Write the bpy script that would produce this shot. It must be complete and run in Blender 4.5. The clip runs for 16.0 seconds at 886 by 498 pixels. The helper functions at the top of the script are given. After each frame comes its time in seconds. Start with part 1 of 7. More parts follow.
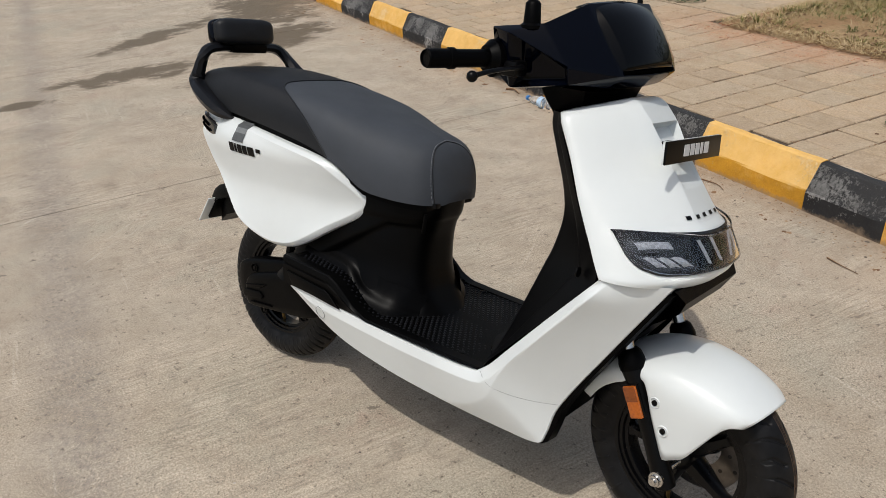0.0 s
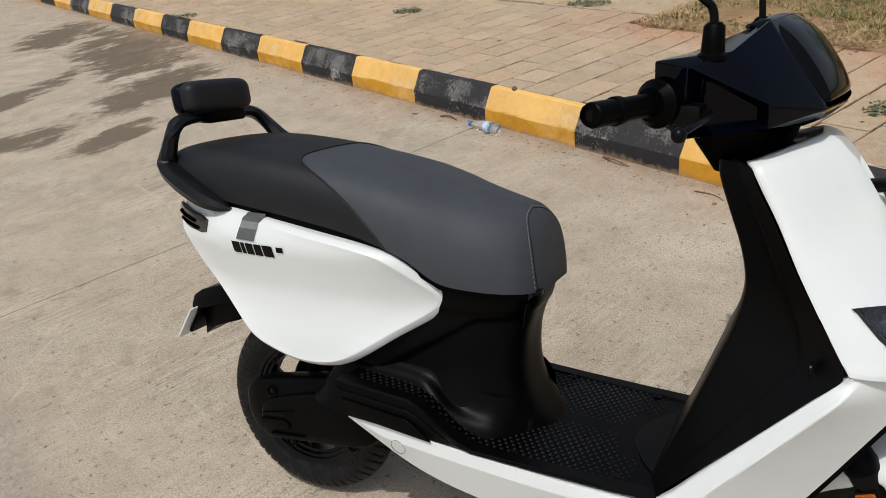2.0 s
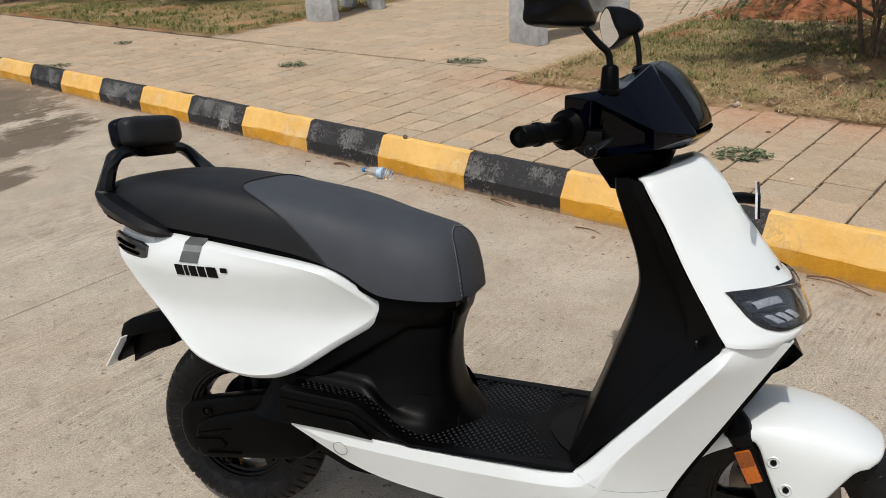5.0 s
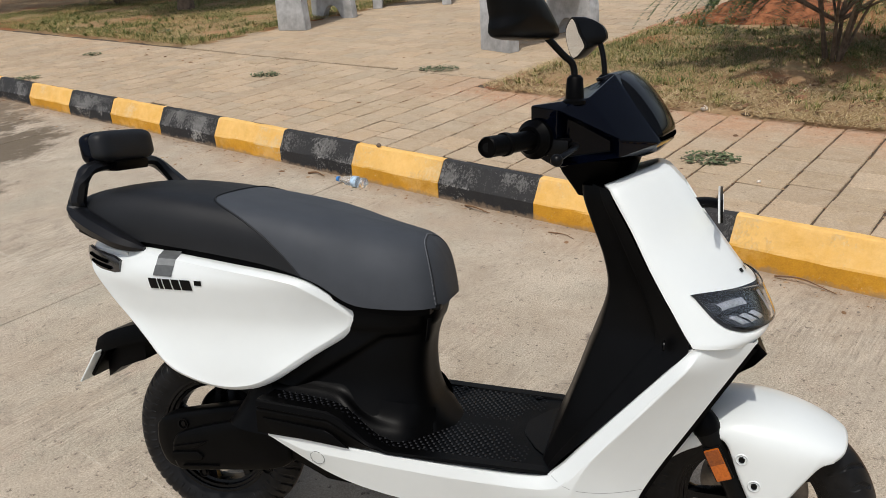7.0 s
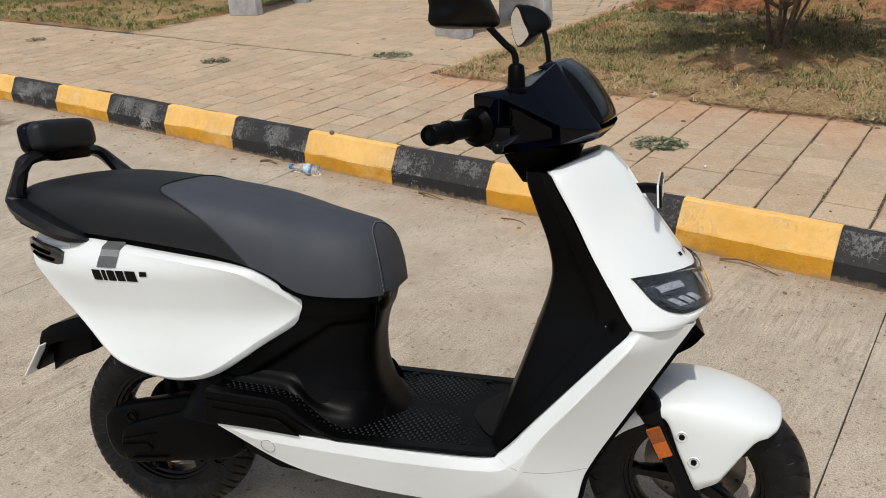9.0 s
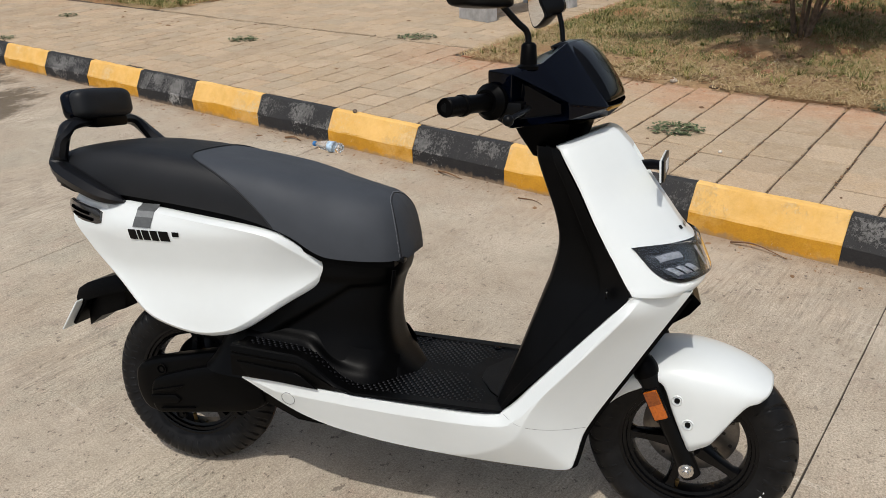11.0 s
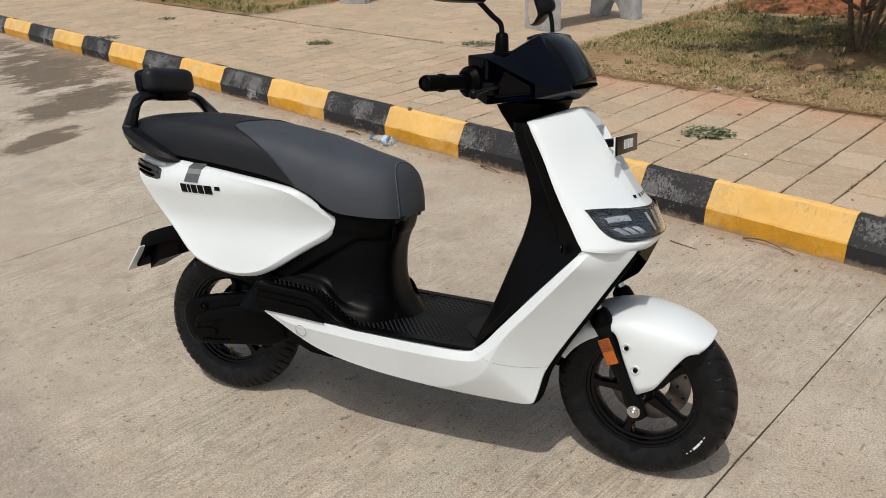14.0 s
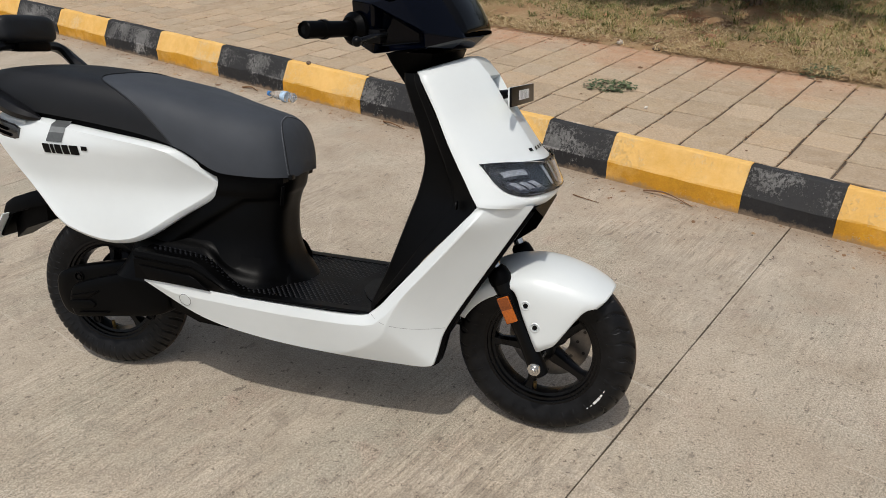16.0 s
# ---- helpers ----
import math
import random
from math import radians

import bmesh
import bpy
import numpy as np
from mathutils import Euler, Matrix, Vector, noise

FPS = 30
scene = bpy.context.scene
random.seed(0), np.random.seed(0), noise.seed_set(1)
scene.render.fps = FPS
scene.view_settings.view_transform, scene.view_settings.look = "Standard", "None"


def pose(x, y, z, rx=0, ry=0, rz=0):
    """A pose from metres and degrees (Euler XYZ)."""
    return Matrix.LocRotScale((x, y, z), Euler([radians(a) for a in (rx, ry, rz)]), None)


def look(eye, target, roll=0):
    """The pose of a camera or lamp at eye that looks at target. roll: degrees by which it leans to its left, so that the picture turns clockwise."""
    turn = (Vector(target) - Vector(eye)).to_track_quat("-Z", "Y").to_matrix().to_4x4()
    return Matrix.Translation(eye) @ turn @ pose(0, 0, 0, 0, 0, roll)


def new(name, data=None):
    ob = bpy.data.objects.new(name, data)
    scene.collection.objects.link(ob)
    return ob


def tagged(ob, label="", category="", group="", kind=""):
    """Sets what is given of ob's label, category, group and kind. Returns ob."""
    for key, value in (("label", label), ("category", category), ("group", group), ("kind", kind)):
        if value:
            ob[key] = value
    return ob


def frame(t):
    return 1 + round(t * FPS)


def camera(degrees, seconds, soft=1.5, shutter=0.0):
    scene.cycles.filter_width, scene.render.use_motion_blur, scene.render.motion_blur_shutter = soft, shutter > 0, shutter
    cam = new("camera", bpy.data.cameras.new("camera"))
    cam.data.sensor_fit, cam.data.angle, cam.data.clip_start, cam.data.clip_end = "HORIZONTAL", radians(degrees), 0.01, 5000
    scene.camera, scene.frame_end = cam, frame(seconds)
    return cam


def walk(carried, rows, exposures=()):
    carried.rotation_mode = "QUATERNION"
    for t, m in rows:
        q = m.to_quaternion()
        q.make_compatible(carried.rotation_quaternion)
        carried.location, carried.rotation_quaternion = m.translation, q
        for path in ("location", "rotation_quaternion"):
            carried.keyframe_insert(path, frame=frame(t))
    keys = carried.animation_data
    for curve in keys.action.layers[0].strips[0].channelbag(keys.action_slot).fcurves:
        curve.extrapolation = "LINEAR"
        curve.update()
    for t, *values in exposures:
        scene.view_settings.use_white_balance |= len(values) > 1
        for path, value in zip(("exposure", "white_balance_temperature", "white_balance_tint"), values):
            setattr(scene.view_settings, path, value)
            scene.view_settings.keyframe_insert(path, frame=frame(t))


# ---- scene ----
cam = camera(60.6, 16.0, soft=0.65)
PATH = [
    (0, (1.74, -1.141, 1.406), (0.558, 0.161, 0.453), -4.2),
    (0.5, (1.61, -1.166, 1.399), (0.479, 0.183, 0.45), -5.0),
    (1, (1.433, -1.195, 1.414), (0.383, 0.218, 0.464), -6.0),
    (1.5, (1.279, -1.145, 1.397), (0.304, 0.316, 0.442), -6.9),
    (2, (1.11, -1.044, 1.395), (0.188, 0.459, 0.451), -7.6),
    (2.5, (1.053, -1.084, 1.421), (0.166, 0.451, 0.495), -7.9),
    (3, (1.038, -1.263, 1.441), (0.195, 0.31, 0.537), -7.5),
    (3.5, (1.044, -1.311, 1.441), (0.261, 0.302, 0.557), -6.6),
    (4, (1.048, -1.296, 1.42), (0.332, 0.356, 0.551), -5.3),
    (4.5, (1.069, -1.272, 1.414), (0.404, 0.411, 0.561), -4.4),
    (7, (1.098, -1.287, 1.427), (0.52, 0.437, 0.594), -4.4),
    (7.5, (1.107, -1.29, 1.444), (0.56, 0.44, 0.602), -4.4),
    (8, (1.123, -1.29, 1.44), (0.621, 0.453, 0.596), -4.5),
    (10.5, (1.13, -1.313, 1.43), (0.666, 0.405, 0.518), -3.5),
    (11, (1.167, -1.387, 1.441), (0.645, 0.319, 0.536), -3.0),
    (11.5, (1.307, -1.42, 1.442), (0.707, 0.268, 0.552), -3.0),
    (12, (1.431, -1.461, 1.442), (0.747, 0.205, 0.572), -3.1),
    (12.5, (1.454, -1.483, 1.445), (0.71, 0.163, 0.586), -3.4),
    (13, (1.457, -1.566, 1.44), (0.685, 0.069, 0.586), -3.4),
    (13.5, (1.482, -1.65, 1.44), (0.719, -0.011, 0.584), -3.3),
    (14, (1.478, -1.62, 1.441), (0.755, 0.032, 0.575), -3.0),
    (14.5, (1.453, -1.54, 1.418), (0.782, 0.125, 0.536), -2.6),
    (15, (1.468, -1.521, 1.415), (0.865, 0.154, 0.503), -2.2),
    (15.5, (1.48, -1.531, 1.399), (0.933, 0.146, 0.458), -1.8),
    (16, (1.5, -1.53, 1.402), (1.001, 0.146, 0.431), -1.3),
]
EXPOSURES = [(0, -0.53), (1.2, -0.52), (3, -0.45), (5, -0.42), (7.5, -0.40), (11, -0.42), (14, -0.43), (16, -0.52)]
walk(cam, [(t, look(eye, target, roll)) for t, eye, target, roll in PATH], EXPOSURES)

# ---- world and light ----
SUN_FROM = Vector((0.0, -0.42, 1.0)).normalized()
world = bpy.data.worlds.new("sky")
scene.world = world
world.use_nodes = True
wn = world.node_tree.nodes
sky = wn.new("ShaderNodeTexSky")
sky.sky_type = "NISHITA"
sky.sun_disc = False
sky.sun_elevation = math.asin(SUN_FROM.z)
sky.sun_rotation = math.atan2(SUN_FROM.x, SUN_FROM.y)
sky.dust_density = 3.0
haze = wn.new("ShaderNodeHueSaturation")
haze.inputs["Saturation"].default_value = 0.62
world.node_tree.links.new(sky.outputs[0], haze.inputs["Color"])
world.node_tree.links.new(haze.outputs[0], wn["Background"].inputs[0])
wn["Background"].inputs[1].default_value = 0.15
sun_data = bpy.data.lights.new("sun", "SUN")
sun_data.energy = 2.95
sun_data.angle = radians(0.6)
sun_data.color = (1.0, 0.962, 0.90)
sun = new("sun", sun_data)
sun.matrix_world = look(SUN_FROM * 30, (0, 0, 0))


# ---- materials ----
class Nodes:
    """A small wrapper to build one procedural material."""

    def __init__(self, name):
        self.mat = bpy.data.materials.new(name)
        self.mat.use_nodes = True
        self.tree = self.mat.node_tree
        self.bsdf = self.tree.nodes["Principled BSDF"]
        self.coord = self.tree.nodes.new("ShaderNodeTexCoord").outputs["Object"]

    def add(self, kind, **values):
        node = self.tree.nodes.new(kind)
        for key, value in values.items():
            if key == "blend_type":
                node.blend_type = value
            elif key == "data_type":
                node.data_type = value
            elif key == "operation":
                node.operation = value
            elif key == "feature":
                node.feature = value
        return node

    def put(self, a, b):
        self.tree.links.new(a, b)

    def noise(self, scale, detail=6.0, rough=0.6, coord=None, stretch=None):
        n = self.add("ShaderNodeTexNoise")
        n.inputs["Scale"].default_value = scale
        n.inputs["Detail"].default_value = detail
        n.inputs["Roughness"].default_value = rough
        c = coord or self.coord
        if stretch:
            m = self.add("ShaderNodeMapping")
            m.vector_type = "TEXTURE"
            m.inputs["Scale"].default_value = [1 / v for v in stretch[:3]]
            if len(stretch) > 3:
                m.inputs["Rotation"].default_value[2] = radians(stretch[3])
            self.put(c, m.inputs["Vector"])
            c = m.outputs[0]
        self.put(c, n.inputs["Vector"])
        return n.outputs["Fac"]

    def ramp(self, fac, stops):
        r = self.add("ShaderNodeValToRGB")
        el = r.color_ramp.elements
        while len(el) < len(stops):
            el.new(0.5)
        for e, (p, c) in zip(el, stops):
            e.position = p
            e.color = (*c, 1) if len(c) == 3 else c
        self.put(fac, r.inputs[0])
        return r.outputs[0]

    def mix(self, fac, a, b, blend="MIX"):
        m = self.add("ShaderNodeMix", data_type="RGBA", blend_type=blend)
        for value, socket in ((fac, m.inputs[0]), (a, m.inputs[6]), (b, m.inputs[7])):
            if isinstance(value, (int, float)):
                socket.default_value = value
            elif isinstance(value, tuple):
                socket.default_value = (*value, 1)
            else:
                self.put(value, socket)
        return m.outputs[2]

    def calc(self, op, a, b=0.0):
        m = self.add("ShaderNodeMath", operation=op)
        for value, socket in ((a, m.inputs[0]), (b, m.inputs[1])):
            if isinstance(value, (int, float)):
                socket.default_value = value
            else:
                self.put(value, socket)
        return m.outputs[0]

    def random(self):
        return self.add("ShaderNodeObjectInfo").outputs["Random"]

    def island(self):
        return self.add("ShaderNodeNewGeometry").outputs["Random Per Island"]

    def world_coord(self):
        return self.add("ShaderNodeNewGeometry").outputs["Position"]

    def bump(self, height, strength=0.3, distance=0.002, after=None):
        b = self.add("ShaderNodeBump")
        b.inputs["Strength"].default_value = strength
        b.inputs["Distance"].default_value = distance
        self.put(height, b.inputs["Height"])
        if after is not None:
            self.put(after, b.inputs["Normal"])
        self.put(b.outputs[0], self.bsdf.inputs["Normal"])
        return b.outputs[0]

    def set(self, color=None, rough=None, metal=None, coat=None, spec=None, alpha=None):
        for value, key in ((color, "Base Color"), (rough, "Roughness"), (metal, "Metallic"), (coat, "Coat Weight"), (spec, "Specular IOR Level"), (alpha, "Alpha")):
            if value is None:
                continue
            socket = self.bsdf.inputs[key]
            if isinstance(value, tuple):
                socket.default_value = (*value, 1)
            elif isinstance(value, (int, float)):
                socket.default_value = value
            else:
                self.put(value, socket)
        return self


def plain(name, color, rough, metal=0.0, vary=0.12, scale=60, grain=0.0, grain_scale=900, coat=0.0, spec=0.5):
    n = Nodes(name)
    f = n.noise(scale, 4)
    lo = tuple(c * (1 - vary) for c in color)
    hi = tuple(min(1, c * (1 + vary)) for c in color)
    n.set(n.ramp(f, [(0.35, lo), (0.65, hi)]), n.ramp(n.noise(scale * 0.4, 5), [(0.3, (rough * 0.88,) * 3), (0.7, (min(1, rough * 1.1),) * 3)]), metal, coat, spec)
    if grain:
        n.bump(n.noise(grain_scale, 3), grain, 0.0006)
    return n.mat


def concrete_material():
    n = Nodes("concrete_road")
    big = n.noise(0.9, 5)
    mid = n.noise(5, 8, 0.7)
    streak = n.noise(20, 6, 0.7, stretch=(1.0, 0.16, 1.0, -23))
    brushed = n.noise(85, 5, 0.8, stretch=(1.0, 0.06, 1.0, -23))
    fine = n.noise(170, 6, 0.92)
    col = n.ramp(mid, [(0.28, (0.345, 0.285, 0.215)), (0.5, (0.425, 0.362, 0.284)), (0.72, (0.490, 0.425, 0.342))])
    col = n.mix(n.ramp(big, [(0.40, (0, 0, 0)), (0.66, (0.5, 0.5, 0.5))]), col, (0.45, 0.365, 0.27))
    col = n.mix(n.ramp(n.noise(1.7, 6, 0.65), [(0.50, (0, 0, 0)), (0.66, (0.55, 0.55, 0.55))]), col, (0.40, 0.372, 0.30))
    col = n.mix(n.ramp(streak, [(0.55, (0, 0, 0)), (0.70, (0.15, 0.15, 0.15))]), col, (0.57, 0.51, 0.425))
    # worn pale patches and grimy ones, a hand to an arm across
    col = n.mix(n.ramp(n.noise(2.4, 7, 0.68, stretch=(1.0, 0.55, 1.0, -60)), [(0.50, (0, 0, 0)), (0.64, (0.62, 0.62, 0.62))]), col, (0.545, 0.472, 0.375))
    grime = n.calc("MULTIPLY", n.ramp(n.noise(9, 9, 0.80), [(0.50, (0, 0, 0)), (0.60, (0.42, 0.42, 0.42))]), n.ramp(n.noise(1.15, 5, 0.6), [(0.46, (0.05, 0.05, 0.05)), (0.62, (1, 1, 1))]))
    col = n.mix(grime, col, (0.235, 0.198, 0.160))
    # pale tyre scrapes that run off the other way
    scrape = n.noise(26, 6, 0.65, stretch=(1.0, 0.045, 1.0, -112))
    col = n.mix(n.ramp(scrape, [(0.625, (0, 0, 0)), (0.68, (0.38, 0.38, 0.38))]), col, (0.61, 0.55, 0.46))
    arcs = n.noise(19, 5, 0.6, stretch=(1.0, 0.05, 1.0, -158))
    col = n.mix(n.ramp(arcs, [(0.655, (0, 0, 0)), (0.70, (0.32, 0.32, 0.32))]), col, (0.60, 0.54, 0.45))
    col = n.mix(n.ramp(n.noise(15, 7, 0.75, stretch=(1.0, 0.3, 1.0, -30)), [(0.58, (0, 0, 0)), (0.72, (0.34, 0.34, 0.34))]), col, (0.27, 0.225, 0.175))
    col = n.mix(n.ramp(n.noise(3.1, 7, 0.72), [(0.58, (0, 0, 0)), (0.72, (0.5, 0.5, 0.5))]), col, (0.40, 0.285, 0.225))
    col = n.mix(n.ramp(n.noise(0.8, 5, 0.65), [(0.36, (0.28, 0.28, 0.28)), (0.64, (0.66, 0.66, 0.66))]), col, n.ramp(fine, [(0.40, (0.08, 0.07, 0.06)), (0.5, (0.5, 0.5, 0.5)), (0.60, (0.90, 0.89, 0.87))]), "OVERLAY")
    strength = n.ramp(n.noise(1.3, 4, 0.6), [(0.44, (0.03, 0.03, 0.03)), (0.66, (0.38, 0.38, 0.38))])
    col = n.mix(strength, col, n.ramp(brushed, [(0.38, (0.12, 0.11, 0.10)), (0.5, (0.5, 0.5, 0.5)), (0.62, (0.82, 0.81, 0.80))]), "OVERLAY")
    pits = n.ramp(n.noise(48, 5, 0.75), [(0.60, (0, 0, 0)), (0.64, (0.8, 0.8, 0.8))])
    col = n.mix(pits, col, (0.115, 0.092, 0.072))
    spots = n.ramp(n.noise(24, 6, 0.72), [(0.615, (0, 0, 0)), (0.66, (0.7, 0.7, 0.7))])
    col = n.mix(spots, col, (0.17, 0.138, 0.108))
    chip = n.calc("MULTIPLY", n.ramp(n.noise(30, 4, 0.6, stretch=(1.0, 0.38, 1.0, -23)), [(0.645, (0, 0, 0)), (0.675, (0.85, 0.85, 0.85))]), n.ramp(n.noise(3.5, 3, 0.5), [(0.45, (0.2, 0.2, 0.2)), (0.60, (1, 1, 1))]))
    col = n.mix(chip, col, (0.185, 0.155, 0.125))
    col = n.mix(n.ramp(n.noise(1.4, 4, 0.6, stretch=(0.5, 1.0, 1.0, -23)), [(0.52, (0, 0, 0)), (0.70, (0.14, 0.14, 0.14))]), col, (0.375, 0.370, 0.290))
    # dark patches left by water, drawn out across the road
    split = n.add("ShaderNodeSeparateXYZ")
    n.put(n.coord, split.inputs[0])
    along = n.calc("ADD", n.calc("MULTIPLY", n.calc("ADD", split.outputs[0], 0.598), 0.9239), n.calc("MULTIPLY", n.calc("ADD", split.outputs[1], -2.49), -0.3827))
    across = n.calc("ADD", n.calc("MULTIPLY", n.calc("ADD", split.outputs[0], 0.598), 0.3827), n.calc("MULTIPLY", n.calc("ADD", split.outputs[1], -2.49), 0.9239))
    # rubber track of passing wheels
    lane = n.calc("ABSOLUTE", n.calc("ADD", across, 2.70))
    lane = n.calc("MULTIPLY", n.ramp(n.calc("ADD", lane, n.calc("MULTIPLY", n.noise(3.0, 5, 0.6), 0.16)), [(0.11, (1, 1, 1)), (0.24, (0, 0, 0))]), n.ramp(n.noise(42, 7, 0.85), [(0.42, (0.10, 0.10, 0.10)), (0.60, (0.66, 0.66, 0.66))]))
    col = n.mix(lane, col, (0.235, 0.205, 0.185))
    wet = 0.0
    for s0, n0, half, width, turn in ((-3.85, -1.62, 1.0, 0.24, 125), (-2.52, -2.05, 0.68, 0.30, 85), (-2.20, -2.80, 0.26, 0.12, 85), (-4.6, -0.45, 1.9, 0.62, 170), (-2.9, -0.85, 0.85, 0.42, 118), (-2.0, -1.45, 0.5, 0.22, 110), (-6.4, -0.6, 1.0, 0.55, 150)):
        c, s = math.cos(radians(turn)), math.sin(radians(turn))
        dx, dy = n.calc("ADD", along, -s0), n.calc("ADD", across, -n0)
        p = n.calc("ADD", n.calc("MULTIPLY", dx, c / half), n.calc("MULTIPLY", dy, s / half))
        q = n.calc("ADD", n.calc("MULTIPLY", dx, -s / width), n.calc("MULTIPLY", dy, c / width))
        near = n.calc("SUBTRACT", 1.0, n.calc("SQRT", n.calc("ADD", n.calc("MULTIPLY", p, p), n.calc("MULTIPLY", q, q))))
        wet = n.calc("MAXIMUM", wet, near)
    ragged = n.calc("MULTIPLY", n.calc("ADD", n.noise(5.0, 9, 0.74, stretch=(1.0, 0.6, 1.0, -20)), -0.50), 3.8)
    wet = n.calc("ADD", wet, n.calc("MULTIPLY", ragged, n.calc("MINIMUM", n.calc("MULTIPLY", wet, 4.0), 1.0)))
    wet = n.ramp(wet, [(0.08, (0, 0, 0)), (0.46, (0.92, 0.92, 0.92))])
    col = n.mix(wet, col, (0.135, 0.105, 0.070))
    # rusty dust by the kerb
    dust_or_lit = n.ramp(n.calc("ADD", n.calc("MULTIPLY", n.noise(4, 8, 0.7), 0.6), n.calc("MULTIPLY", n.calc("ADD", across, 2.07), 0.28)), [(0.76, (0, 0, 0)), (1.0, (0.6, 0.6, 0.6))])
    col = n.mix(dust_or_lit, col, (0.40, 0.295, 0.205))
    gutter = n.calc("MULTIPLY", n.ramp(n.calc("ADD", across, n.calc("MULTIPLY", n.noise(6, 7, 0.75), 0.25)), [(0.0, (0, 0, 0)), (0.16, (1, 1, 1))]), n.ramp(n.noise(22, 7, 0.8), [(0.36, (0.30, 0.30, 0.30)), (0.62, (0.92, 0.92, 0.92))]))
    col = n.mix(gutter, col, (0.235, 0.165, 0.105))
    n.set(col, n.mix(wet, (0.86, 0.86, 0.86), (0.6, 0.6, 0.6)), 0.0, spec=0.22)
    b = n.bump(brushed, 0.24, 0.004)
    n.bump(n.noise(110, 6, 0.8), 0.5, 0.004, b)
    return n.mat


def kerb_paint(name, paint, under, wear, scuff, faded_or_lit):
    n = Nodes(name)
    at = n.world_coord()
    patch = n.noise(4.5, 4, 0.6, at)
    chips = n.calc("ADD", n.calc("MULTIPLY", n.noise(80, 9, 0.84, at, (1.0, 1.0, 0.7)), 0.65), n.calc("MULTIPLY", patch, 0.60))
    facing = n.add("ShaderNodeSeparateXYZ")
    n.put(n.add("ShaderNodeNewGeometry").outputs["True Normal"], facing.inputs[0])
    slope = n.ramp(facing.outputs[2], [(0.25, (0, 0, 0)), (0.40, (1, 1, 1)), (0.62, (1, 1, 1)), (0.85, (0, 0, 0))])
    chips = n.calc("ADD", chips, n.calc("MULTIPLY", slope, 0.060))
    mask = n.ramp(chips, [(wear, (0, 0, 0)), (wear + 0.03, (1, 1, 1))])
    tone = n.ramp(n.noise(5, 5, 0.6, at), [(0.3, tuple(c * 0.82 for c in paint)), (0.7, tuple(min(1, c * 1.12) for c in paint))])
    tone = n.mix(n.ramp(n.noise(26, 7, 0.75, at), [(0.45, (0, 0, 0)), (0.75, (0.5, 0.5, 0.5))]), tone, scuff)
    tone = n.mix(n.ramp(n.noise(3.0, 6, 0.7, at), [(0.50, (0, 0, 0)), (0.66, (0.55, 0.55, 0.55))]), tone, faded_or_lit)
    tone = n.mix(0.35, tone, n.ramp(n.noise(150, 4, 0.7, at), [(0.3, (0.3, 0.3, 0.3)), (0.7, (0.7, 0.7, 0.7))]), "OVERLAY")
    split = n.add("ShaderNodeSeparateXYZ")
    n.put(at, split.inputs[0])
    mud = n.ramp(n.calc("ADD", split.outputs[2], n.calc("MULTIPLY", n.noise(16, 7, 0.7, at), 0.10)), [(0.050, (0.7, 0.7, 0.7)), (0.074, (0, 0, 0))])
    rubbed = n.ramp(n.noise(70, 5, 0.7, at), [(0.3, tuple(c * 0.6 for c in under)), (0.7, tuple(min(1, c * 1.3) for c in under))])
    col = n.mix(mask, tone, rubbed)
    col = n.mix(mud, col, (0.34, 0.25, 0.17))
    # faces that look up painted paler, the sun's brightness put into the colour
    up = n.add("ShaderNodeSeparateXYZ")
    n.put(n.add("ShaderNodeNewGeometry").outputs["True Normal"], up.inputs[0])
    dust_or_lit = n.calc("MULTIPLY", n.ramp(up.outputs[2], [(0.25, (0, 0, 0)), (0.5, (0.82, 0.82, 0.82))]), n.ramp(n.noise(9, 7, 0.75, at), [(0.30, (0.45, 0.45, 0.45)), (0.65, (1, 1, 1))]))
    col = n.mix(dust_or_lit, col, faded_or_lit)
    n.set(col, 0.66, spec=0.3)
    b = n.bump(n.calc("MULTIPLY", mask, -1.0), 0.6, 0.003)
    n.bump(n.noise(45, 7, 0.75, at), 0.6, 0.006, b)
    return n.mat


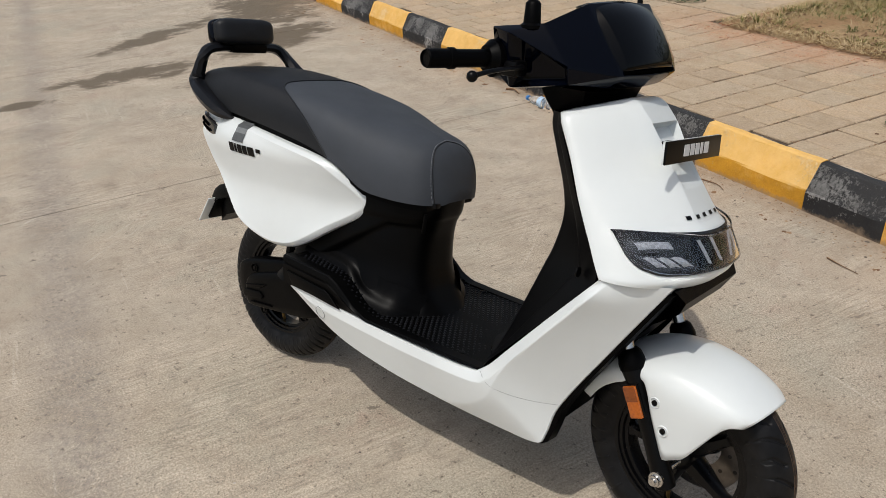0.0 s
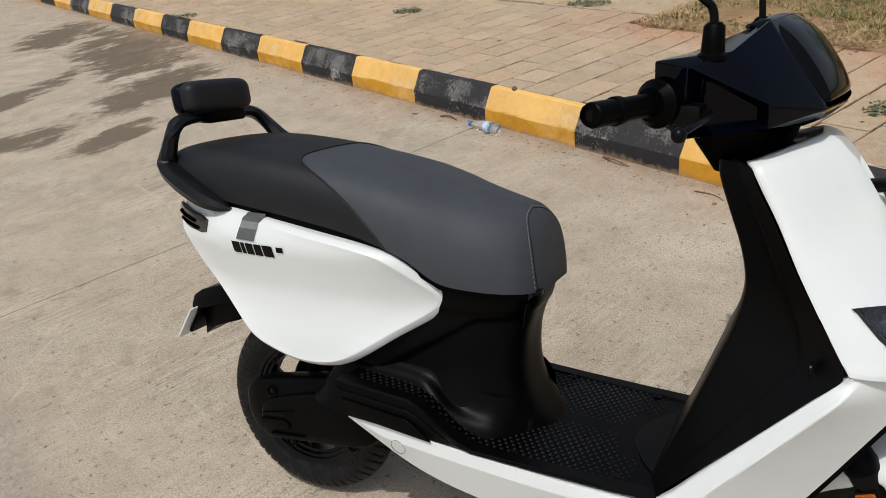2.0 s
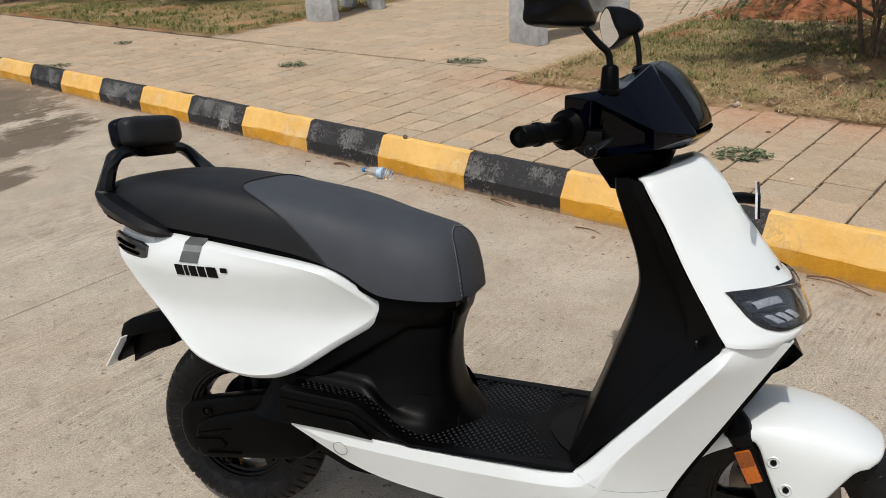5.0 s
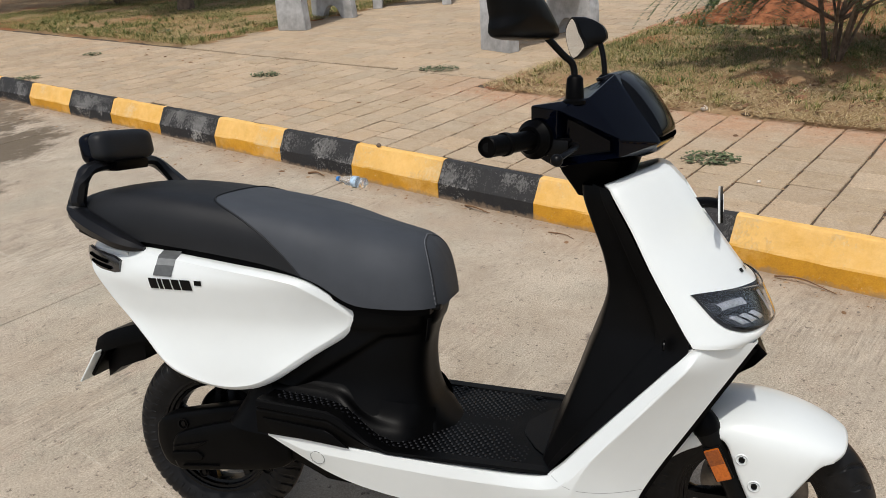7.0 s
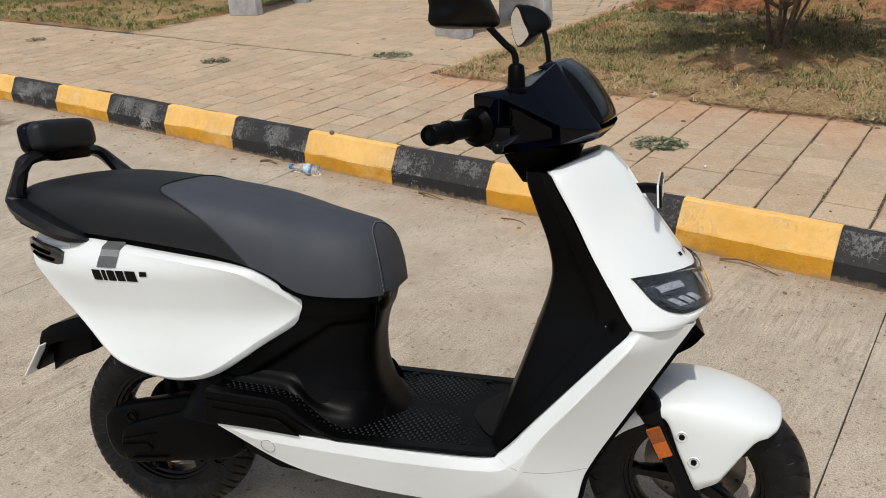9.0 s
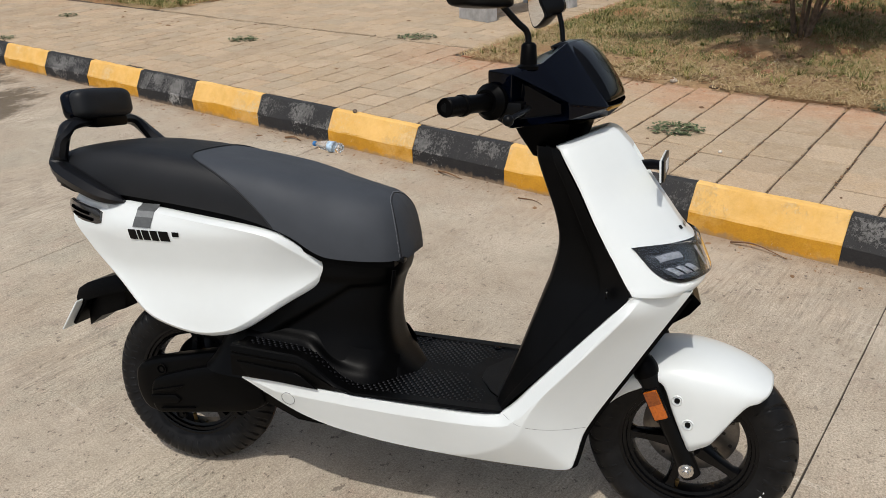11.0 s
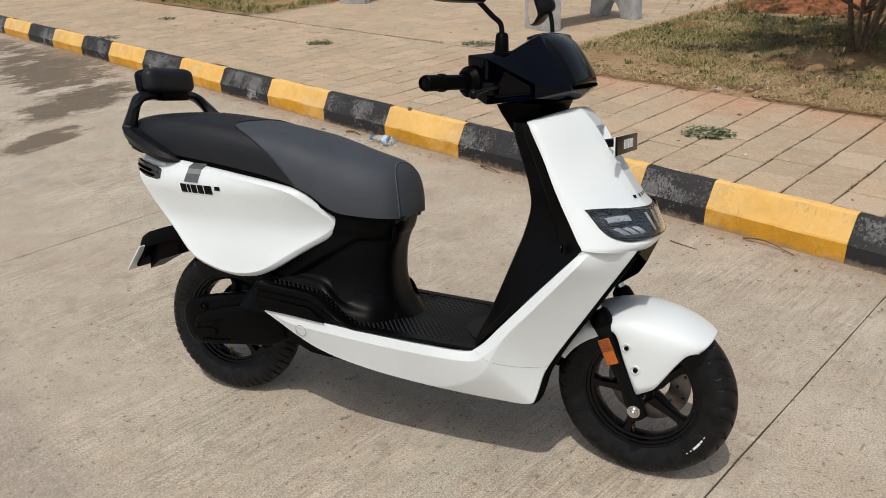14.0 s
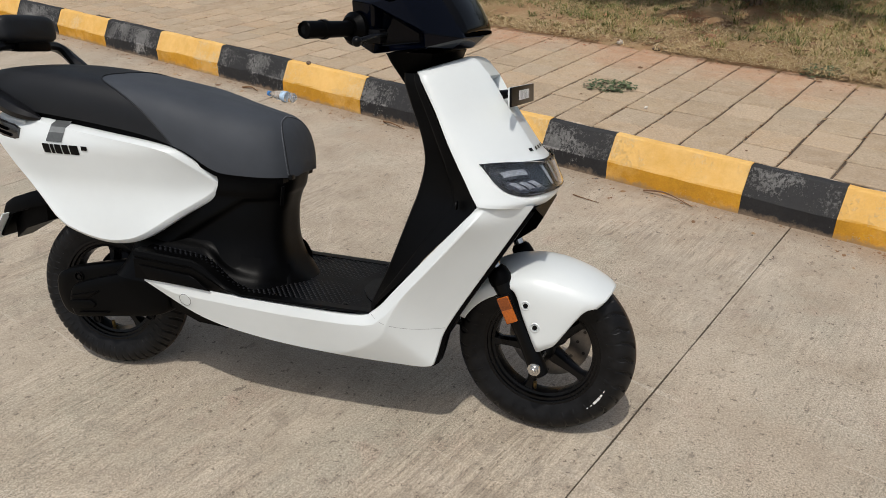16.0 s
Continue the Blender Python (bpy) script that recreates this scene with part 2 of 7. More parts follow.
def paver_material(per_object):
    n = Nodes("paver" if per_object else "far_paver")
    at = n.world_coord()
    rnd = n.random() if per_object else n.island()
    base = n.ramp(rnd, [(0.0, (0.385, 0.292, 0.198)), (0.25, (0.440, 0.336, 0.222)), (0.5, (0.415, 0.334, 0.238)), (0.75, (0.475, 0.352, 0.230)), (1.0, (0.500, 0.388, 0.270))])
    grime = n.ramp(n.noise(3.2, 8, 0.72, at), [(0.52, (0, 0, 0)), (0.68, (0.5, 0.5, 0.5))])
    base = n.mix(grime, base, (0.31, 0.24, 0.165))
    # red earth washed over the pavers beside the bed
    split = n.add("ShaderNodeSeparateXYZ")
    n.put(at, split.inputs[0])
    across = n.calc("ADD", n.calc("ADD", n.calc("MULTIPLY", split.outputs[0], 0.3827), n.calc("MULTIPLY", split.outputs[1], 0.9239)), -2.0717)
    washed = n.ramp(n.calc("ADD", n.calc("MULTIPLY", n.noise(1.6, 7, 0.7, at), 0.9), n.calc("MULTIPLY", n.calc("ADD", across, -1.0), 0.45)), [(0.44, (0, 0, 0)), (0.70, (0.85, 0.85, 0.85))])
    along = n.calc("ADD", n.calc("MULTIPLY", split.outputs[0], 0.9239), n.calc("MULTIPLY", split.outputs[1], -0.3827))
    beside = n.calc("MULTIPLY", n.calc("LESS_THAN", across, 1.74), n.ramp(n.calc("MULTIPLY", n.calc("ADD", along, 2.6), 0.5), [(0.0, (0, 0, 0)), (0.6, (1, 1, 1))]))
    washed = n.calc("MULTIPLY", washed, beside)
    base = n.mix(washed, base, (0.47, 0.265, 0.155))
    col = n.mix(n.ramp(n.noise(14, 6, 0.65, at), [(0.35, (0, 0, 0)), (0.7, (0.5, 0.5, 0.5))]), base, (0.53, 0.43, 0.325))
    col = n.mix(n.ramp(n.noise(1.1, 4, 0.6, at), [(0.58, (0, 0, 0)), (0.75, (0.35, 0.35, 0.35))]), col, (0.46, 0.28, 0.17))
    col = n.mix(0.28, col, n.ramp(n.noise(90, 6, 0.9, at), [(0.38, (0.14, 0.13, 0.12)), (0.62, (0.82, 0.80, 0.76))]), "OVERLAY")
    col = n.mix(n.ramp(n.noise(30, 6, 0.75, at), [(0.60, (0, 0, 0)), (0.67, (0.55, 0.55, 0.55))]), col, (0.20, 0.155, 0.11))
    n.set(col, 0.88, spec=0.2)
    n.bump(n.noise(140, 5, 0.7, at), 0.4, 0.003)
    return n.mat


def soil_material():
    n = Nodes("soil")
    col = n.ramp(n.noise(2.2, 7, 0.65), [(0.3, (0.29, 0.165, 0.085)), (0.5, (0.39, 0.26, 0.145)), (0.72, (0.46, 0.35, 0.20))])
    col = n.mix(n.ramp(n.noise(0.5, 5, 0.6), [(0.50, (0, 0, 0)), (0.62, (0.8, 0.8, 0.8))]), col, (0.36, 0.135, 0.06))
    col = n.mix(n.ramp(n.noise(25, 6, 0.7), [(0.5, (0, 0, 0)), (0.75, (0.5, 0.5, 0.5))]), col, (0.12, 0.11, 0.05))
    n.set(col, 0.95, spec=0.1)
    n.bump(n.noise(30, 7, 0.7), 0.8, 0.02)
    return n.mat


def ground_material():
    n = Nodes("far_ground")
    col = n.ramp(n.noise(0.4, 7, 0.65), [(0.35, (0.26, 0.20, 0.13)), (0.6, (0.17, 0.17, 0.08))])
    n.set(col, 0.95, spec=0.1)
    n.bump(n.noise(8, 7, 0.7), 0.7, 0.03)
    return n.mat


def blade_material(name, stops, rough=0.6):
    n = Nodes(name)
    col = n.ramp(n.island(), stops)
    n.set(col, rough, spec=0.3)
    n.bsdf.inputs["Transmission Weight"].default_value = 0.0
    return n.mat


def glass_material(name, tint, rough=0.03, through_light=0.9, ior=1.45):
    n = Nodes(name)
    n.set(tint, rough)
    n.bsdf.inputs["Transmission Weight"].default_value = through_light
    n.bsdf.inputs["IOR"].default_value = ior
    return n.mat


CONCRETE = concrete_material()
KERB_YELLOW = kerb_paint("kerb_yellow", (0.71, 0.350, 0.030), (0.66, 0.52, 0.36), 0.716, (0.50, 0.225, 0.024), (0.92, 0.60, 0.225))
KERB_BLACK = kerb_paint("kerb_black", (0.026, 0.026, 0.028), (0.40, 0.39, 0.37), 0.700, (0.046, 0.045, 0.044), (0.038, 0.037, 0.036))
MORTAR = plain("kerb_mortar", (0.40, 0.325, 0.245), 0.95, vary=0.5, scale=40, grain=0.8, grain_scale=220, spec=0.1)
KERB_BODY = plain("kerb_concrete", (0.34, 0.30, 0.25), 0.9, vary=0.25, scale=20, grain=0.4, grain_scale=200)
PAVER = paver_material(True)
PAVER_FAR = paver_material(False)
BEDDING = plain("paver_joint_sand", (0.090, 0.064, 0.042), 0.95, vary=0.45, scale=30, grain=0.6, grain_scale=200)
SOIL = soil_material()
FAR_GROUND = ground_material()
RED_SOIL = plain("red_soil", (0.22, 0.088, 0.042), 0.95, vary=0.55, scale=14, grain=0.9, grain_scale=60, spec=0.1)
JOINT_BLACK = plain("dark_gap", (0.0008, 0.0008, 0.0008), 0.9, spec=0.0)
JOINT = plain("joint_filler", (0.055, 0.047, 0.04), 0.9, vary=0.4, scale=25)
WHITE = plain("white_paint", (0.765, 0.80, 0.79), 0.34, vary=0.015, scale=8, grain=0.02, grain_scale=500, coat=0.25)
BLACK = plain("black_plastic", (0.0010, 0.0010, 0.0011), 0.42, vary=0.2, scale=20, grain=0.2, grain_scale=1200, spec=0.06)
PILLAR_BLACK = plain("pillar_plastic", (0.0012, 0.0012, 0.0013), 0.42, vary=0.2, scale=14, grain=0.12, grain_scale=1100, spec=0.09)
SHIELD_BLACK = plain("shield_plastic", (0.0025, 0.0025, 0.0027), 0.42, vary=0.2, scale=14, grain=0.15, grain_scale=900, spec=0.11)
RAIL = plain("rail_paint", (0.0045, 0.0048, 0.006), 0.36, vary=0.15, scale=15, grain=0.05, grain_scale=900, spec=0.28)
SATIN = plain("satin_black", (0.002, 0.002, 0.0022), 0.34, vary=0.2, scale=15, grain=0.05, grain_scale=900, spec=0.15)
VISOR = plain("visor_glass", (0.0010, 0.0012, 0.0018), 0.03, vary=0.1, scale=6, spec=0.17)
GLOSS = plain("gloss_black", (0.0009, 0.0016, 0.0045), 0.05, vary=0.1, scale=6, spec=0.15)
RUBBER = plain("tyre_rubber", (0.0085, 0.0085, 0.0090), 0.46, vary=0.4, scale=30, grain=0.2, grain_scale=700, spec=0.18)
TYRE_LINE = plain("tyre_line", (0.070, 0.040, 0.022), 0.6)
BRASS = plain("brass", (0.45, 0.30, 0.12), 0.35, metal=0.9)
ALLOY = plain("black_alloy", (0.0025, 0.0025, 0.003), 0.28, metal=0.0, vary=0.15, scale=20, spec=0.22)
STEEL = plain("bright_steel", (0.62, 0.61, 0.59), 0.24, metal=1.0, vary=0.1, scale=60)
DISC = plain("disc_steel", (0.22, 0.20, 0.18), 0.42, metal=1.0, vary=0.2, scale=40)
SEAT_GREY = plain("grey_seat_vinyl", (0.054, 0.060, 0.070), 0.62, vary=0.06, scale=12, grain=0.30, grain_scale=1400, spec=0.22)
SEAT_BLACK = plain("black_seat_vinyl", (0.0115, 0.0125, 0.0145), 0.52, vary=0.10, scale=12, grain=0.35, grain_scale=1100, spec=0.28)
STITCH = plain("grey_thread", (0.22, 0.23, 0.25), 0.8)
DECAL_GREY = plain("grey_decal", (0.085, 0.09, 0.09), 0.45)
# the grey decal as lit on the fold; also the pale panel seams
DECAL_LIT_SEAM = plain("lit_grey_decal_seam", (0.20, 0.21, 0.21), 0.45)
LETTER_WHITE = plain("white_print", (0.75, 0.75, 0.74), 0.6)
AMBER_DARK = plain("dark_amber_reflector", (0.22, 0.050, 0.004), 0.2, vary=0.2, scale=200, grain=0.5, grain_scale=500, coat=0.5)
AMBER = plain("amber_reflector", (0.46, 0.105, 0.005), 0.18, vary=0.15, scale=200, grain=0.5, grain_scale=500, coat=0.6)
SMOKE = plain("smoked_lens", (0.022, 0.022, 0.024), 0.10, vary=0.2, scale=20, coat=0.3)
LAMP_GUIDE = plain("lamp_guide_frame", (0.022, 0.024, 0.029), 0.25, vary=0.3, scale=40)
LAMP_CELL = plain("lamp_cell", (0.32, 0.33, 0.36), 0.16, metal=0.4, vary=0.3, scale=160)
LAMP_HOUSING = plain("lamp_housing", (0.012, 0.013, 0.015), 0.25, vary=0.3, scale=30, spec=0.4)
LENS = glass_material("clear_lens", (0.93, 0.95, 0.97), 0.0, 1.0, 1.28)
MIRROR = plain("mirror_glass", (0.86, 0.87, 0.88), 0.02, metal=1.0, vary=0.01)
BENCH_STONE = plain("cast_concrete", (0.47, 0.48, 0.485), 0.85, vary=0.22, scale=9, grain=0.5, grain_scale=180)
BARK = plain("bark", (0.15, 0.105, 0.072), 0.9, vary=0.4, scale=25, grain=0.8, grain_scale=120)
LEAF = blade_material("shrub_leaf", [(0.0, (0.030, 0.055, 0.018)), (0.6, (0.058, 0.090, 0.030)), (1.0, (0.10, 0.135, 0.05))], 0.5)
GRASS_GREEN = blade_material("green_grass", [(0.0, (0.065, 0.088, 0.020)), (0.6, (0.135, 0.160, 0.042)), (1.0, (0.22, 0.23, 0.075))])
GRASS_MIX = blade_material("mixed_grass", [(0.0, (0.12, 0.125, 0.030)), (0.35, (0.23, 0.225, 0.066)), (0.60, (0.36, 0.295, 0.115)), (0.8, (0.44, 0.33, 0.16)), (1.0, (0.58, 0.46, 0.26))])
GRASS_DRY = blade_material("dry_grass", [(0.0, (0.32, 0.22, 0.10)), (0.6, (0.50, 0.37, 0.19)), (1.0, (0.66, 0.53, 0.32))], 0.75)
WEED = blade_material("weed_leaf", [(0.0, (0.06, 0.085, 0.035)), (1.0, (0.15, 0.18, 0.09))], 0.6)
DEBRIS = blade_material("dry_leaf", [(0.0, (0.14, 0.075, 0.04)), (0.6, (0.26, 0.15, 0.08)), (1.0, (0.42, 0.30, 0.18))], 0.8)
PEBBLE = blade_material("pebble", [(0.0, (0.10, 0.08, 0.065)), (0.7, (0.24, 0.20, 0.16)), (1.0, (0.48, 0.43, 0.37))], 0.85)
STONE_WHITE = plain("pale_stone", (0.66, 0.60, 0.52), 0.8, vary=0.2, scale=40)
BRICK = plain("red_edging", (0.42, 0.20, 0.115), 0.9, vary=0.25, scale=12, grain=0.5, grain_scale=180)
BOTTLE_PET = glass_material("clear_bottle_plastic", (0.93, 0.96, 0.97), 0.08, 0.92)
BOTTLE_BLUE = plain("blue_plastic", (0.05, 0.22, 0.55), 0.4)
BOTTLE_LABEL = plain("bottle_label", (0.45, 0.60, 0.78), 0.5, vary=0.35, scale=50)


# ---- mesh helpers ----
def part(name, bm, material, parent=None, label="", smooth=True, angle=40):
    """Links a bmesh as one mesh object under a thing or a part."""
    me = bpy.data.meshes.new(name)
    bmesh.ops.recalc_face_normals(bm, faces=bm.faces[:])
    bm.to_mesh(me)
    bm.free()
    if smooth:
        me.shade_smooth()
        me.set_sharp_from_angle(angle=radians(angle))
    for m in material if isinstance(material, (list, tuple)) else (material,):
        me.materials.append(m)
    ob = new(name, me)
    ob.parent = parent
    if label:
        ob["label"] = label
    return ob


def lerp(a, b, f):
    return a + (b - a) * f


def curve_at(keys, u):
    """Catmull-Rom through rows of equal length; keys: list of (u, value, value...)."""
    k = [tuple(r) for r in keys]
    if u <= k[0][0]:
        return list(k[0][1:])
    if u >= k[-1][0]:
        return list(k[-1][1:])
    i = max(j for j in range(len(k) - 1) if k[j][0] <= u)
    a, b = k[i], k[i + 1]
    p, q = k[max(i - 1, 0)], k[min(i + 2, len(k) - 1)]
    h = b[0] - a[0]
    f = (u - a[0]) / h
    out = []
    for n in range(1, len(a)):
        ma = (b[n] - p[n]) / (b[0] - p[0]) * h if b[0] > p[0] else 0
        mb = (q[n] - a[n]) / (q[0] - a[0]) * h if q[0] > a[0] else 0
        out.append((2 * f**3 - 3 * f**2 + 1) * a[n] + (f**3 - 2 * f**2 + f) * ma + (-2 * f**3 + 3 * f**2) * b[n] + (f**3 - f**2) * mb)
    return out


def smooth_path(points, count, closed=False):
    """Points evenly spread on a Catmull-Rom curve through the given ones."""
    p = [Vector(v) for v in points]
    n = len(p)
    fine = []
    spans = n if closed else n - 1
    for i in range(spans):
        a, b, c, d = (p[(i - 1) % n], p[i], p[(i + 1) % n], p[(i + 2) % n]) if closed else (p[max(i - 1, 0)], p[i], p[i + 1], p[min(i + 2, n - 1)])
        for j in range(16):
            t = j / 16
            fine.append(0.5 * ((2 * b) + (c - a) * t + (2 * a - 5 * b + 4 * c - d) * t * t + (3 * b - 3 * c + d - a) * t**3))
    fine.append(p[0] if closed else p[-1])
    dist = [0.0]
    for i in range(1, len(fine)):
        dist.append(dist[-1] + (fine[i] - fine[i - 1]).length)
    out = []
    j = 0
    for i in range(count):
        want = dist[-1] * i / (count if closed else count - 1)
        while j < len(dist) - 2 and dist[j + 1] < want:
            j += 1
        f = (want - dist[j]) / max(dist[j + 1] - dist[j], 1e-9)
        out.append(fine[j].lerp(fine[j + 1], f))
    return out


def surface(nu, nv, f, closed_v=False):
    bm = bmesh.new()
    rows = [[bm.verts.new(f(i / (nu - 1), j / (nv if closed_v else nv - 1))) for j in range(nv)] for i in range(nu)]
    for i in range(nu - 1):
        for j in range(nv if closed_v else nv - 1):
            k = (j + 1) % nv
            bm.faces.new((rows[i][j], rows[i + 1][j], rows[i + 1][k], rows[i][k]))
    return bm, rows


def rings(sections, caps=True, closed=True):
    """A skin over rings of points, all of one length."""
    bm = bmesh.new()
    rows = [[bm.verts.new(p) for p in s] for s in sections]
    n = len(rows[0])
    for a, b in zip(rows, rows[1:]):
        for j in range(n if closed else n - 1):
            k = (j + 1) % n
            bm.faces.new((a[j], a[k], b[k], b[j]))
    if caps and closed:
        bm.faces.new(rows[0][::-1])
        bm.faces.new(rows[-1])
    return bm


def tube(points, radius, sides=12, caps=True, flat=1.0, up=(0, 0, 1)):
    """A tube along points; radius: a number or one for each point; flat: the section's height against its width."""
    pts = [Vector(p) for p in points]
    r = radius if isinstance(radius, (list, tuple)) else [radius] * len(pts)
    out = []
    for i, p in enumerate(pts):
        d = (pts[min(i + 1, len(pts) - 1)] - pts[max(i - 1, 0)]).normalized()
        s = d.cross(Vector(up))
        if s.length < 1e-4:
            s = d.cross(Vector((1, 0, 0)))
        s.normalize()
        w = s.cross(d).normalized()
        out.append([p + s * (r[i] * math.cos(a)) + w * (r[i] * flat * math.sin(a)) for a in (2 * math.pi * k / sides for k in range(sides))])
    return rings(out, caps)


def lathe(profile, sides=48, axis="y", center=(0, 0, 0), closed=False):
    """Turns (radius, along) pairs about an axis through center."""
    out = []
    for k in range(sides):
        a = 2 * math.pi * k / sides
        ring = []
        for r, h in profile:
            c, s = r * math.cos(a), r * math.sin(a)
            v = (c, h, s) if axis == "y" else (h, c, s) if axis == "x" else (c, s, h)
            ring.append(Vector(v) + Vector(center))
        out.append(ring)
    out.append(out[0])
    bm = bmesh.new()
    rows = [[bm.verts.new(p) for p in s] for s in out[:-1]]
    n = len(profile)
    for i in range(sides):
        a, b = rows[i], rows[(i + 1) % sides]
        for j in range(n if closed else n - 1):
            k = (j + 1) % n
            bm.faces.new((a[j], a[k], b[k], b[j]))
    return bm


def box(cx, cy, cz, sx, sy, sz, bevel=0.0, m=None):
    bm = bmesh.new()
    bmesh.ops.create_cube(bm, size=1.0)
    bmesh.ops.scale(bm, vec=(sx, sy, sz), verts=bm.verts)
    if bevel:
        bmesh.ops.bevel(bm, geom=bm.edges[:] + bm.verts[:], offset=bevel, segments=2, affect="EDGES", profile=0.6)
    bmesh.ops.translate(bm, vec=(cx, cy, cz), verts=bm.verts)
    if m:
        bm.transform(m)
    return bm


def join(*bms):
    """Joins bmeshes into the first."""
    first = bms[0]
    for other in bms[1:]:
        me = bpy.data.meshes.new("tmp")
        other.to_mesh(me)
        other.free()
        first.from_mesh(me)
        bpy.data.meshes.remove(me)
    return first


def prism(outline, y0, y1, bevel=0.0, segments=2):
    """A plate with an outline in x and z, from y0 to y1."""
    bm = bmesh.new()
    a = [bm.verts.new((x, y0, z)) for x, z in outline]
    b = [bm.verts.new((x, y1, z)) for x, z in outline]
    n = len(a)
    bm.faces.new(a)
    bm.faces.new(b[::-1])
    for i in range(n):
        bm.faces.new((a[i], b[i], b[(i + 1) % n], a[(i + 1) % n]))
    if bevel:
        bmesh.ops.bevel(bm, geom=bm.edges[:], offset=bevel, segments=segments, affect="EDGES", profile=0.6)
    return bm


def thicken(ob, depth, offset=-1.0):
    m = ob.modifiers.new("thickness", "SOLIDIFY")
    m.thickness, m.offset = depth, offset
    return ob


def empty(name):
    ob = new(name)
    ob.empty_display_size = 0.1
    return ob


# ---- the street: road, kerb, pavement, beds ----
KO, KD, KN = Vector((-0.598, 2.490, 0)), Vector((0.9239, -0.3827, 0)), Vector((0.3827, 0.9239, 0))
TOP = 0.19


def at(s, n, z=0.0):
    """A place from metres along the kerb, metres behind its foot, and height."""
    return KO + KD * s + KN * n + Vector((0, 0, z))


rng = random.Random(7)

# the ground, one sheet to the horizon, lower under the road than behind the kerb
bm = bmesh.new()
steps = [(-900, -0.06), (-14, -0.06), (0.03, -0.06), (0.05, 0.12), (14, 0.14), (60, 0.15), (900, 0.15)]
spans = [-900, -60, -20, -8, 0, 8, 20, 60, 900]
rows = [[bm.verts.new(at(s, n, z)) for s in spans] for n, z in steps]
for a, b in zip(rows, rows[1:]):
    for j in range(len(spans) - 1):
        bm.faces.new((a[j], a[j + 1], b[j + 1], b[j]))
tagged(part("ground", bm, FAR_GROUND, smooth=False), "dry brown and green ground reaching the horizon", "ground", kind="structure")

# concrete road slabs with open joints
road = tagged(part("road", rings([[at(-40, -12.5, -0.05), at(40, -12.5, -0.05), at(40, 0.04, -0.05), at(-40, 0.04, -0.05)], [at(-40, -12.5, -0.012), at(40, -12.5, -0.012), at(40, 0.04, -0.012), at(-40, 0.04, -0.012)]]), JOINT, smooth=False), "pale brushed concrete road in large slabs", "road", kind="structure")
for k in range(-9, 10):
    for n0, n1 in ((-12.5, -6.004), (-6.0, 0.03)):
        s0, s1 = -0.12 + 3.0 * k, -0.12 + 3.0 * (k + 1)
        bm = bmesh.new()
        near = n1 > -1 and -6 < s0 < 6
        count = 40 if near else 2
        lo, hi = [], []
        for i in range(count + 1):
            n = lerp(n0, n1, i / count)
            wob = 0.0012 if near else 0
            lo.append((s0 + 0.0026 + rng.uniform(-wob, wob), n))
            hi.append((s1 - 0.0026 + rng.uniform(-wob, wob), n))
        loop = lo + hi[::-1]
        top = [bm.verts.new(at(s, n, 0.0)) for s, n in loop]
        low = [bm.verts.new(at(s, n, -0.04)) for s, n in loop]
        m = len(loop)
        h = count + 1
        for i in range(count):
            bm.faces.new((top[i], top[i + 1], top[m - 2 - i], top[m - 1 - i]))
        for i in range(m):
            bm.faces.new((top[i], low[i], low[(i + 1) % m], top[(i + 1) % m]))
        part("slab", bm, CONCRETE, road, smooth=False)

# kerb of painted stones
EDGES = [-7.39, -6.52, -5.77, -4.956, -4.27, -3.52, -2.84, -2.13, -1.45, -0.755, -0.11, 0.537, 1.13, 1.727, 2.07, 2.67, 3.03]
cuts = [EDGES[0] - 0.78 * k for k in range(14, 0, -1)] + EDGES + [EDGES[-1] + 0.48 * k for k in range(1, 16)]
kerb = tagged(part("kerb", rings([[at(s, n, z) for n, z in ((0.01, -0.04), (0.012, 0.07), (0.075, TOP - 0.014), (0.10, TOP - 0.014), (0.10, -0.04))] for s in (cuts[0], cuts[-1])]), KERB_BODY, smooth=False), "worn concrete kerb painted in yellow and black blocks", "kerb", kind="structure")
PROFILE = [(0.0, -0.02), (0.002, 0.035), (0.003, 0.080), (0.007, 0.089), (0.014, 0.099), (0.058, 0.178), (0.064, 0.186), (0.072, TOP), (0.100, TOP), (0.106, TOP - 0.006), (0.106, 0.10)]
first_yellow = (len(cuts) - 15 - 1) % 2
for i, (s0, s1) in enumerate(zip(cuts, cuts[1:])):
    near = -5 < s0 < 4
    count = 14 if near else 3
    sections = []
    dz = rng.uniform(-0.003, 0.003)
    dn = rng.uniform(-0.003, 0.003)
    for j in range(count + 1):
        s = lerp(s0, s1, j / count)
        end = j in (0, count)
        ring = []
        for q, (n, z) in enumerate(PROFILE):
            v = at(s, 0, 0)
            wob = noise.noise(Vector((s * 5.0, q * 0.9, 3.0))) * 0.0028 + noise.noise(Vector((s * 17.0, q * 1.7, 9.0))) * 0.0018
            keep = 0.0 if q in (0, len(PROFILE) - 1) else 1.0
            ring.append(at(s + (0.0005 if j == 0 else -0.0005 if end else 0), n + dn + wob * keep, z + keep * (dz + wob * 0.8)))
        sections.append(ring)
    yellow = i % 2 == first_yellow
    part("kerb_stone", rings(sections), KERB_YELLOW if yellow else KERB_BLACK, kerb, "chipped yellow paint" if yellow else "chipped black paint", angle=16)

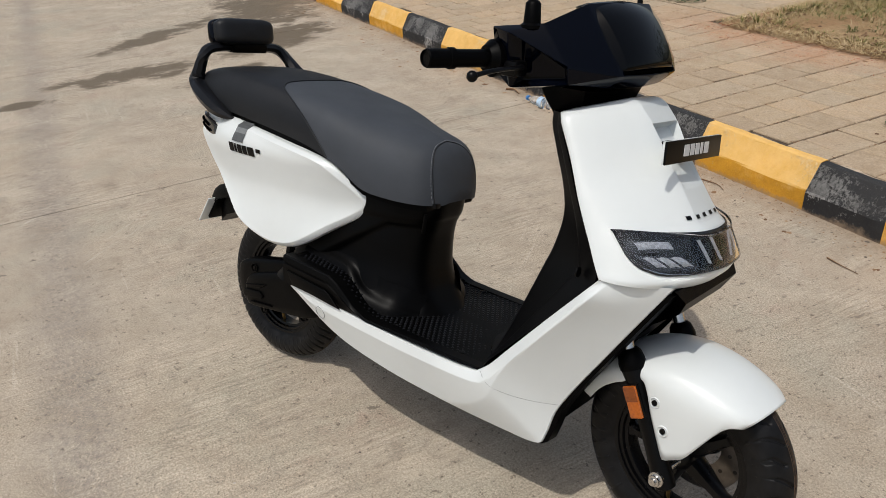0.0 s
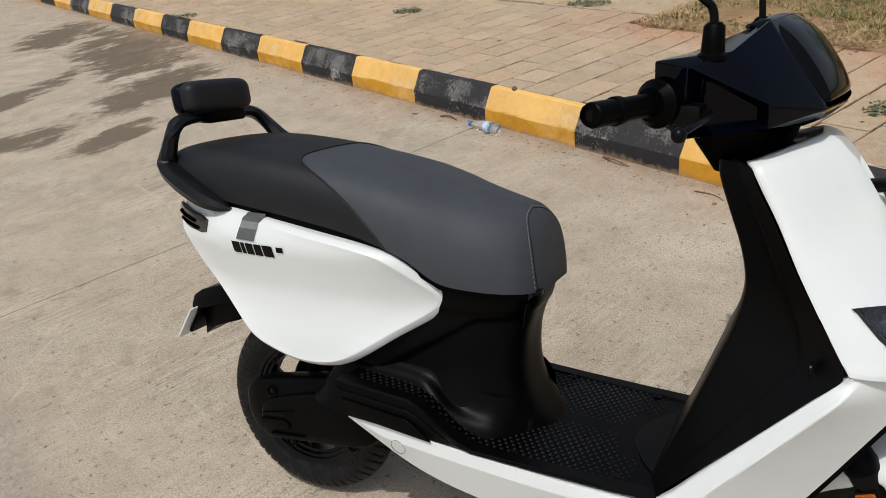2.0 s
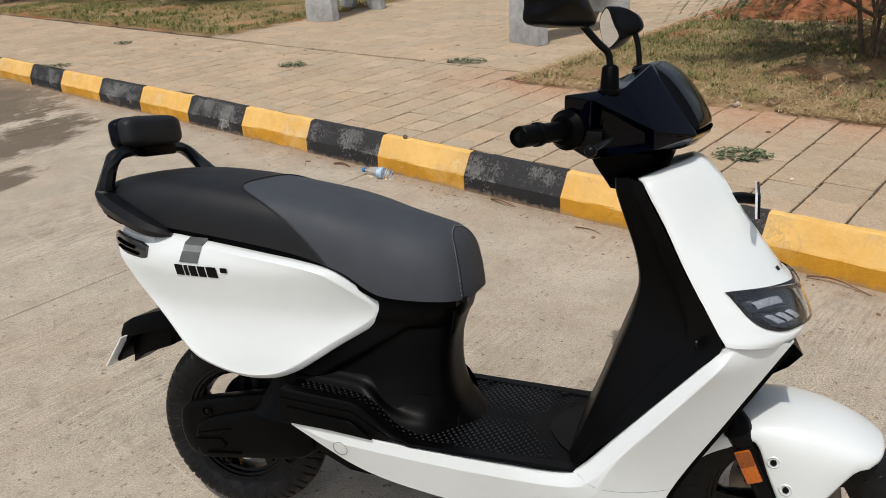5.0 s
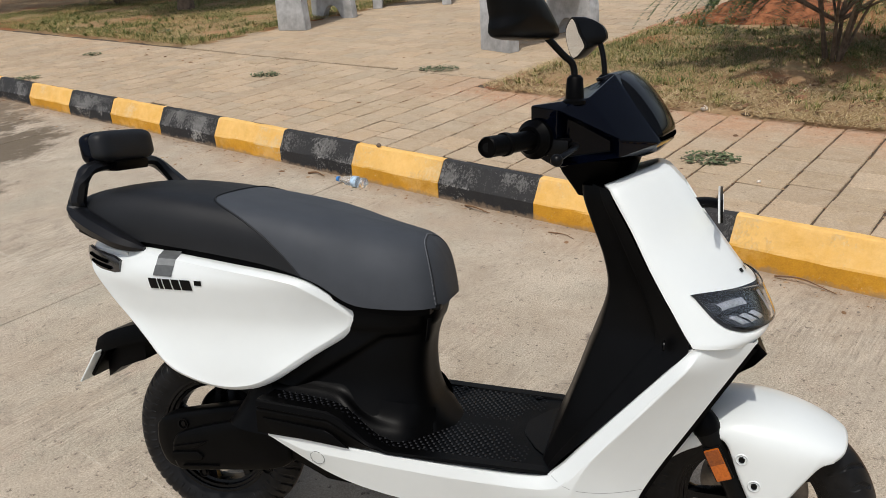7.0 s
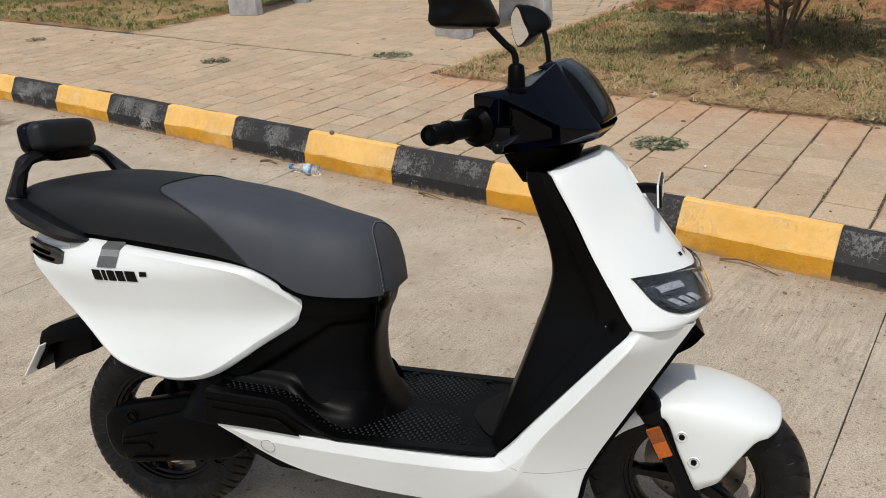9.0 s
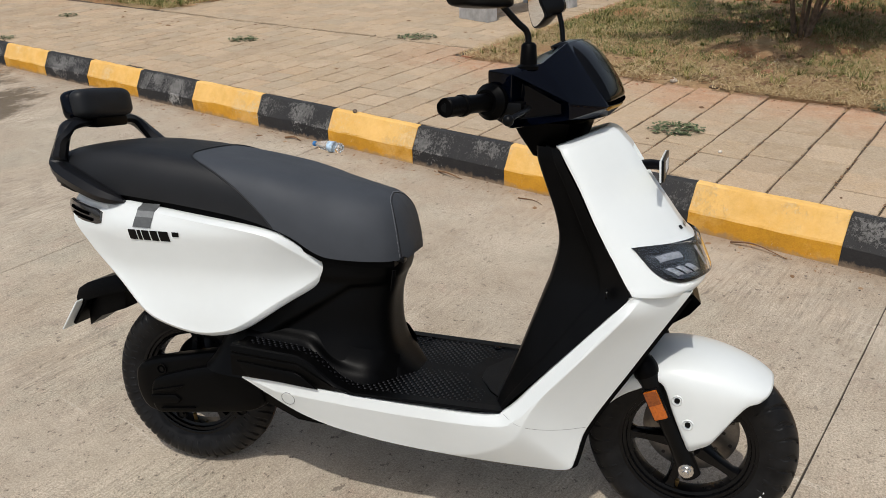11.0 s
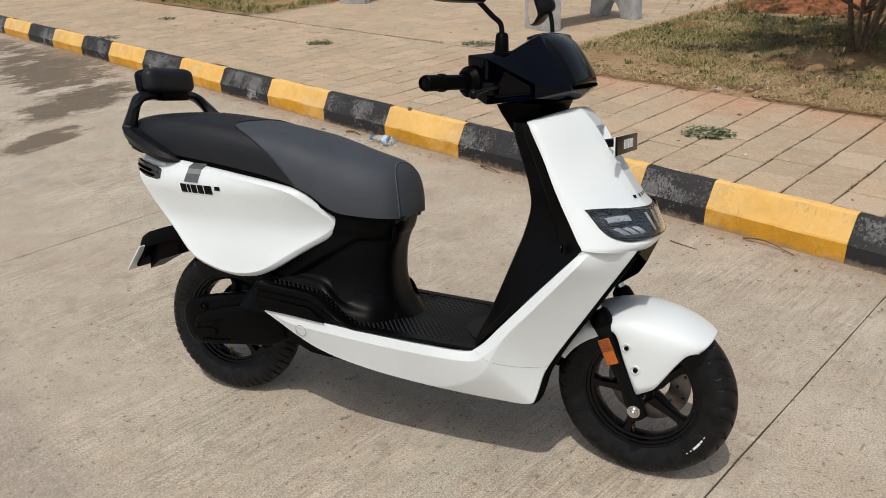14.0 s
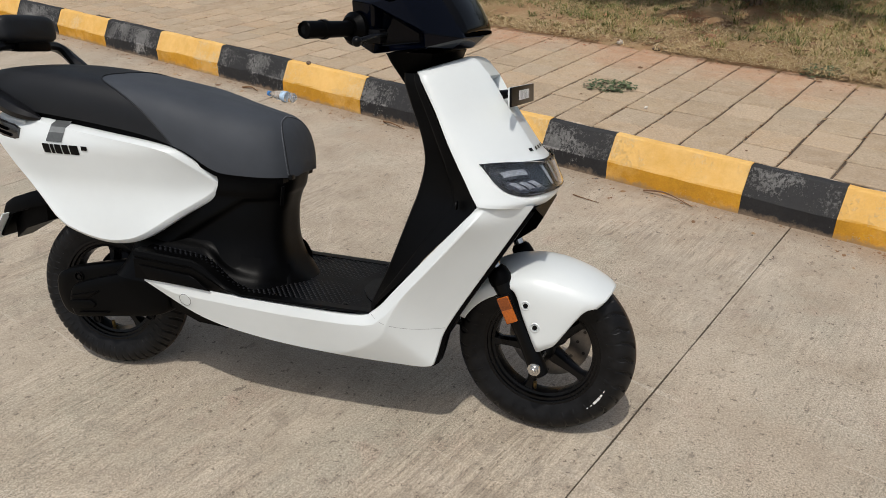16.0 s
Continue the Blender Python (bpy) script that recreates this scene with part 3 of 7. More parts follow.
# ragged mortar squeezed out between the stones and the pavers
bead = []
for j in range(1001):
    s = lerp(-7.0, 5.0, j / 1000)
    a, b, c = (noise.noise(Vector((s * f, k, 5.0))) for f, k in ((9.0, 1.0), (31.0, 4.0), (70.0, 7.0)))
    rise = -0.0035 + 0.0035 * a + 0.0020 * c
    bead.append([at(s, n, TOP + z) for n, z in ((0.094, -0.020), (0.098, rise - 0.002), (0.105 + 0.003 * b, rise), (0.113 + 0.009 * a + 0.006 * b, rise - 0.001), (0.117 + 0.010 * a + 0.007 * b + 0.003 * c, -0.014))])
part("mortar", rings(bead), MORTAR, kerb, "pale crumbling mortar")

# pavement: a sandy bed, and pavers in columns set across it
bed = bmesh.new()
for s0, s1, n0, n1 in ((-16, 9, 0.10, 1.9), (-4.6, 0.2, 1.9, 8.5)):
    a = [bed.verts.new(at(s, n, TOP - 0.0085)) for s, n in ((s0, n0), (s1, n0), (s1, n1), (s0, n1))]
    bed.faces.new(a)
pavement = tagged(part("pavement", bed, BEDDING, smooth=False), "tan concrete pavers on a dusty footpath behind the kerb", "pavement", kind="structure")


def paver_verts(s0, s1, n0, n1, r):
    dz = r.uniform(-0.0012, 0.0012)
    tilt_s, tilt_n = r.uniform(-0.0012, 0.0012), r.uniform(-0.0012, 0.0012)
    skew = r.uniform(-0.0022, 0.0022)
    c = 0.005
    out = []
    for inset, drop in ((0, -0.02), (0, -0.004), (c, 0.0)):
        for a, b in ((0, 0), (1, 0), (1, 1), (0, 1)):
            s = s0 + inset if a == 0 else s1 - inset
            n = n0 + inset if b == 0 else n1 - inset
            out.append(at(s + (skew if b else -skew), n, TOP + dz + drop + (tilt_s if a else -tilt_s) + (tilt_n if b else -tilt_n)))
    return out


PAVER_FACES = [(0, 1, 5, 4), (1, 2, 6, 5), (2, 3, 7, 6), (3, 0, 4, 7), (4, 5, 9, 8), (5, 6, 10, 9), (6, 7, 11, 10), (7, 4, 8, 11), (8, 9, 10, 11)]
near_pavers, far_verts, far_faces = [], [], []
for col in range(-86, 33):
    s0 = 2.134 + 0.206 * col
    limit = 1.54 + 0.04 * math.sin(col * 1.7) if s0 > -0.35 else 1.74
    n = 0.112 - (0.102 if col % 2 else 0.0) + rng.uniform(-0.03, 0.03)
    while n < limit - 0.04:
        n1 = min(n + 0.204, limit)
        a0 = max(n, 0.112)
        if n1 - a0 > 0.05:
            v = paver_verts(s0 + 0.0050 + rng.uniform(-0.0022, 0.0020), s0 + 0.2010 + rng.uniform(-0.0020, 0.0022), a0 + 0.0036 + rng.uniform(-0.001, 0.001), n1 - 0.0036 - rng.uniform(-0.001, 0.001), rng)
            if -4.6 < s0 < 4.6 and len(near_pavers) < 295:
                near_pavers.append(v)
            else:
                far_faces += [tuple(len(far_verts) + q for q in f) for f in PAVER_FACES]
                far_verts += v
        n += 0.204
# the paved court behind, between the beds
for row in range(31):
    n0 = 1.80 + 0.20 * row
    s = -4.55 + (0.15 if row % 2 else 0.0)
    while s < 0.0:
        v = paver_verts(s + 0.003, s + 0.295, n0 + 0.003, n0 + 0.197, rng)
        far_faces += [tuple(len(far_verts) + q for q in f) for f in PAVER_FACES]
        far_verts += v
        s += 0.298
me = bpy.data.meshes.new("paver_field")
me.from_pydata(far_verts, [], far_faces)
me.materials.append(PAVER_FAR)
field = new("paver_field", me)
field.parent = pavement
tagged(field, kind="stuff")


def bed_soil(name, s0, s1, n0, n1, label):
    cols, lines = int((s1 - s0) / 0.16), int((n1 - n0) / 0.16)

    def f(u, v):
        s, n = lerp(s0, s1, u), lerp(n0, n1, v)
        edge = min(1.0, (n - n0) / 0.35, abs(s - s0) / 0.35, abs(s1 - s) / 0.35)
        p = at(s, n)
        h = 0.02 * noise.noise(p * 1.3) + 0.015 * noise.noise(p * 4.0)
        jag = 0.07 * noise.noise(Vector((s * 2.3, 1.0, n * 2.3)))
        return at(s + (jag if v > 0 else 0), n + (jag if v == 0 else 0), TOP - 0.012 + edge * (0.045 + h))

    bm, _ = surface(cols, lines, f)
    return tagged(part(name, bm, SOIL), label, "soil", kind="structure")


bed_soil("bed_right", -0.22, 14.0, 1.39, 14.0, "dry reddish soil of a planted bed beside the path")
bed_soil("bed_left", -26.0, -4.40, 1.78, 14.0, "dry soil of a shaded planted bed beside the path")


def blades(name, label, material, count, area, height, width, seed, lean=0.5, dense=None):
    """Loose blades of grass as one mesh."""
    r = random.Random(seed)
    verts, faces = [], []
    made = 0
    tries = 0
    while made < count and tries < count * 12:
        tries += 1
        s, n = r.uniform(area[0], area[1]), r.uniform(area[2], area[3])
        p = at(s, n)
        if dense and noise.noise(p * 1.1 + Vector((seed * 3.1, 0, 0))) + 0.5 * noise.noise(p * 4.0) < dense(s, n):
            continue
        made += 1
        h = r.uniform(*height)
        a = r.uniform(0, 2 * math.pi)
        d = Vector((math.cos(a), math.sin(a), 0))
        w = Vector((-d.y, d.x, 0)) * r.uniform(*width)
        base = Vector((p.x, p.y, TOP + 0.02))
        tip = d * (h * r.uniform(0.1, lean * 2)) + Vector((0, 0, h))
        i = len(verts)
        verts += [base - w, base + w, base + tip * 0.55 + w * 0.7, base + tip * 0.55 - w * 0.7, base + tip + d * h * 0.2 - Vector((0, 0, h * 0.12))]
        faces += [(i, i + 1, i + 2, i + 3), (i + 3, i + 2, i + 4)]
    me = bpy.data.meshes.new(name)
    me.from_pydata(verts, [], faces)
    me.materials.append(material)
    return tagged(new(name, me), label, "grass", kind="stuff")


def strands(name, label, material, count, area, length, width, seed, z=0.03, dense=None):
    """Long dead stalks lying criss-cross, as one mesh."""
    r = random.Random(seed)
    verts, faces = [], []
    made = tries = 0
    while made < count and tries < count * 12:
        tries += 1
        s, n = r.uniform(area[0], area[1]), r.uniform(area[2], area[3])
        p = at(s, n)
        if dense and noise.noise(p * 1.4 + Vector((seed * 1.7, 0, 0))) < dense(s, n):
            continue
        made += 1
        a, bend = r.uniform(0, 2 * math.pi), r.uniform(-1.4, 1.4)
        step = r.uniform(*length) / 4
        w = r.uniform(*width)
        q = Vector((p.x, p.y, TOP + z + r.uniform(-0.008, 0.01)))
        i = len(verts)
        for k in range(5):
            d = Vector((math.cos(a), math.sin(a), 0))
            side = Vector((-d.y, d.x, 0)) * w * (1 - 0.18 * k)
            lift = Vector((0, 0, 0.02 * math.sin(math.pi * k / 4) * (step * 4 / 0.1)))
            verts += [q - side + lift, q + side + lift]
            q = q + d * step
            a += bend / 4
        faces += [(i + 2 * k, i + 2 * k + 1, i + 2 * k + 3, i + 2 * k + 2) for k in range(4)]
    me = bpy.data.meshes.new(name)
    me.from_pydata(verts, [], faces)
    me.materials.append(material)
    return tagged(new(name, me), label, "grass", kind="stuff")


def tufts(name, label, material, count, area, height, seed):
    """Clumps of blades that spread from one root each, as one mesh."""
    r = random.Random(seed)
    verts, faces = [], []
    for _ in range(count):
        s, n = r.uniform(area[0], area[1]), r.uniform(area[2], area[3])
        p = at(s, n, TOP + 0.015)
        big = r.uniform(0.5, 1.3)
        for _ in range(r.randint(10, 26)):
            a = r.uniform(0, 2 * math.pi)
            d = Vector((math.cos(a), math.sin(a), 0))
            h = r.uniform(*height) * big
            w = Vector((-d.y, d.x, 0)) * r.uniform(0.0015, 0.0036)
            base = p + d * r.uniform(0, 0.02) * big
            lean = d * h * r.uniform(0.3, 1.2)
            i = len(verts)
            verts += [base - w, base + w, base + lean * 0.5 + Vector((0, 0, h * 0.75)) + w * 0.8, base + lean * 0.5 + Vector((0, 0, h * 0.75)) - w * 0.8, base + lean * 1.2 + Vector((0, 0, h * 0.8))]
            faces += [(i, i + 1, i + 2, i + 3), (i + 3, i + 2, i + 4)]
    me = bpy.data.meshes.new(name)
    me.from_pydata(verts, [], faces)
    me.materials.append(material)
    return tagged(new(name, me), label, "grass", kind="stuff")


blades("dry_grass", "straw-coloured dry grass lying along the bed's edge", GRASS_DRY, 44000, (-0.25, 6.0, 1.44, 3.0), (0.007, 0.026), (0.0013, 0.0028), 3, 2.4, lambda s, n: -0.30 + 0.45 * max(0, n - 1.75))
blades("mixed_grass", "short half-dry green grass on the soil bed", GRASS_MIX, 105000, (-0.15, 7.0, 1.60, 6.0), (0.012, 0.050), (0.0014, 0.0034), 5, 1.3, lambda s, n: -0.14 - 0.30 * min(1.0, max(0, n - 1.9)) + (0.75 if n > 4.15 and s < 1.25 else 0.0))
blades("green_grass", "fresh green grass round the shrub", GRASS_GREEN, 30000, (-0.1, 7.0, 1.9, 4.6), (0.015, 0.060), (0.0016, 0.0036), 15, 1.0, lambda s, n: 0.10 - 0.42 * max(0, 1 - abs(n - 3.1)))
strands("dead_stalks", "pale dead stalks and roots strewn over the bed", GRASS_DRY, 8000, (-0.2, 6.0, 1.45, 3.4), (0.04, 0.13), (0.0010, 0.0024), 31, 0.03, lambda s, n: -0.25 + 0.35 * max(0, n - 2.1))
strands("brown_stalks", "grey-brown dead roots lying in the grass", DEBRIS, 1500, (-0.1, 5.5, 1.6, 3.6), (0.05, 0.16), (0.0012, 0.0026), 33, 0.032, lambda s, n: 0.0)
tufts("grass_tufts", "green grass tufts dotted over the bed", GRASS_GREEN, 260, (-0.1, 6.0, 1.75, 4.3), (0.025, 0.06), 35)
tufts("heap_tufts", "weeds and grass round the heap of red soil", GRASS_GREEN, 120, (-0.2, 2.0, 3.9, 5.9), (0.05, 0.12), 41)
tufts("dry_tufts", "half-dry grass tufts dotted over the bed", GRASS_MIX, 420, (-0.15, 6.0, 1.55, 4.0), (0.025, 0.07), 37)
blades("shaded_grass", "short half-dry grass under the trees", GRASS_MIX, 120000, (-11.0, -4.35, 1.80, 7.5), (0.012, 0.045), (0.002, 0.004), 9, 1.2, lambda s, n: -0.45 + 0.5 * max(0, 2.1 - n))
blades("shaded_green_grass", "green grass under the trees", GRASS_GREEN, 60000, (-11.0, -4.5, 2.0, 7.5), (0.015, 0.05), (0.002, 0.0045), 19, 1.0, lambda s, n: -0.15)
tufts("edge_tufts", "ragged green tufts at the shaded bed's edge", GRASS_GREEN, 160, (-9.0, -4.4, 1.80, 3.2), (0.03, 0.09), 39)


def scatter(name, label, material, count, spots, size, seed, z=0.0, flat=0.35, category="litter"):
    """Small bits lying about as one mesh."""
    r = random.Random(seed)
    verts, faces = [], []
    for _ in range(count):
        s0, s1, n0, n1 = r.choice(spots)
        s, n = r.uniform(s0, s1), r.uniform(n0, n1)
        d = r.uniform(size[0], size[1]) * r.choice((0.5, 0.7, 1.0))
        k = r.randint(5, 7)
        a0 = r.uniform(0, 6)
        sx = r.uniform(0.5, 1.6)
        c = at(s, n, z)
        i = len(verts)
        for q in range(k):
            a = a0 + 2 * math.pi * q / k
            verts.append(c + Vector((math.cos(a) * d * sx, math.sin(a) * d, 0)) * r.uniform(0.8, 1.1))
        for q in range(k):
            a = a0 + 2 * math.pi * q / k
            verts.append(c + Vector((math.cos(a) * d * sx * 0.6, math.sin(a) * d * 0.6, d * flat * r.uniform(0.6, 1.2))))
        faces += [(i + q, i + (q + 1) % k, i + k + (q + 1) % k, i + k + q) for q in range(k)]
        faces.append(tuple(i + k + q for q in range(k)))
    me = bpy.data.meshes.new(name)
    me.from_pydata(verts, [], faces)
    me.materials.append(material)
    return tagged(new(name, me), label, category, kind="stuff")


scatter("gutter_pebbles", "small pebbles and grit in the gutter by the kerb", PEBBLE, 700, [(-6, 5, -0.16, -0.005), (-6, 5, -0.45, -0.02)], (0.002, 0.007), 1)
scatter("road_grit", "scattered grit on the concrete", PEBBLE, 900, [(-6, 5, -4.2, -0.1), (-1, 4, -2.4, -0.1)], (0.0015, 0.004), 2)
scatter("gutter_leaves", "dry brown leaf scraps in the gutter", DEBRIS, 130, [(-6, 5, -0.20, -0.01), (-4, -1, -0.4, 0)], (0.006, 0.017), 4, flat=0.2)
scatter("path_leaves", "dry leaf scraps on the footpath", DEBRIS, 160, [(-7, -2, 1.2, 1.9), (-6, 5, 0.2, 1.5), (-0.4, 5, 1.35, 1.6), (-4.3, -0.4, 1.7, 5)], (0.006, 0.022), 6, TOP, 0.3)
rows_at = [(2.134 + 0.206 * k - 0.006, 2.134 + 0.206 * k + 0.006, 0.12, 1.6) for k in range(-22, 12)]
scatter("joint_litter", "dark crumbs and leaf bits caught in the joints", DEBRIS, 1500, rows_at, (0.003, 0.009), 12, TOP - 0.003, 0.3)
scatter("soil_clods", "red soil clods in the bed", BRICK, 700, [(-0.1, 1.8, 4.0, 5.6), (-0.1, 1.8, 4.0, 4.6), (0.6, 1.4, 3.1, 3.5), (0.2, 5, 1.9, 3.5)], (0.008, 0.035), 8, TOP + 0.02, 0.7, "soil")
scatter("bed_litter", "dry brown and red leaf scraps over the bed", DEBRIS, 2400, [(-0.15, 6, 1.44, 2.4), (-0.1, 5, 1.6, 4.2)], (0.006, 0.020), 18, TOP + 0.035, 0.3)
scatter("edge_crumbs", "red earth crumbs spilt over the path's edge", BRICK, 900, [(-0.3, 5, 1.36, 1.62), (-0.4, 1.2, 1.2, 1.6)], (0.002, 0.008), 20, TOP, 0.5, "soil")
scatter("white_petals", "tiny white petals on the grass", STONE_WHITE, 200, [(0.3, 5, 2.0, 4.0)], (0.003, 0.006), 10, TOP + 0.05, 0.3)

scatter("footpath_crumbs", "small twigs, crumbs and leaf bits on the footpath", DEBRIS, 420, [(-6, 5, 0.15, 1.55), (-1, 5, 1.2, 1.56)], (0.003, 0.009), 14, TOP, 0.25)
scatter("kerb_foot_dirt", "brown dirt and grit swept against the kerb", DEBRIS, 1500, [(-7, 6, -0.05, 0.0), (-7, 6, -0.12, 0.0)], (0.002, 0.006), 16, 0.0, 0.4, "dirt")
# heap of freshly dug red soil behind the grass
bm, _ = surface(60, 50, lambda u, v: at(lerp(-0.05, 1.35, u) + 0.1 * noise.noise(Vector((u * 7, v * 7, 4))), lerp(4.2, 5.8, v) + 0.1 * noise.noise(Vector((u * 6, v * 6, 8))), TOP + 0.005 + 0.13 * (math.sin(math.pi * u) * math.sin(math.pi * v)) ** 0.6 * (1 + 0.8 * noise.noise(Vector((u * 9, v * 9, 1)))) + 0.03 * noise.noise(Vector((u * 26, v * 26, 2)))))
tagged(part("soil_heap", bm, RED_SOIL), "loose heap of dug red soil behind the grass", "soil", kind="structure")

# broken edging course between footpath and court
edging = tagged(empty("path_edging"), "low broken concrete edging course across the footpath", "edging", kind="structure")
s = -4.4
while s < -0.35:
    w = rng.uniform(0.32, 0.5)
    v = box(0, 0, 0, w - 0.008, 0.032, 0.03, 0.005)
    v.transform(Matrix.Translation(at(s + w / 2, 1.768 + rng.uniform(-0.006, 0.006), TOP - 0.008 + rng.uniform(-0.006, 0.004))) @ Matrix.Rotation(radians(-22.5 + rng.uniform(-1, 1)), 4, "Z"))
    part("edging_stone", v, PAVER_FAR, edging, smooth=False)
    s += w
n = 1.6
while n < 5.5:
    v = box(0, 0, 0, 0.22, 0.09, 0.03, 0.004)
    v.transform(Matrix.Translation(at(-0.2 + rng.uniform(-0.006, 0.006), n, TOP - 0.004 + rng.uniform(-0.004, 0.004))) @ Matrix.Rotation(radians(67.5 + rng.uniform(-2, 2)), 4, "Z"))
    part("edging_brick", v, BRICK, edging, "worn red edging brick", smooth=False)
    n += 0.235


# ---- the scooter ----
scooter = tagged(empty("electric_scooter"), "white electric scooter with grey seat leaning on its side stand", "scooter")
scooter.matrix_world = pose(0.018, -0.012, 0, -14, 0, 1.3)
AXLE, REAR, R_TYRE = 1.275, 0.0, 0.233
STEER = -9.0
STEER_POINT, STEER_AXIS = Vector((1.25, 0, 0.25)), Vector((-math.sin(radians(26)), 0, math.cos(radians(26))))
TURNED = Matrix.Translation(STEER_POINT) @ Matrix.Rotation(radians(STEER), 4, STEER_AXIS) @ Matrix.Translation(-STEER_POINT)


def body(name, bm, material, label="", parent=None, **more):
    return part(name, bm, material, parent or scooter, label, **more)


def steered(name, bm, material, label="", parent=None, **more):
    bm.transform(TURNED)
    return part(name, bm, material, parent or scooter, label, **more)


# seat: one smooth form, in a rear, a middle and a nose cover
SEAT = [  # x, bottom height, half width, crown height
    (-0.315, 0.775, 0.085, 0.806), (-0.29, 0.772, 0.125, 0.836), (-0.23, 0.768, 0.156, 0.860), (-0.13, 0.762, 0.175, 0.871), (0.0, 0.752, 0.183, 0.867), (0.13, 0.738, 0.184, 0.853),
    (0.26, 0.718, 0.182, 0.834), (0.36, 0.686, 0.176, 0.816), (0.42, 0.648, 0.166, 0.804), (0.45, 0.636, 0.156, 0.799), (0.515, 0.631, 0.144, 0.784), (0.556, 0.629, 0.128, 0.772), (0.582, 0.628, 0.110, 0.748), (0.602, 0.627, 0.082, 0.708), (0.613, 0.628, 0.058, 0.672), (0.618, 0.633, 0.042, 0.654)]


def seat_point(x, v):
    """v runs from -1 at the right lower edge over the crown to 1."""
    zb, w, zt = curve_at(SEAT, x)
    a = abs(v)
    prof = [(0.0, 0.0, 1.0), (0.35, 0.42, 0.985), (0.6, 0.70, 0.94), (0.76, 0.86, 0.83), (0.88, 0.965, 0.58), (0.96, 1.0, 0.25), (1.0, 0.985, 0.0)]
    f, g = curve_at(prof, a)
    # towards the nose the shoulders fall away more
    fall = min(1.0, max(0.0, (x - 0.30) / 0.18))
    g = lerp(g, curve_at([(0.0, 1.0), (0.35, 0.955), (0.6, 0.86), (0.76, 0.70), (0.88, 0.46), (0.96, 0.19), (1.0, 0.0)], a)[0], fall)
    return Vector((x, math.copysign(w * f, v), zb + (zt - zb) * g))


def seam_x(v):
    """Where the grey cover begins: straight over the crown, sweeping forward down the sides."""
    a = abs(v)
    return curve_at([(0.0, 0.085), (0.45, 0.088), (0.62, 0.105), (0.72, 0.135), (0.82, 0.19), (0.92, 0.26), (1.0, 0.325)], a)[0]


def stitch_x(v):
    return curve_at([(0.0, 0.558), (0.3, 0.566), (0.6, 0.583), (0.8, 0.594), (1.0, 0.603)], abs(v))[0]


def cover(x0, x1, nu):
    bm, rows = surface(nu, 57, lambda u, w: seat_point(lerp(x0(2 * w - 1), x1(2 * w - 1), u), 2 * w - 1))
    return bm, rows


seat = tagged(empty("seat"), "")
seat.parent = scooter
bm, rows = cover(lambda v: -0.315, seam_x, 34)
bm.faces.new(rows[0])
body("rear_cover", bm, SEAT_BLACK, "black textured vinyl pillion cover", seat)
bm, rows = cover(seam_x, stitch_x, 34)
body("middle_cover", bm, SEAT_GREY, "smooth grey vinyl rider cover", seat)
bm, rows = cover(stitch_x, lambda v: 0.618, 20)
bm.faces.new(rows[-1])
body("nose_cover", bm, SEAT_GREY, "grey vinyl nose of the seat", seat)
body("piping", tube([seat_point(seam_x(v), v) + Vector((0, 0, 0.0008)) for v in (i / 40 - 1 for i in range(81))], 0.0022, 6), SEAT_BLACK, seat)
stitch = bmesh.new()
for i in range(70):
    v = -0.985 + 1.97 * i / 69
    a, b = seat_point(stitch_x(v) - 0.003, v), seat_point(stitch_x(min(v + 0.016, 1)) - 0.003, min(v + 0.016, 1))
    stitch = join(stitch, tube([a + Vector((0, 0, 0.0004)), b + Vector((0, 0, 0.0004))], 0.0008, 5))
body("stitching", stitch, STITCH, "pale grey thread stitching", seat)
body("stitch_seam", tube([seat_point(stitch_x(v), v) for v in (i / 40 - 1 for i in range(81))], 0.0013, 6), SEAT_BLACK, seat)
body("seat_base", rings([[Vector((x, s * (curve_at(SEAT, x)[1] - 0.012), curve_at(SEAT, x)[0] + d)) for s, d in ((-1, -0.016), (1, -0.016), (1, 0.006), (-1, 0.006))] for x in (-0.30, -0.22, -0.1, 0.05, 0.2, 0.33, 0.43, 0.52, 0.565, 0.588)]), BLACK, "black plastic seat pan", seat)


# white rear side panels
def panel_half(x, z):
    w = curve_at([(-0.27, 0.116), (-0.20, 0.170), (-0.12, 0.196), (-0.02, 0.213), (0.10, 0.213), (0.22, 0.205), (0.32, 0.190), (0.40, 0.166), (0.46, 0.143)], x)[0]
    k = curve_at([(0.40, -0.026), (0.44, -0.012), (0.48, -0.010), (0.53, -0.017), (0.58, -0.020), (0.63, -0.010), (0.68, 0.002), (0.70, -0.002), (0.72, -0.013), (0.76, -0.046)], z)[0]
    return w + k


PANEL = [(-0.215, 0.757), (-0.10, 0.750), (0.011, 0.737), (0.14, 0.721), (0.25, 0.707), (0.318, 0.695), (0.352, 0.681), (0.400, 0.648), (0.436, 0.620), (0.4475, 0.607), (0.4465, 0.592), (0.436, 0.580), (0.40, 0.554), (0.34, 0.516), (0.268, 0.466), (0.225, 0.444), (0.193, 0.435), (0.15, 0.430), (0.105, 0.434), (0.05, 0.449), (-0.005, 0.474), (-0.077, 0.535), (-0.15, 0.597), (-0.205, 0.660), (-0.247, 0.703), (-0.260, 0.728), (-0.248, 0.752)]


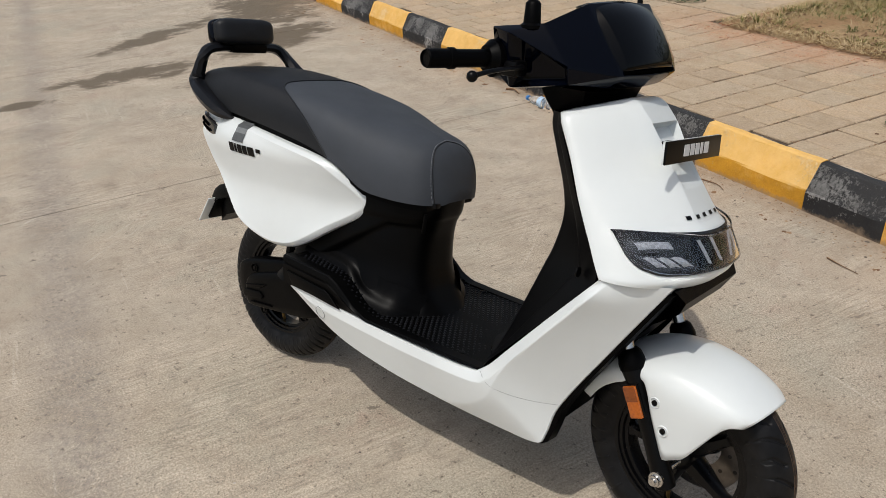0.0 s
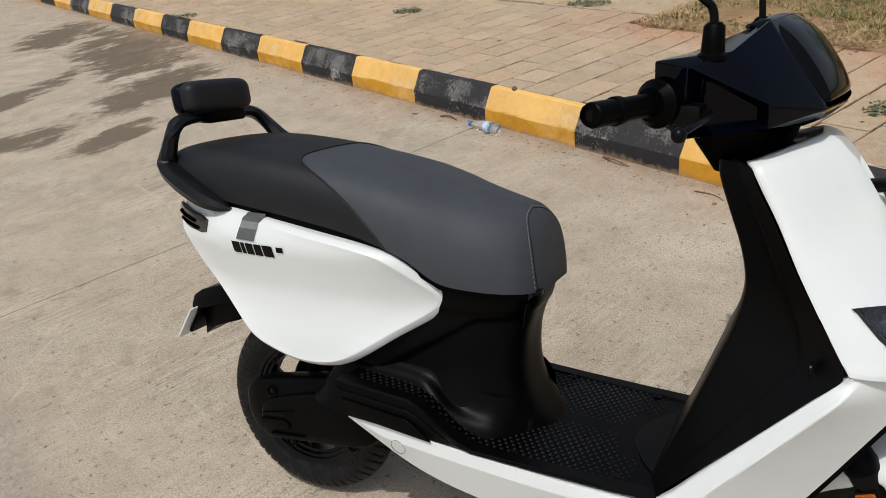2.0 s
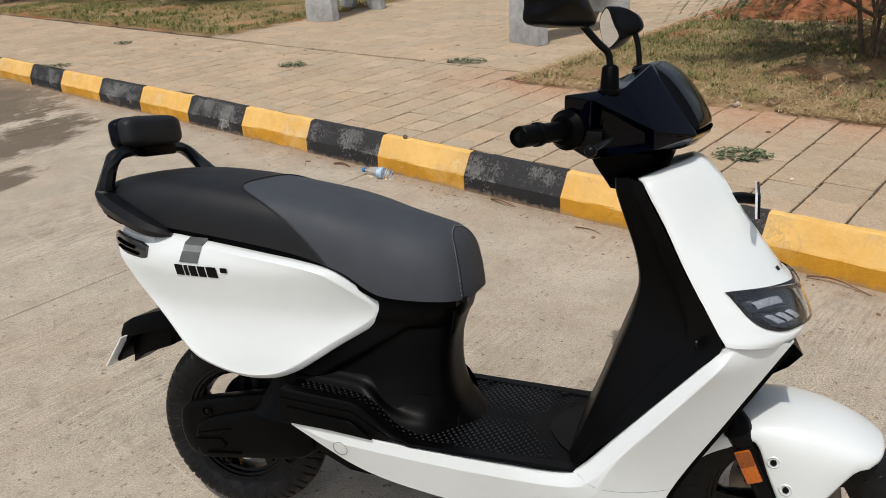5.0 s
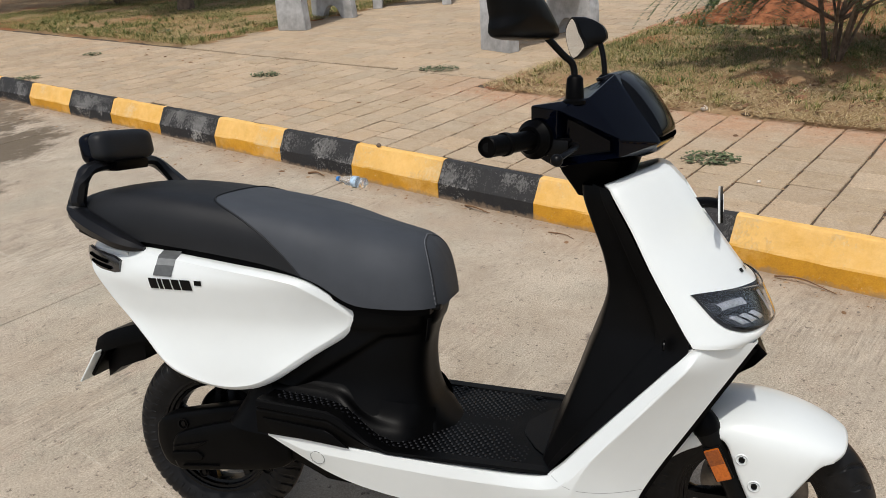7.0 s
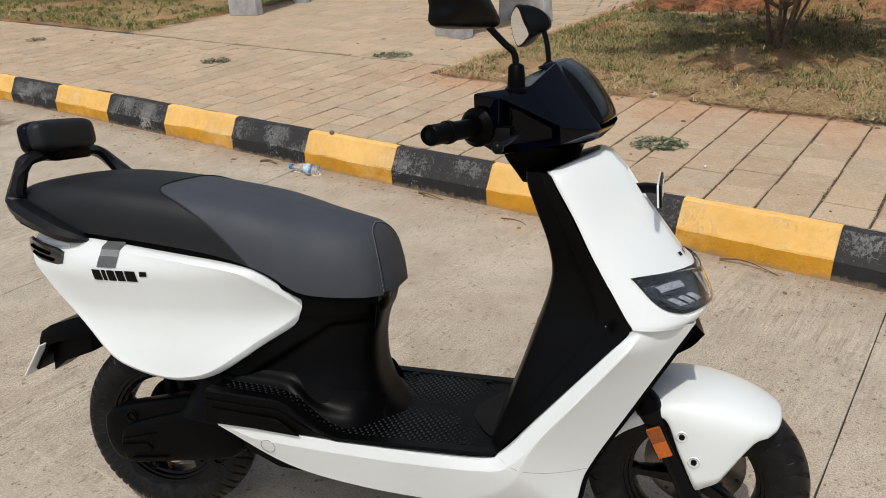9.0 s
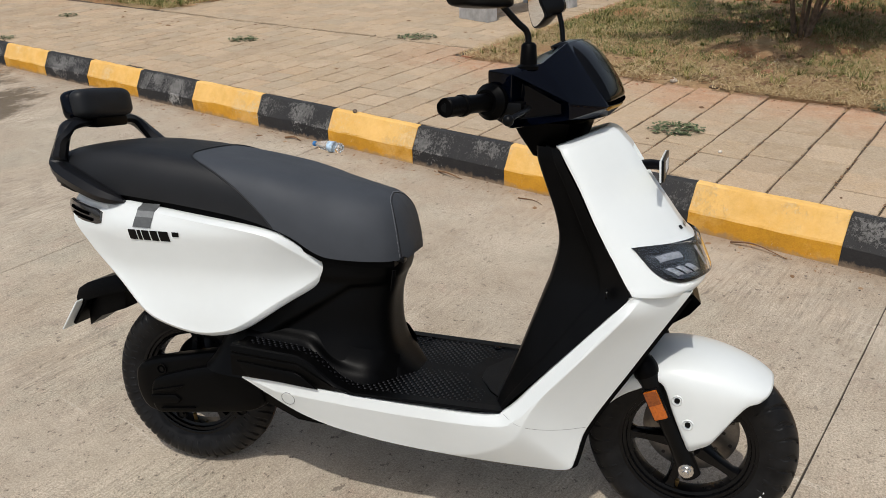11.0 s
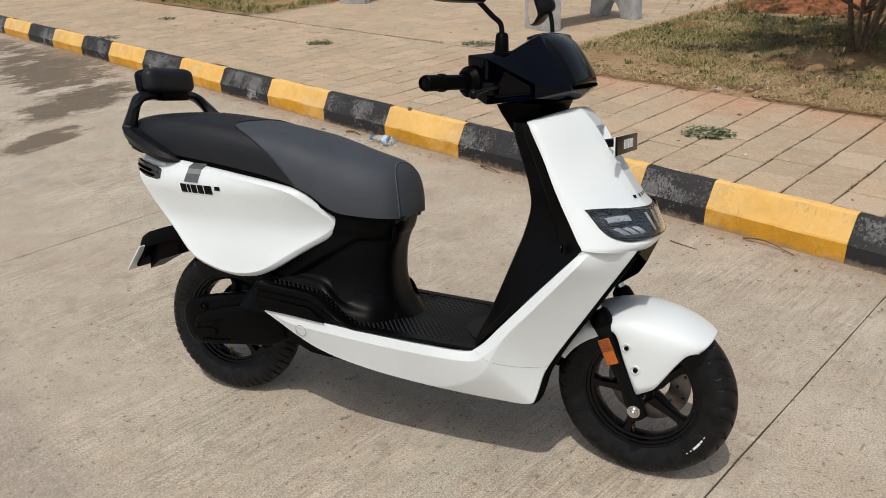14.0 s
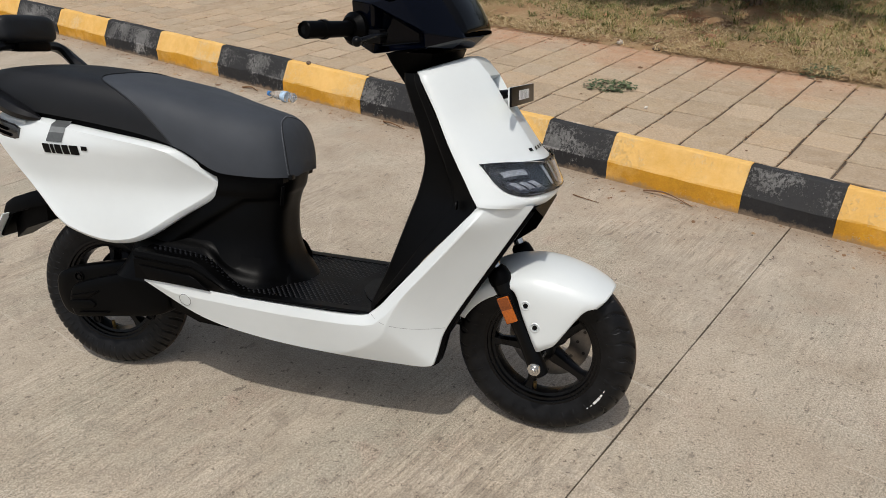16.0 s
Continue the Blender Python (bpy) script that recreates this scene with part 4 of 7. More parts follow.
def side_panel(sgn):
    loop = smooth_path([(x, 0, z) for x, z in PANEL], 110, closed=True)
    c = Vector((0.10, 0, 0.60))
    steps = [(1.0, -0.030), (1.0, -0.014), (0.997, -0.0105), (0.990, -0.0088), (0.936, -0.0004), (0.928, 0.0), (0.91, -0.001), (0.82, -0.004), (0.70, -0.005), (0.55, -0.006), (0.4, -0.006), (0.25, -0.006), (0.1, -0.006)]
    out = []
    for f, d in steps:
        ring = []
        for p in loop:
            q = c + (p - c) * f
            ring.append(Vector((q.x, sgn * (panel_half(q.x, q.z) + d), q.z)))
        out.append(ring)
    bm = rings(out, caps=False)
    bm.faces.new([v for v in bm.verts][-110:])
    return bm


def panel_skin(x, z, off=0.0):
    """Half width of the side panel's outer skin, its bevelled border included."""
    c = Vector((0.10, 0, 0.60))
    d = Vector((x, 0, z)) - c
    turn = math.atan2(d.z, d.x)
    near = min(PANEL_LOOP, key=lambda p: abs((math.atan2(p.z - c.z, p.x - c.x) - turn + math.pi) % (2 * math.pi) - math.pi))
    f = d.length / (near - c).length
    lift = float(np.interp(f, (0.1, 0.70, 0.82, 0.91, 0.928, 0.936, 0.990, 1.0), (-0.006, -0.005, -0.004, -0.001, 0.0, -0.0004, -0.0088, -0.0105)))
    return panel_half(x, z) + lift + off


PANEL_LOOP = smooth_path([(x, 0, z) for x, z in PANEL], 440, closed=True)
for sgn in (-1, 1):
    p = body("side_panel", side_panel(sgn), WHITE, "white painted rear side panel", angle=30)

# white tail between the panels, dark tail lamps at its corners
body("tail", rings([[Vector((x, y, z)) for y, z in ((-w, zt - 0.02), (-w * 0.85, zt), (0, zt + 0.006), (w * 0.85, zt), (w, zt - 0.02), (w * 0.96, zb), (0, zb - 0.01), (-w * 0.96, zb))] for x, w, zt, zb in ((-0.10, 0.182, 0.752, 0.66), (-0.17, 0.166, 0.756, 0.64), (-0.225, 0.138, 0.752, 0.65), (-0.262, 0.10, 0.735, 0.665), (-0.275, 0.07, 0.715, 0.68))]), WHITE, "white tail cowl")
for sgn in (-1, 1):
    lamp = []
    for u in range(9):
        x = lerp(-0.250, -0.114, u / 8)
        w = panel_half(x, 0.70) - 0.0035
        hgt = 0.5 * lerp(0.046, 0.038, u / 8) * (0.72 if u in (0, 8) else 1)
        zc = lerp(0.715, 0.701, u / 8)
        lamp.append([Vector((x, sgn * (w + d), zc + h)) for h, d in ((hgt, -0.006), (hgt * 0.9, 0.002), (0, 0.005), (-hgt * 0.9, 0.002), (-hgt, -0.006), (0, -0.02))])
    tail_lamp = body("tail_lamp", rings(lamp), SMOKE, "smoked tail lamp lens")
    for x0, x1, dz in ((-0.222, -0.150, 0.006), (-0.212, -0.140, -0.008)):
        strip = [Vector((lerp(x0, x1, i / 7), sgn * (panel_half(lerp(x0, x1, i / 7), 0.70) + 0.0002), lerp(0.713, 0.703, i / 7) + dz)) for i in range(8)]
        body("lamp_strip", tube(strip, 0.0052, 6, flat=0.8), JOINT_BLACK, "dark lamp bar", tail_lamp)

# black grab rail and backrest
rail = tagged(empty("grab_rail"), "")
rail.parent = scooter
for sgn in (-1, 1):
    upright = [(-0.238, 0.161, 0.811), (-0.247, 0.158, 0.828), (-0.241, 0.153, 0.860), (-0.233, 0.147, 0.892), (-0.231, 0.133, 0.910), (-0.231, 0.100, 0.917)]
    if sgn > 0:
        upright = [(-0.165, 0.166, 0.826), (-0.190, 0.160, 0.852), (-0.215, 0.150, 0.880), (-0.232, 0.136, 0.902), (-0.240, 0.119, 0.912), (-0.240, 0.096, 0.916)]
    path = smooth_path([(-0.056, sgn * 0.179, 0.742), (-0.11, sgn * 0.180, 0.756), (-0.165, sgn * 0.175, 0.778), (-0.215, sgn * 0.166, 0.799)][:4 if sgn < 0 else 3] + [(x, sgn * y, z) for x, y, z in upright] + [(-0.236, sgn * 0.06, 0.918), (-0.232, 0.0, 0.919)], 72)
    radii = [curve_at([(0, 0.006), (0.06, 0.018), (0.16, 0.0265), (0.30, 0.0290), (0.40, 0.0275), (0.50, 0.0235), (0.62, 0.0190), (1.0, 0.0160)], i / 71)[0] for i in range(72)]
    body("rail_arm", tube(path, radii, 8, flat=0.85), RAIL, "black painted grab rail arm", rail)
body("bracket", box(-0.232, 0, 0.915, 0.05, 0.12, 0.026, 0.006), BLACK, "", rail)
backrest = tagged(empty("backrest"), "")
backrest.parent = scooter


def cushion(w, h, d, e=3.2, n=28, m=14):
    def f(u, v):
        a, b = (u - 0.5) * math.pi, v * 2 * math.pi
        s = lambda c, p: math.copysign(abs(c) ** p, c)
        return Vector((d * s(math.sin(a), 0.75), w * s(math.cos(a), 0.45) * s(math.cos(b), 2 / e), h * s(math.cos(a), 0.45) * s(math.sin(b), 2 / e)))
    bm, rows = surface(m, n * 2, f, closed_v=True)
    return bm


M = pose(-0.232, -0.012, 0.960, 0, -10, 0)
bm = cushion(0.101, 0.038, 0.030, 4.5)
bm.transform(M @ Matrix.Translation((0.006, 0, 0)))
body("pad", bm, SEAT_BLACK, "padded black vinyl backrest pad", backrest)
bm = cushion(0.103, 0.040, 0.026, 4.5)
bm.transform(M @ Matrix.Translation((-0.020, 0, 0)))
body("back_shell", bm, GLOSS, "glossy black plastic back shell", backrest)
body("backrest_foot", box(-0.245, 0, 0.922, 0.03, 0.10, 0.03, 0.006), BLACK, "", backrest)


# black body under the seat, flaring into the floor
def pillar_ring(z):
    x0, x1, w = curve_at([(0.335, 0.10, 0.640, 0.194), (0.36, 0.12, 0.614, 0.184), (0.40, 0.14, 0.584, 0.164), (0.45, 0.15, 0.570, 0.147), (0.52, 0.15, 0.570, 0.140), (0.572, 0.16, 0.584, 0.133), (0.586, 0.16, 0.592, 0.137), (0.62, 0.16, 0.600, 0.137), (0.645, 0.16, 0.602, 0.137)], z)
    out = []
    a = np.linspace(0, 2 * math.pi, 721)
    c, s = np.cos(a), np.sin(a)
    x = (x0 + x1) / 2 + (x1 - x0) / 2 * np.sign(c) * np.abs(c) ** 0.42
    y = w * np.sign(s) * np.abs(s) ** 0.42
    y = y * (1 - 0.40 * np.maximum(0, (x - 0.42) / 0.17) ** 2)
    along = np.concatenate(([0.0], np.cumsum(np.hypot(np.diff(x), np.diff(y)))))
    want = np.linspace(0, along[-1], 161)[:-1]
    for px, py in zip(np.interp(want, along, x), np.interp(want, along, y)):
        out.append(Vector((px, py, z)))
    return out


# on each flank a sunk field, bordered by a slanting band behind and a level band above
FIELD = [(0.235, 0.30), (0.235, 0.405), (0.487, 0.572), (0.60, 0.574), (0.60, 0.30)]


def field_depth(x, z):
    inside = 1.0
    for (ax, az), (bx, bz) in zip(FIELD, FIELD[1:] + FIELD[:1]):
        d = ((bz - az) * (x - ax) - (bx - ax) * (z - az)) / math.hypot(bx - ax, bz - az)
        inside = min(inside, d / 0.016)
    inside = min(1.0, max(0.0, inside))
    return inside * inside * (3 - 2 * inside)


sections = []
for k in range(71):
    ring = pillar_ring(0.335 + 0.31 * k / 70)
    sections.append([Vector((p.x, p.y * (1 - 0.085 * field_depth(p.x, p.z)), p.z)) for p in ring])
pillar = body("under_seat_body", rings(sections), PILLAR_BLACK, "matt black plastic body under the seat", angle=60)


def pillar_half(x, z):
    return max((abs(p.y) for p in pillar_ring(z) if abs(p.x - x) < 0.012), default=0.10)


# rounded cuff where the body spreads onto the footrests
for sgn in (-1, 1):
    sections = []
    for i in range(41):
        x = lerp(0.232, 0.595, i / 40)
        zc, c, o = curve_at([(0.232, 0.450, 0.140, 0.158), (0.36, 0.444, 0.142, 0.162), (0.405, 0.434, 0.146, 0.168), (0.45, 0.398, 0.151, 0.175), (0.50, 0.380, 0.150, 0.172), (0.55, 0.372, 0.136, 0.158), (0.595, 0.350, 0.090, 0.102)], x)
        zf = float(np.interp(x, (0.236, 0.40, 0.43, 0.49, 0.53, 0.86), (0.428, 0.416, 0.402, 0.356, 0.340, 0.334)))
        yi = pillar_half(x, zc)
        rows = smooth_path([(x, min(yi, c) - 0.020, zc + 0.040), (x, min(yi, c - 0.012) - 0.001, zc + 0.018), (x, c - 0.004, zc + 0.001), (x, lerp(c, o, 0.55), lerp(zc, zf, 0.45)), (x, o, zf - 0.004)], 14)
        sections.append([Vector((p.x, sgn * p.y, p.z)) for p in rows])
    body("cuff", rings(sections, closed=False), PILLAR_BLACK, "", pillar, angle=60)
# small lock tongue and slot on the body's front corner
body("seat_catch", box(0.600, -0.075, 0.627, 0.020, 0.020, 0.012, 0.003), SATIN, "black seat catch", pillar)
body("hook_slot", box(0, 0, 0, 0.004, 0.010, 0.052, 0.0015, pose(0.584, -0.090, 0.578, 0, 8, -30)), SATIN, "", pillar)
# floor board
FLOOR_HALF = [(0.24, 0.232), (0.45, 0.228), (0.66, 0.220), (0.86, 0.213)]
LEDGE = [(0.236, 0.428), (0.40, 0.416), (0.43, 0.402), (0.49, 0.356), (0.53, 0.340), (0.86, 0.334)]


def ledge_z(x):
    return float(np.interp(x, [p[0] for p in LEDGE], [p[1] for p in LEDGE]))


bm, rows = surface(40, 31, lambda u, v: Vector((lerp(0.24, 0.90, u), lerp(-1, 1, v) * (curve_at(FLOOR_HALF, lerp(0.24, 0.90, u))[0] - 0.012), ledge_z(lerp(0.24, 0.90, u)) + 0.002)))
floor_board = body("floor_board", bm, BLACK, "black ribbed plastic floor board", angle=70)
thicken(floor_board, 0.02)
for sgn in (-1, 1):
    section = []
    for i in range(45):
        x = lerp(0.235, 0.885, i / 44)
        w = curve_at(FLOOR_HALF, x)[0]
        zt = ledge_z(x) + 0.004
        zb = curve_at([(0.235, 0.358), (0.47, 0.347), (0.66, 0.335), (0.90, 0.336)], x)[0]
        tuck = 0.004
        k = min(1.0, max(0.05, (zt - zb) / 0.055))
        section.append([Vector((x, sgn * (w + d), z)) for d, z in ((-0.036, zt - 0.006), (-0.033, zt + 0.0015), (-0.006, zt + 0.002), (-0.001, zt - 0.001), (0.001, zt - 0.013 * k), (-0.0045, zt - 0.016 * k), (-0.0045, zt - 0.019 * k), (0.0, zt - 0.022 * k), (-tuck, zb), (-0.03, zb - 0.01))])
    edge = body("floor_edge", rings(section), PILLAR_BLACK, "black plastic floor edge", angle=25)
    bm = prism([(0.250, 0.396), (0.395, 0.384), (0.412, 0.376), (0.452, 0.348), (0.40, 0.353), (0.275, 0.362)], 0, 0.005, 0.002)
    bm.transform(Matrix.Translation((0, sgn * 0.2315 - 0.0025, 0)))
    body("edge_insert", bm, PILLAR_BLACK, "", edge)
# raised tread studs
stud_rows = []
for ix in range(38):
    for iy in range(-18, 19):
        x = 0.265 + 0.0148 * ix + (0.0074 if iy % 2 else 0)
        y = 0.0112 * iy
        w = curve_at(FLOOR_HALF, x)[0] - 0.034
        if abs(y) > w or x > 0.815 - 0.04 * (abs(y) < 0.1) - 0.02 * (abs(y) < 0.05):
            continue
        z = ledge_z(x) + 0.002
        size = min(1.0, (abs(y) - 0.010) / 0.07, (0.83 - x) / 0.13)
        if size > 0.05:
            stud_rows.append((x, y, z, 0.45 + 0.55 * size))
verts, faces = [], []
for x, y, z, size in stud_rows:
    i = len(verts)
    for r, h in ((0.0042 * size, 0.0), (0.0026 * size, 0.0025 * size)):
        for k in range(6):
            a = math.pi * k / 3
            verts.append((x + r * math.cos(a), y + r * math.sin(a), z + h))
    faces += [(i + k, i + (k + 1) % 6, i + 6 + (k + 1) % 6, i + 6 + k) for k in range(6)] + [tuple(i + 6 + k for k in range(6))]
me = bpy.data.meshes.new("tread_studs")
me.from_pydata(verts, [], faces)
me.materials.append(RAIL)
ob = new("tread_studs", me)
ob.parent = floor_board
tagged(ob, kind="stuff")
# hatch in front of the tread, with a narrow gap round it
HATCH = [(0.905, -0.150), (0.862, -0.146), (0.826, -0.104), (0.794, -0.042), (0.789, -0.024), (0.789, 0.024), (0.794, 0.042), (0.826, 0.104), (0.862, 0.146), (0.905, 0.150)]
for name, grow, z0, z1, paint in (("hatch_gap", 0.0022, 0.330, 0.3368, JOINT_BLACK), ("hatch", 0.0, 0.330, 0.3385, PILLAR_BLACK)):
    loop = [(lerp(0.86, x, 1 + grow * 14), y * (1 + grow * 7)) for x, y in HATCH]
    body(name, rings([[Vector((x, y, z)) for x, y in loop] for z in (z0, z1)]), paint, "", floor_board, angle=30)
SCREW = [(0.0, 0.0), (0.0075, 0.0), (0.0075, 0.002), (0.005, 0.0024), (0.004, 0.0006), (0.0, 0.0006)]
for x, y in ((0.791, -0.172), (0.60, -0.185), (0.285, -0.205), (0.791, 0.172), (0.60, 0.18), (0.285, 0.205)):
    bm = lathe(SCREW, 14, "z", (x, y, ledge_z(x) + 0.003))
    body("screw", bm, SATIN, "", floor_board)


# white lower skirts
UPPER = [(0.0, 0.256, 0.221, 0.357), (0.14, 0.40, 0.226, 0.349), (0.28, 0.56, 0.223, 0.338), (0.42, 0.72, 0.219, 0.330), (0.55, 0.845, 0.214, 0.331), (0.62, 0.885, 0.213, 0.352), (0.70, 0.935, 0.216, 0.410), (0.85, 1.03, 0.226, 0.521), (1.0, 1.124, 0.236, 0.628)]
LOWER = [(0.0, 0.256, 0.221, 0.350), (0.14, 0.409, 0.206, 0.266), (0.28, 0.566, 0.197, 0.228), (0.42, 0.75, 0.186, 0.208), (0.55, 0.944, 0.177, 0.201), (0.605, 1.018, 0.173, 0.205), (0.63, 1.030, 0.171, 0.230), (0.70, 1.049, 0.168, 0.302), (0.85, 1.142, 0.169, 0.464), (1.0, 1.242, 0.164, 0.630)]
CREASE = [(0.0, 0.97), (0.42, 0.97), (0.45, 0.92), (0.50, 0.68), (0.56, 0.40), (0.62, 0.23), (0.70, 0.17), (0.80, 0.15), (1.0, 0.15)]


def skirt_point(u, v, sgn):
    a, b = curve_at(UPPER, u), curve_at(LOWER, u)
    p = Vector((a[0], sgn * a[1], a[2])).lerp(Vector((b[0], sgn * b[1], b[2])), v)
    c = curve_at(CREASE, u)[0]
    bulge = curve_at([(0.0, 0.0), (0.40, 0.0), (0.45, 0.004), (0.50, 0.009), (0.56, 0.012), (0.65, 0.013), (0.94, 0.010), (1.0, 0.0)], u)[0] * (v / c if v < c else (1 - v) / (1 - c))
    # a bright chamfer along the upper edge, then the flank
    span = max(0.02, math.dist(a, b))
    rim = min(0.45, 0.026 / span)
    lift = curve_at([(0.0, 0.0), (0.08, 0.006), (0.3, 0.009), (0.5, 0.011), (0.62, 0.016), (0.9, 0.019), (0.955, 0.018), (1.0, 0.001)], u)[0]
    lift *= v / rim if v < rim else (1 - v) / (1 - rim)
    p.y += sgn * (bulge * 1.15 + lift)
    return p


for sgn in (-1, 1):
    def f(u, w):
        # edges turned inward so that the shell has depth
        if w < 0.06:
            p = skirt_point(u, 0.0, sgn)
            return p + Vector((0, -sgn * lerp(0.016, 0.0, w / 0.06), 0))
        if w > 0.94:
            p = skirt_point(u, 1.0, sgn)
            return p + Vector((0, -sgn * lerp(0.0, 0.022, (w - 0.94) / 0.06), 0))
        return skirt_point(u, (w - 0.06) / 0.88, sgn)
    bm, rows = surface(140, 60, f)
    skirt = body("lower_skirt", bm, WHITE, "white painted lower skirt panel", angle=16)
    body("panel_seam", tube([skirt_point(lerp(0.595, 0.705, k / 15), lerp(0.02, 0.97, k / 15), sgn) for k in range(16)], 0.0004, 5), DECAL_LIT_SEAM, "", skirt)
    # black inner liner along the front edge
    liner = []
    for k in range(25):
        p = skirt_point(lerp(0.600, 0.985, k / 24), 1.0, sgn)
        liner.append([p + Vector((dx, -sgn * dy, 0)) for dx, dy in ((-0.004, 0.004), (0.010, 0.007), (0.012, 0.040), (-0.004, 0.040))])
    body("front_liner", rings(liner), BLACK, "black plastic liner", skirt)
    cap_place = skirt_point(0.118, 0.5, sgn)
    bm = lathe([(0.0135, -0.001), (0.0148, 0.0006), (0.0150, -0.001)], 36, "y", (0.372, cap_place.y + sgn * 0.0008, 0.316))
    bm.free()
    ring = [Vector((0.372 + 0.0165 * math.cos(a), 0, 0.312 + 0.0165 * math.sin(a))) for a in (2 * math.pi * k / 40 for k in range(41))]
    pts = []
    for p in ring:
        best = min(((skirt_point(uu / 120, vv / 24, sgn) - Vector((p.x, cap_place.y, p.z))).length, uu, vv) for uu in range(6, 24) for vv in range(25))
        q = skirt_point(best[1] / 120, best[2] / 24, sgn)
        pts.append(Vector((p.x, q.y + sgn * 0.0002, p.z)))
    body("cap_seam", tube(pts, 0.0007, 5, caps=False), DECAL_LIT_SEAM, "", skirt)

# dark belly below the floor
body("belly_pan", rings([[Vector((x, y * w, z)) for y, z in ((-1, zt), (-0.9, zb), (0.9, zb), (1, zt))] for x, w, zt, zb in ((0.20, 0.10, 0.33, 0.25), (0.36, 0.16, 0.31, 0.222), (0.55, 0.165, 0.29, 0.212), (0.80, 0.155, 0.29, 0.206), (0.98, 0.125, 0.31, 0.206), (1.03, 0.09, 0.33, 0.24))]), BLACK, "black plastic belly pan")

# apron
APRON = [  # level: half width, edge x, edge z, centre x, centre z
    (0.0, 0.152, 0.952, 0.911, 1.048, 0.948), (0.012, 0.163, 0.957, 0.909, 1.060, 0.9455), (0.03, 0.171, 0.963, 0.903, 1.073, 0.939), (0.06, 0.176, 0.968, 0.894, 1.085, 0.927), (0.14, 0.180, 0.978, 0.877, 1.107, 0.903), (0.30, 0.190, 1.008, 0.827, 1.145, 0.845), (0.50, 0.205, 1.042, 0.763, 1.194, 0.780), (0.66, 0.215, 1.070, 0.715, 1.230, 0.735), (0.70, 0.217, 1.076, 0.705, 1.245, 0.722), (0.74, 0.219, 1.082, 0.696, 1.247, 0.712), (0.90, 0.230, 1.110, 0.650, 1.275, 0.652), (0.96, 0.234, 1.120, 0.636, 1.275, 0.636), (1.0, 0.235, 1.124, 0.629, 1.263, 0.622)]


def apron_point(k, q, off=0.0):
    """q runs from -1 at the right edge to 1 at the left edge."""
    w, xe, ze, xc, zc = curve_at(APRON, k)
    y = w * math.copysign(abs(math.sin(q * math.pi / 2)) ** lerp(0.70, 0.92, min(1, k / 0.25)), q)
    c = max(0.0, math.cos(q * math.pi / 2)) ** curve_at([(0.0, 0.40), (0.2, 0.42), (0.45, 0.66), (0.68, 1.05), (1.0, 1.0)], k)[0]
    # between the top and the lamp the cheeks run straight from the edge to a narrow front
    t = (1 - abs(y) / w) / lerp(0.60, 0.70, min(1, k / 0.4))
    flat = t - max(0.0, t - 0.80) ** 2 / 1.15 if t < 1.38 else 1.0
    flat = min(1.0, flat)
    fall = min(1.0, max(0.0, (0.92 - k) / 0.60))
    share = 0.80 * fall * fall * (3 - 2 * fall)
    c = lerp(c, flat, share)
    p = Vector((lerp(xe, xc, c), y, lerp(ze, zc, c)))
    # shallow recess under the plate, deep at its top and running out downwards
    half = lerp(0.056, 0.040, min(1, max(0, (k - 0.12) / 0.34)))
    side = 1 - min(1, max(0, (abs(y) - half) / 0.006))
    side = side * side * (3 - 2 * side)
    head = min(1, max(0, (k - 0.130) / 0.012))
    run = head * head * (3 - 2 * head) * min(1, max(0, (0.47 - k) / 0.30))
    p.x -= 0.018 * side * run
    p.z -= 0.010 * side * run
    if off:
        e = 1e-3
        a = apron_point(min(k + e, 1), q) - apron_point(max(k - e, 0), q)
        b = apron_point(k, min(q + e, 1)) - apron_point(k, max(q - e, -1))
        n = a.cross(b)
        if n.length > 1e-12:
            n.normalize()
            if n.x < 0:
                n = -n
            p = p + n * off
    return p


bm, rows = surface(170, 221, lambda u, v: apron_point(u, 2 * v - 1))
apron = body("front_apron", bm, WHITE, "white painted front apron", angle=60)
thicken(apron, 0.006)


def lamp_edge(q):
    """Upper and lower level of the head lamp at q."""
    a = abs(q)
    return curve_at([(0.0, 0.715), (0.4, 0.698), (0.66, 0.678), (0.75, 0.675)], a)[0], float(np.interp(a, (0.0, 0.50, 0.57, 0.66, 0.705, 0.733, 0.744, 0.75), (0.905, 0.905, 0.899, 0.876, 0.848, 0.802, 0.755, 0.715)))


def lamp_patch(off, shrink=0.0, nu=14, nv=81, q0=-0.75, q1=0.75):
    def f(u, v):
        q = lerp(q0, q1, v)
        a, b = lamp_edge(q)
        return apron_point(lerp(a + shrink, b - shrink, u), q, off)
    return surface(nu, nv, f)[0]


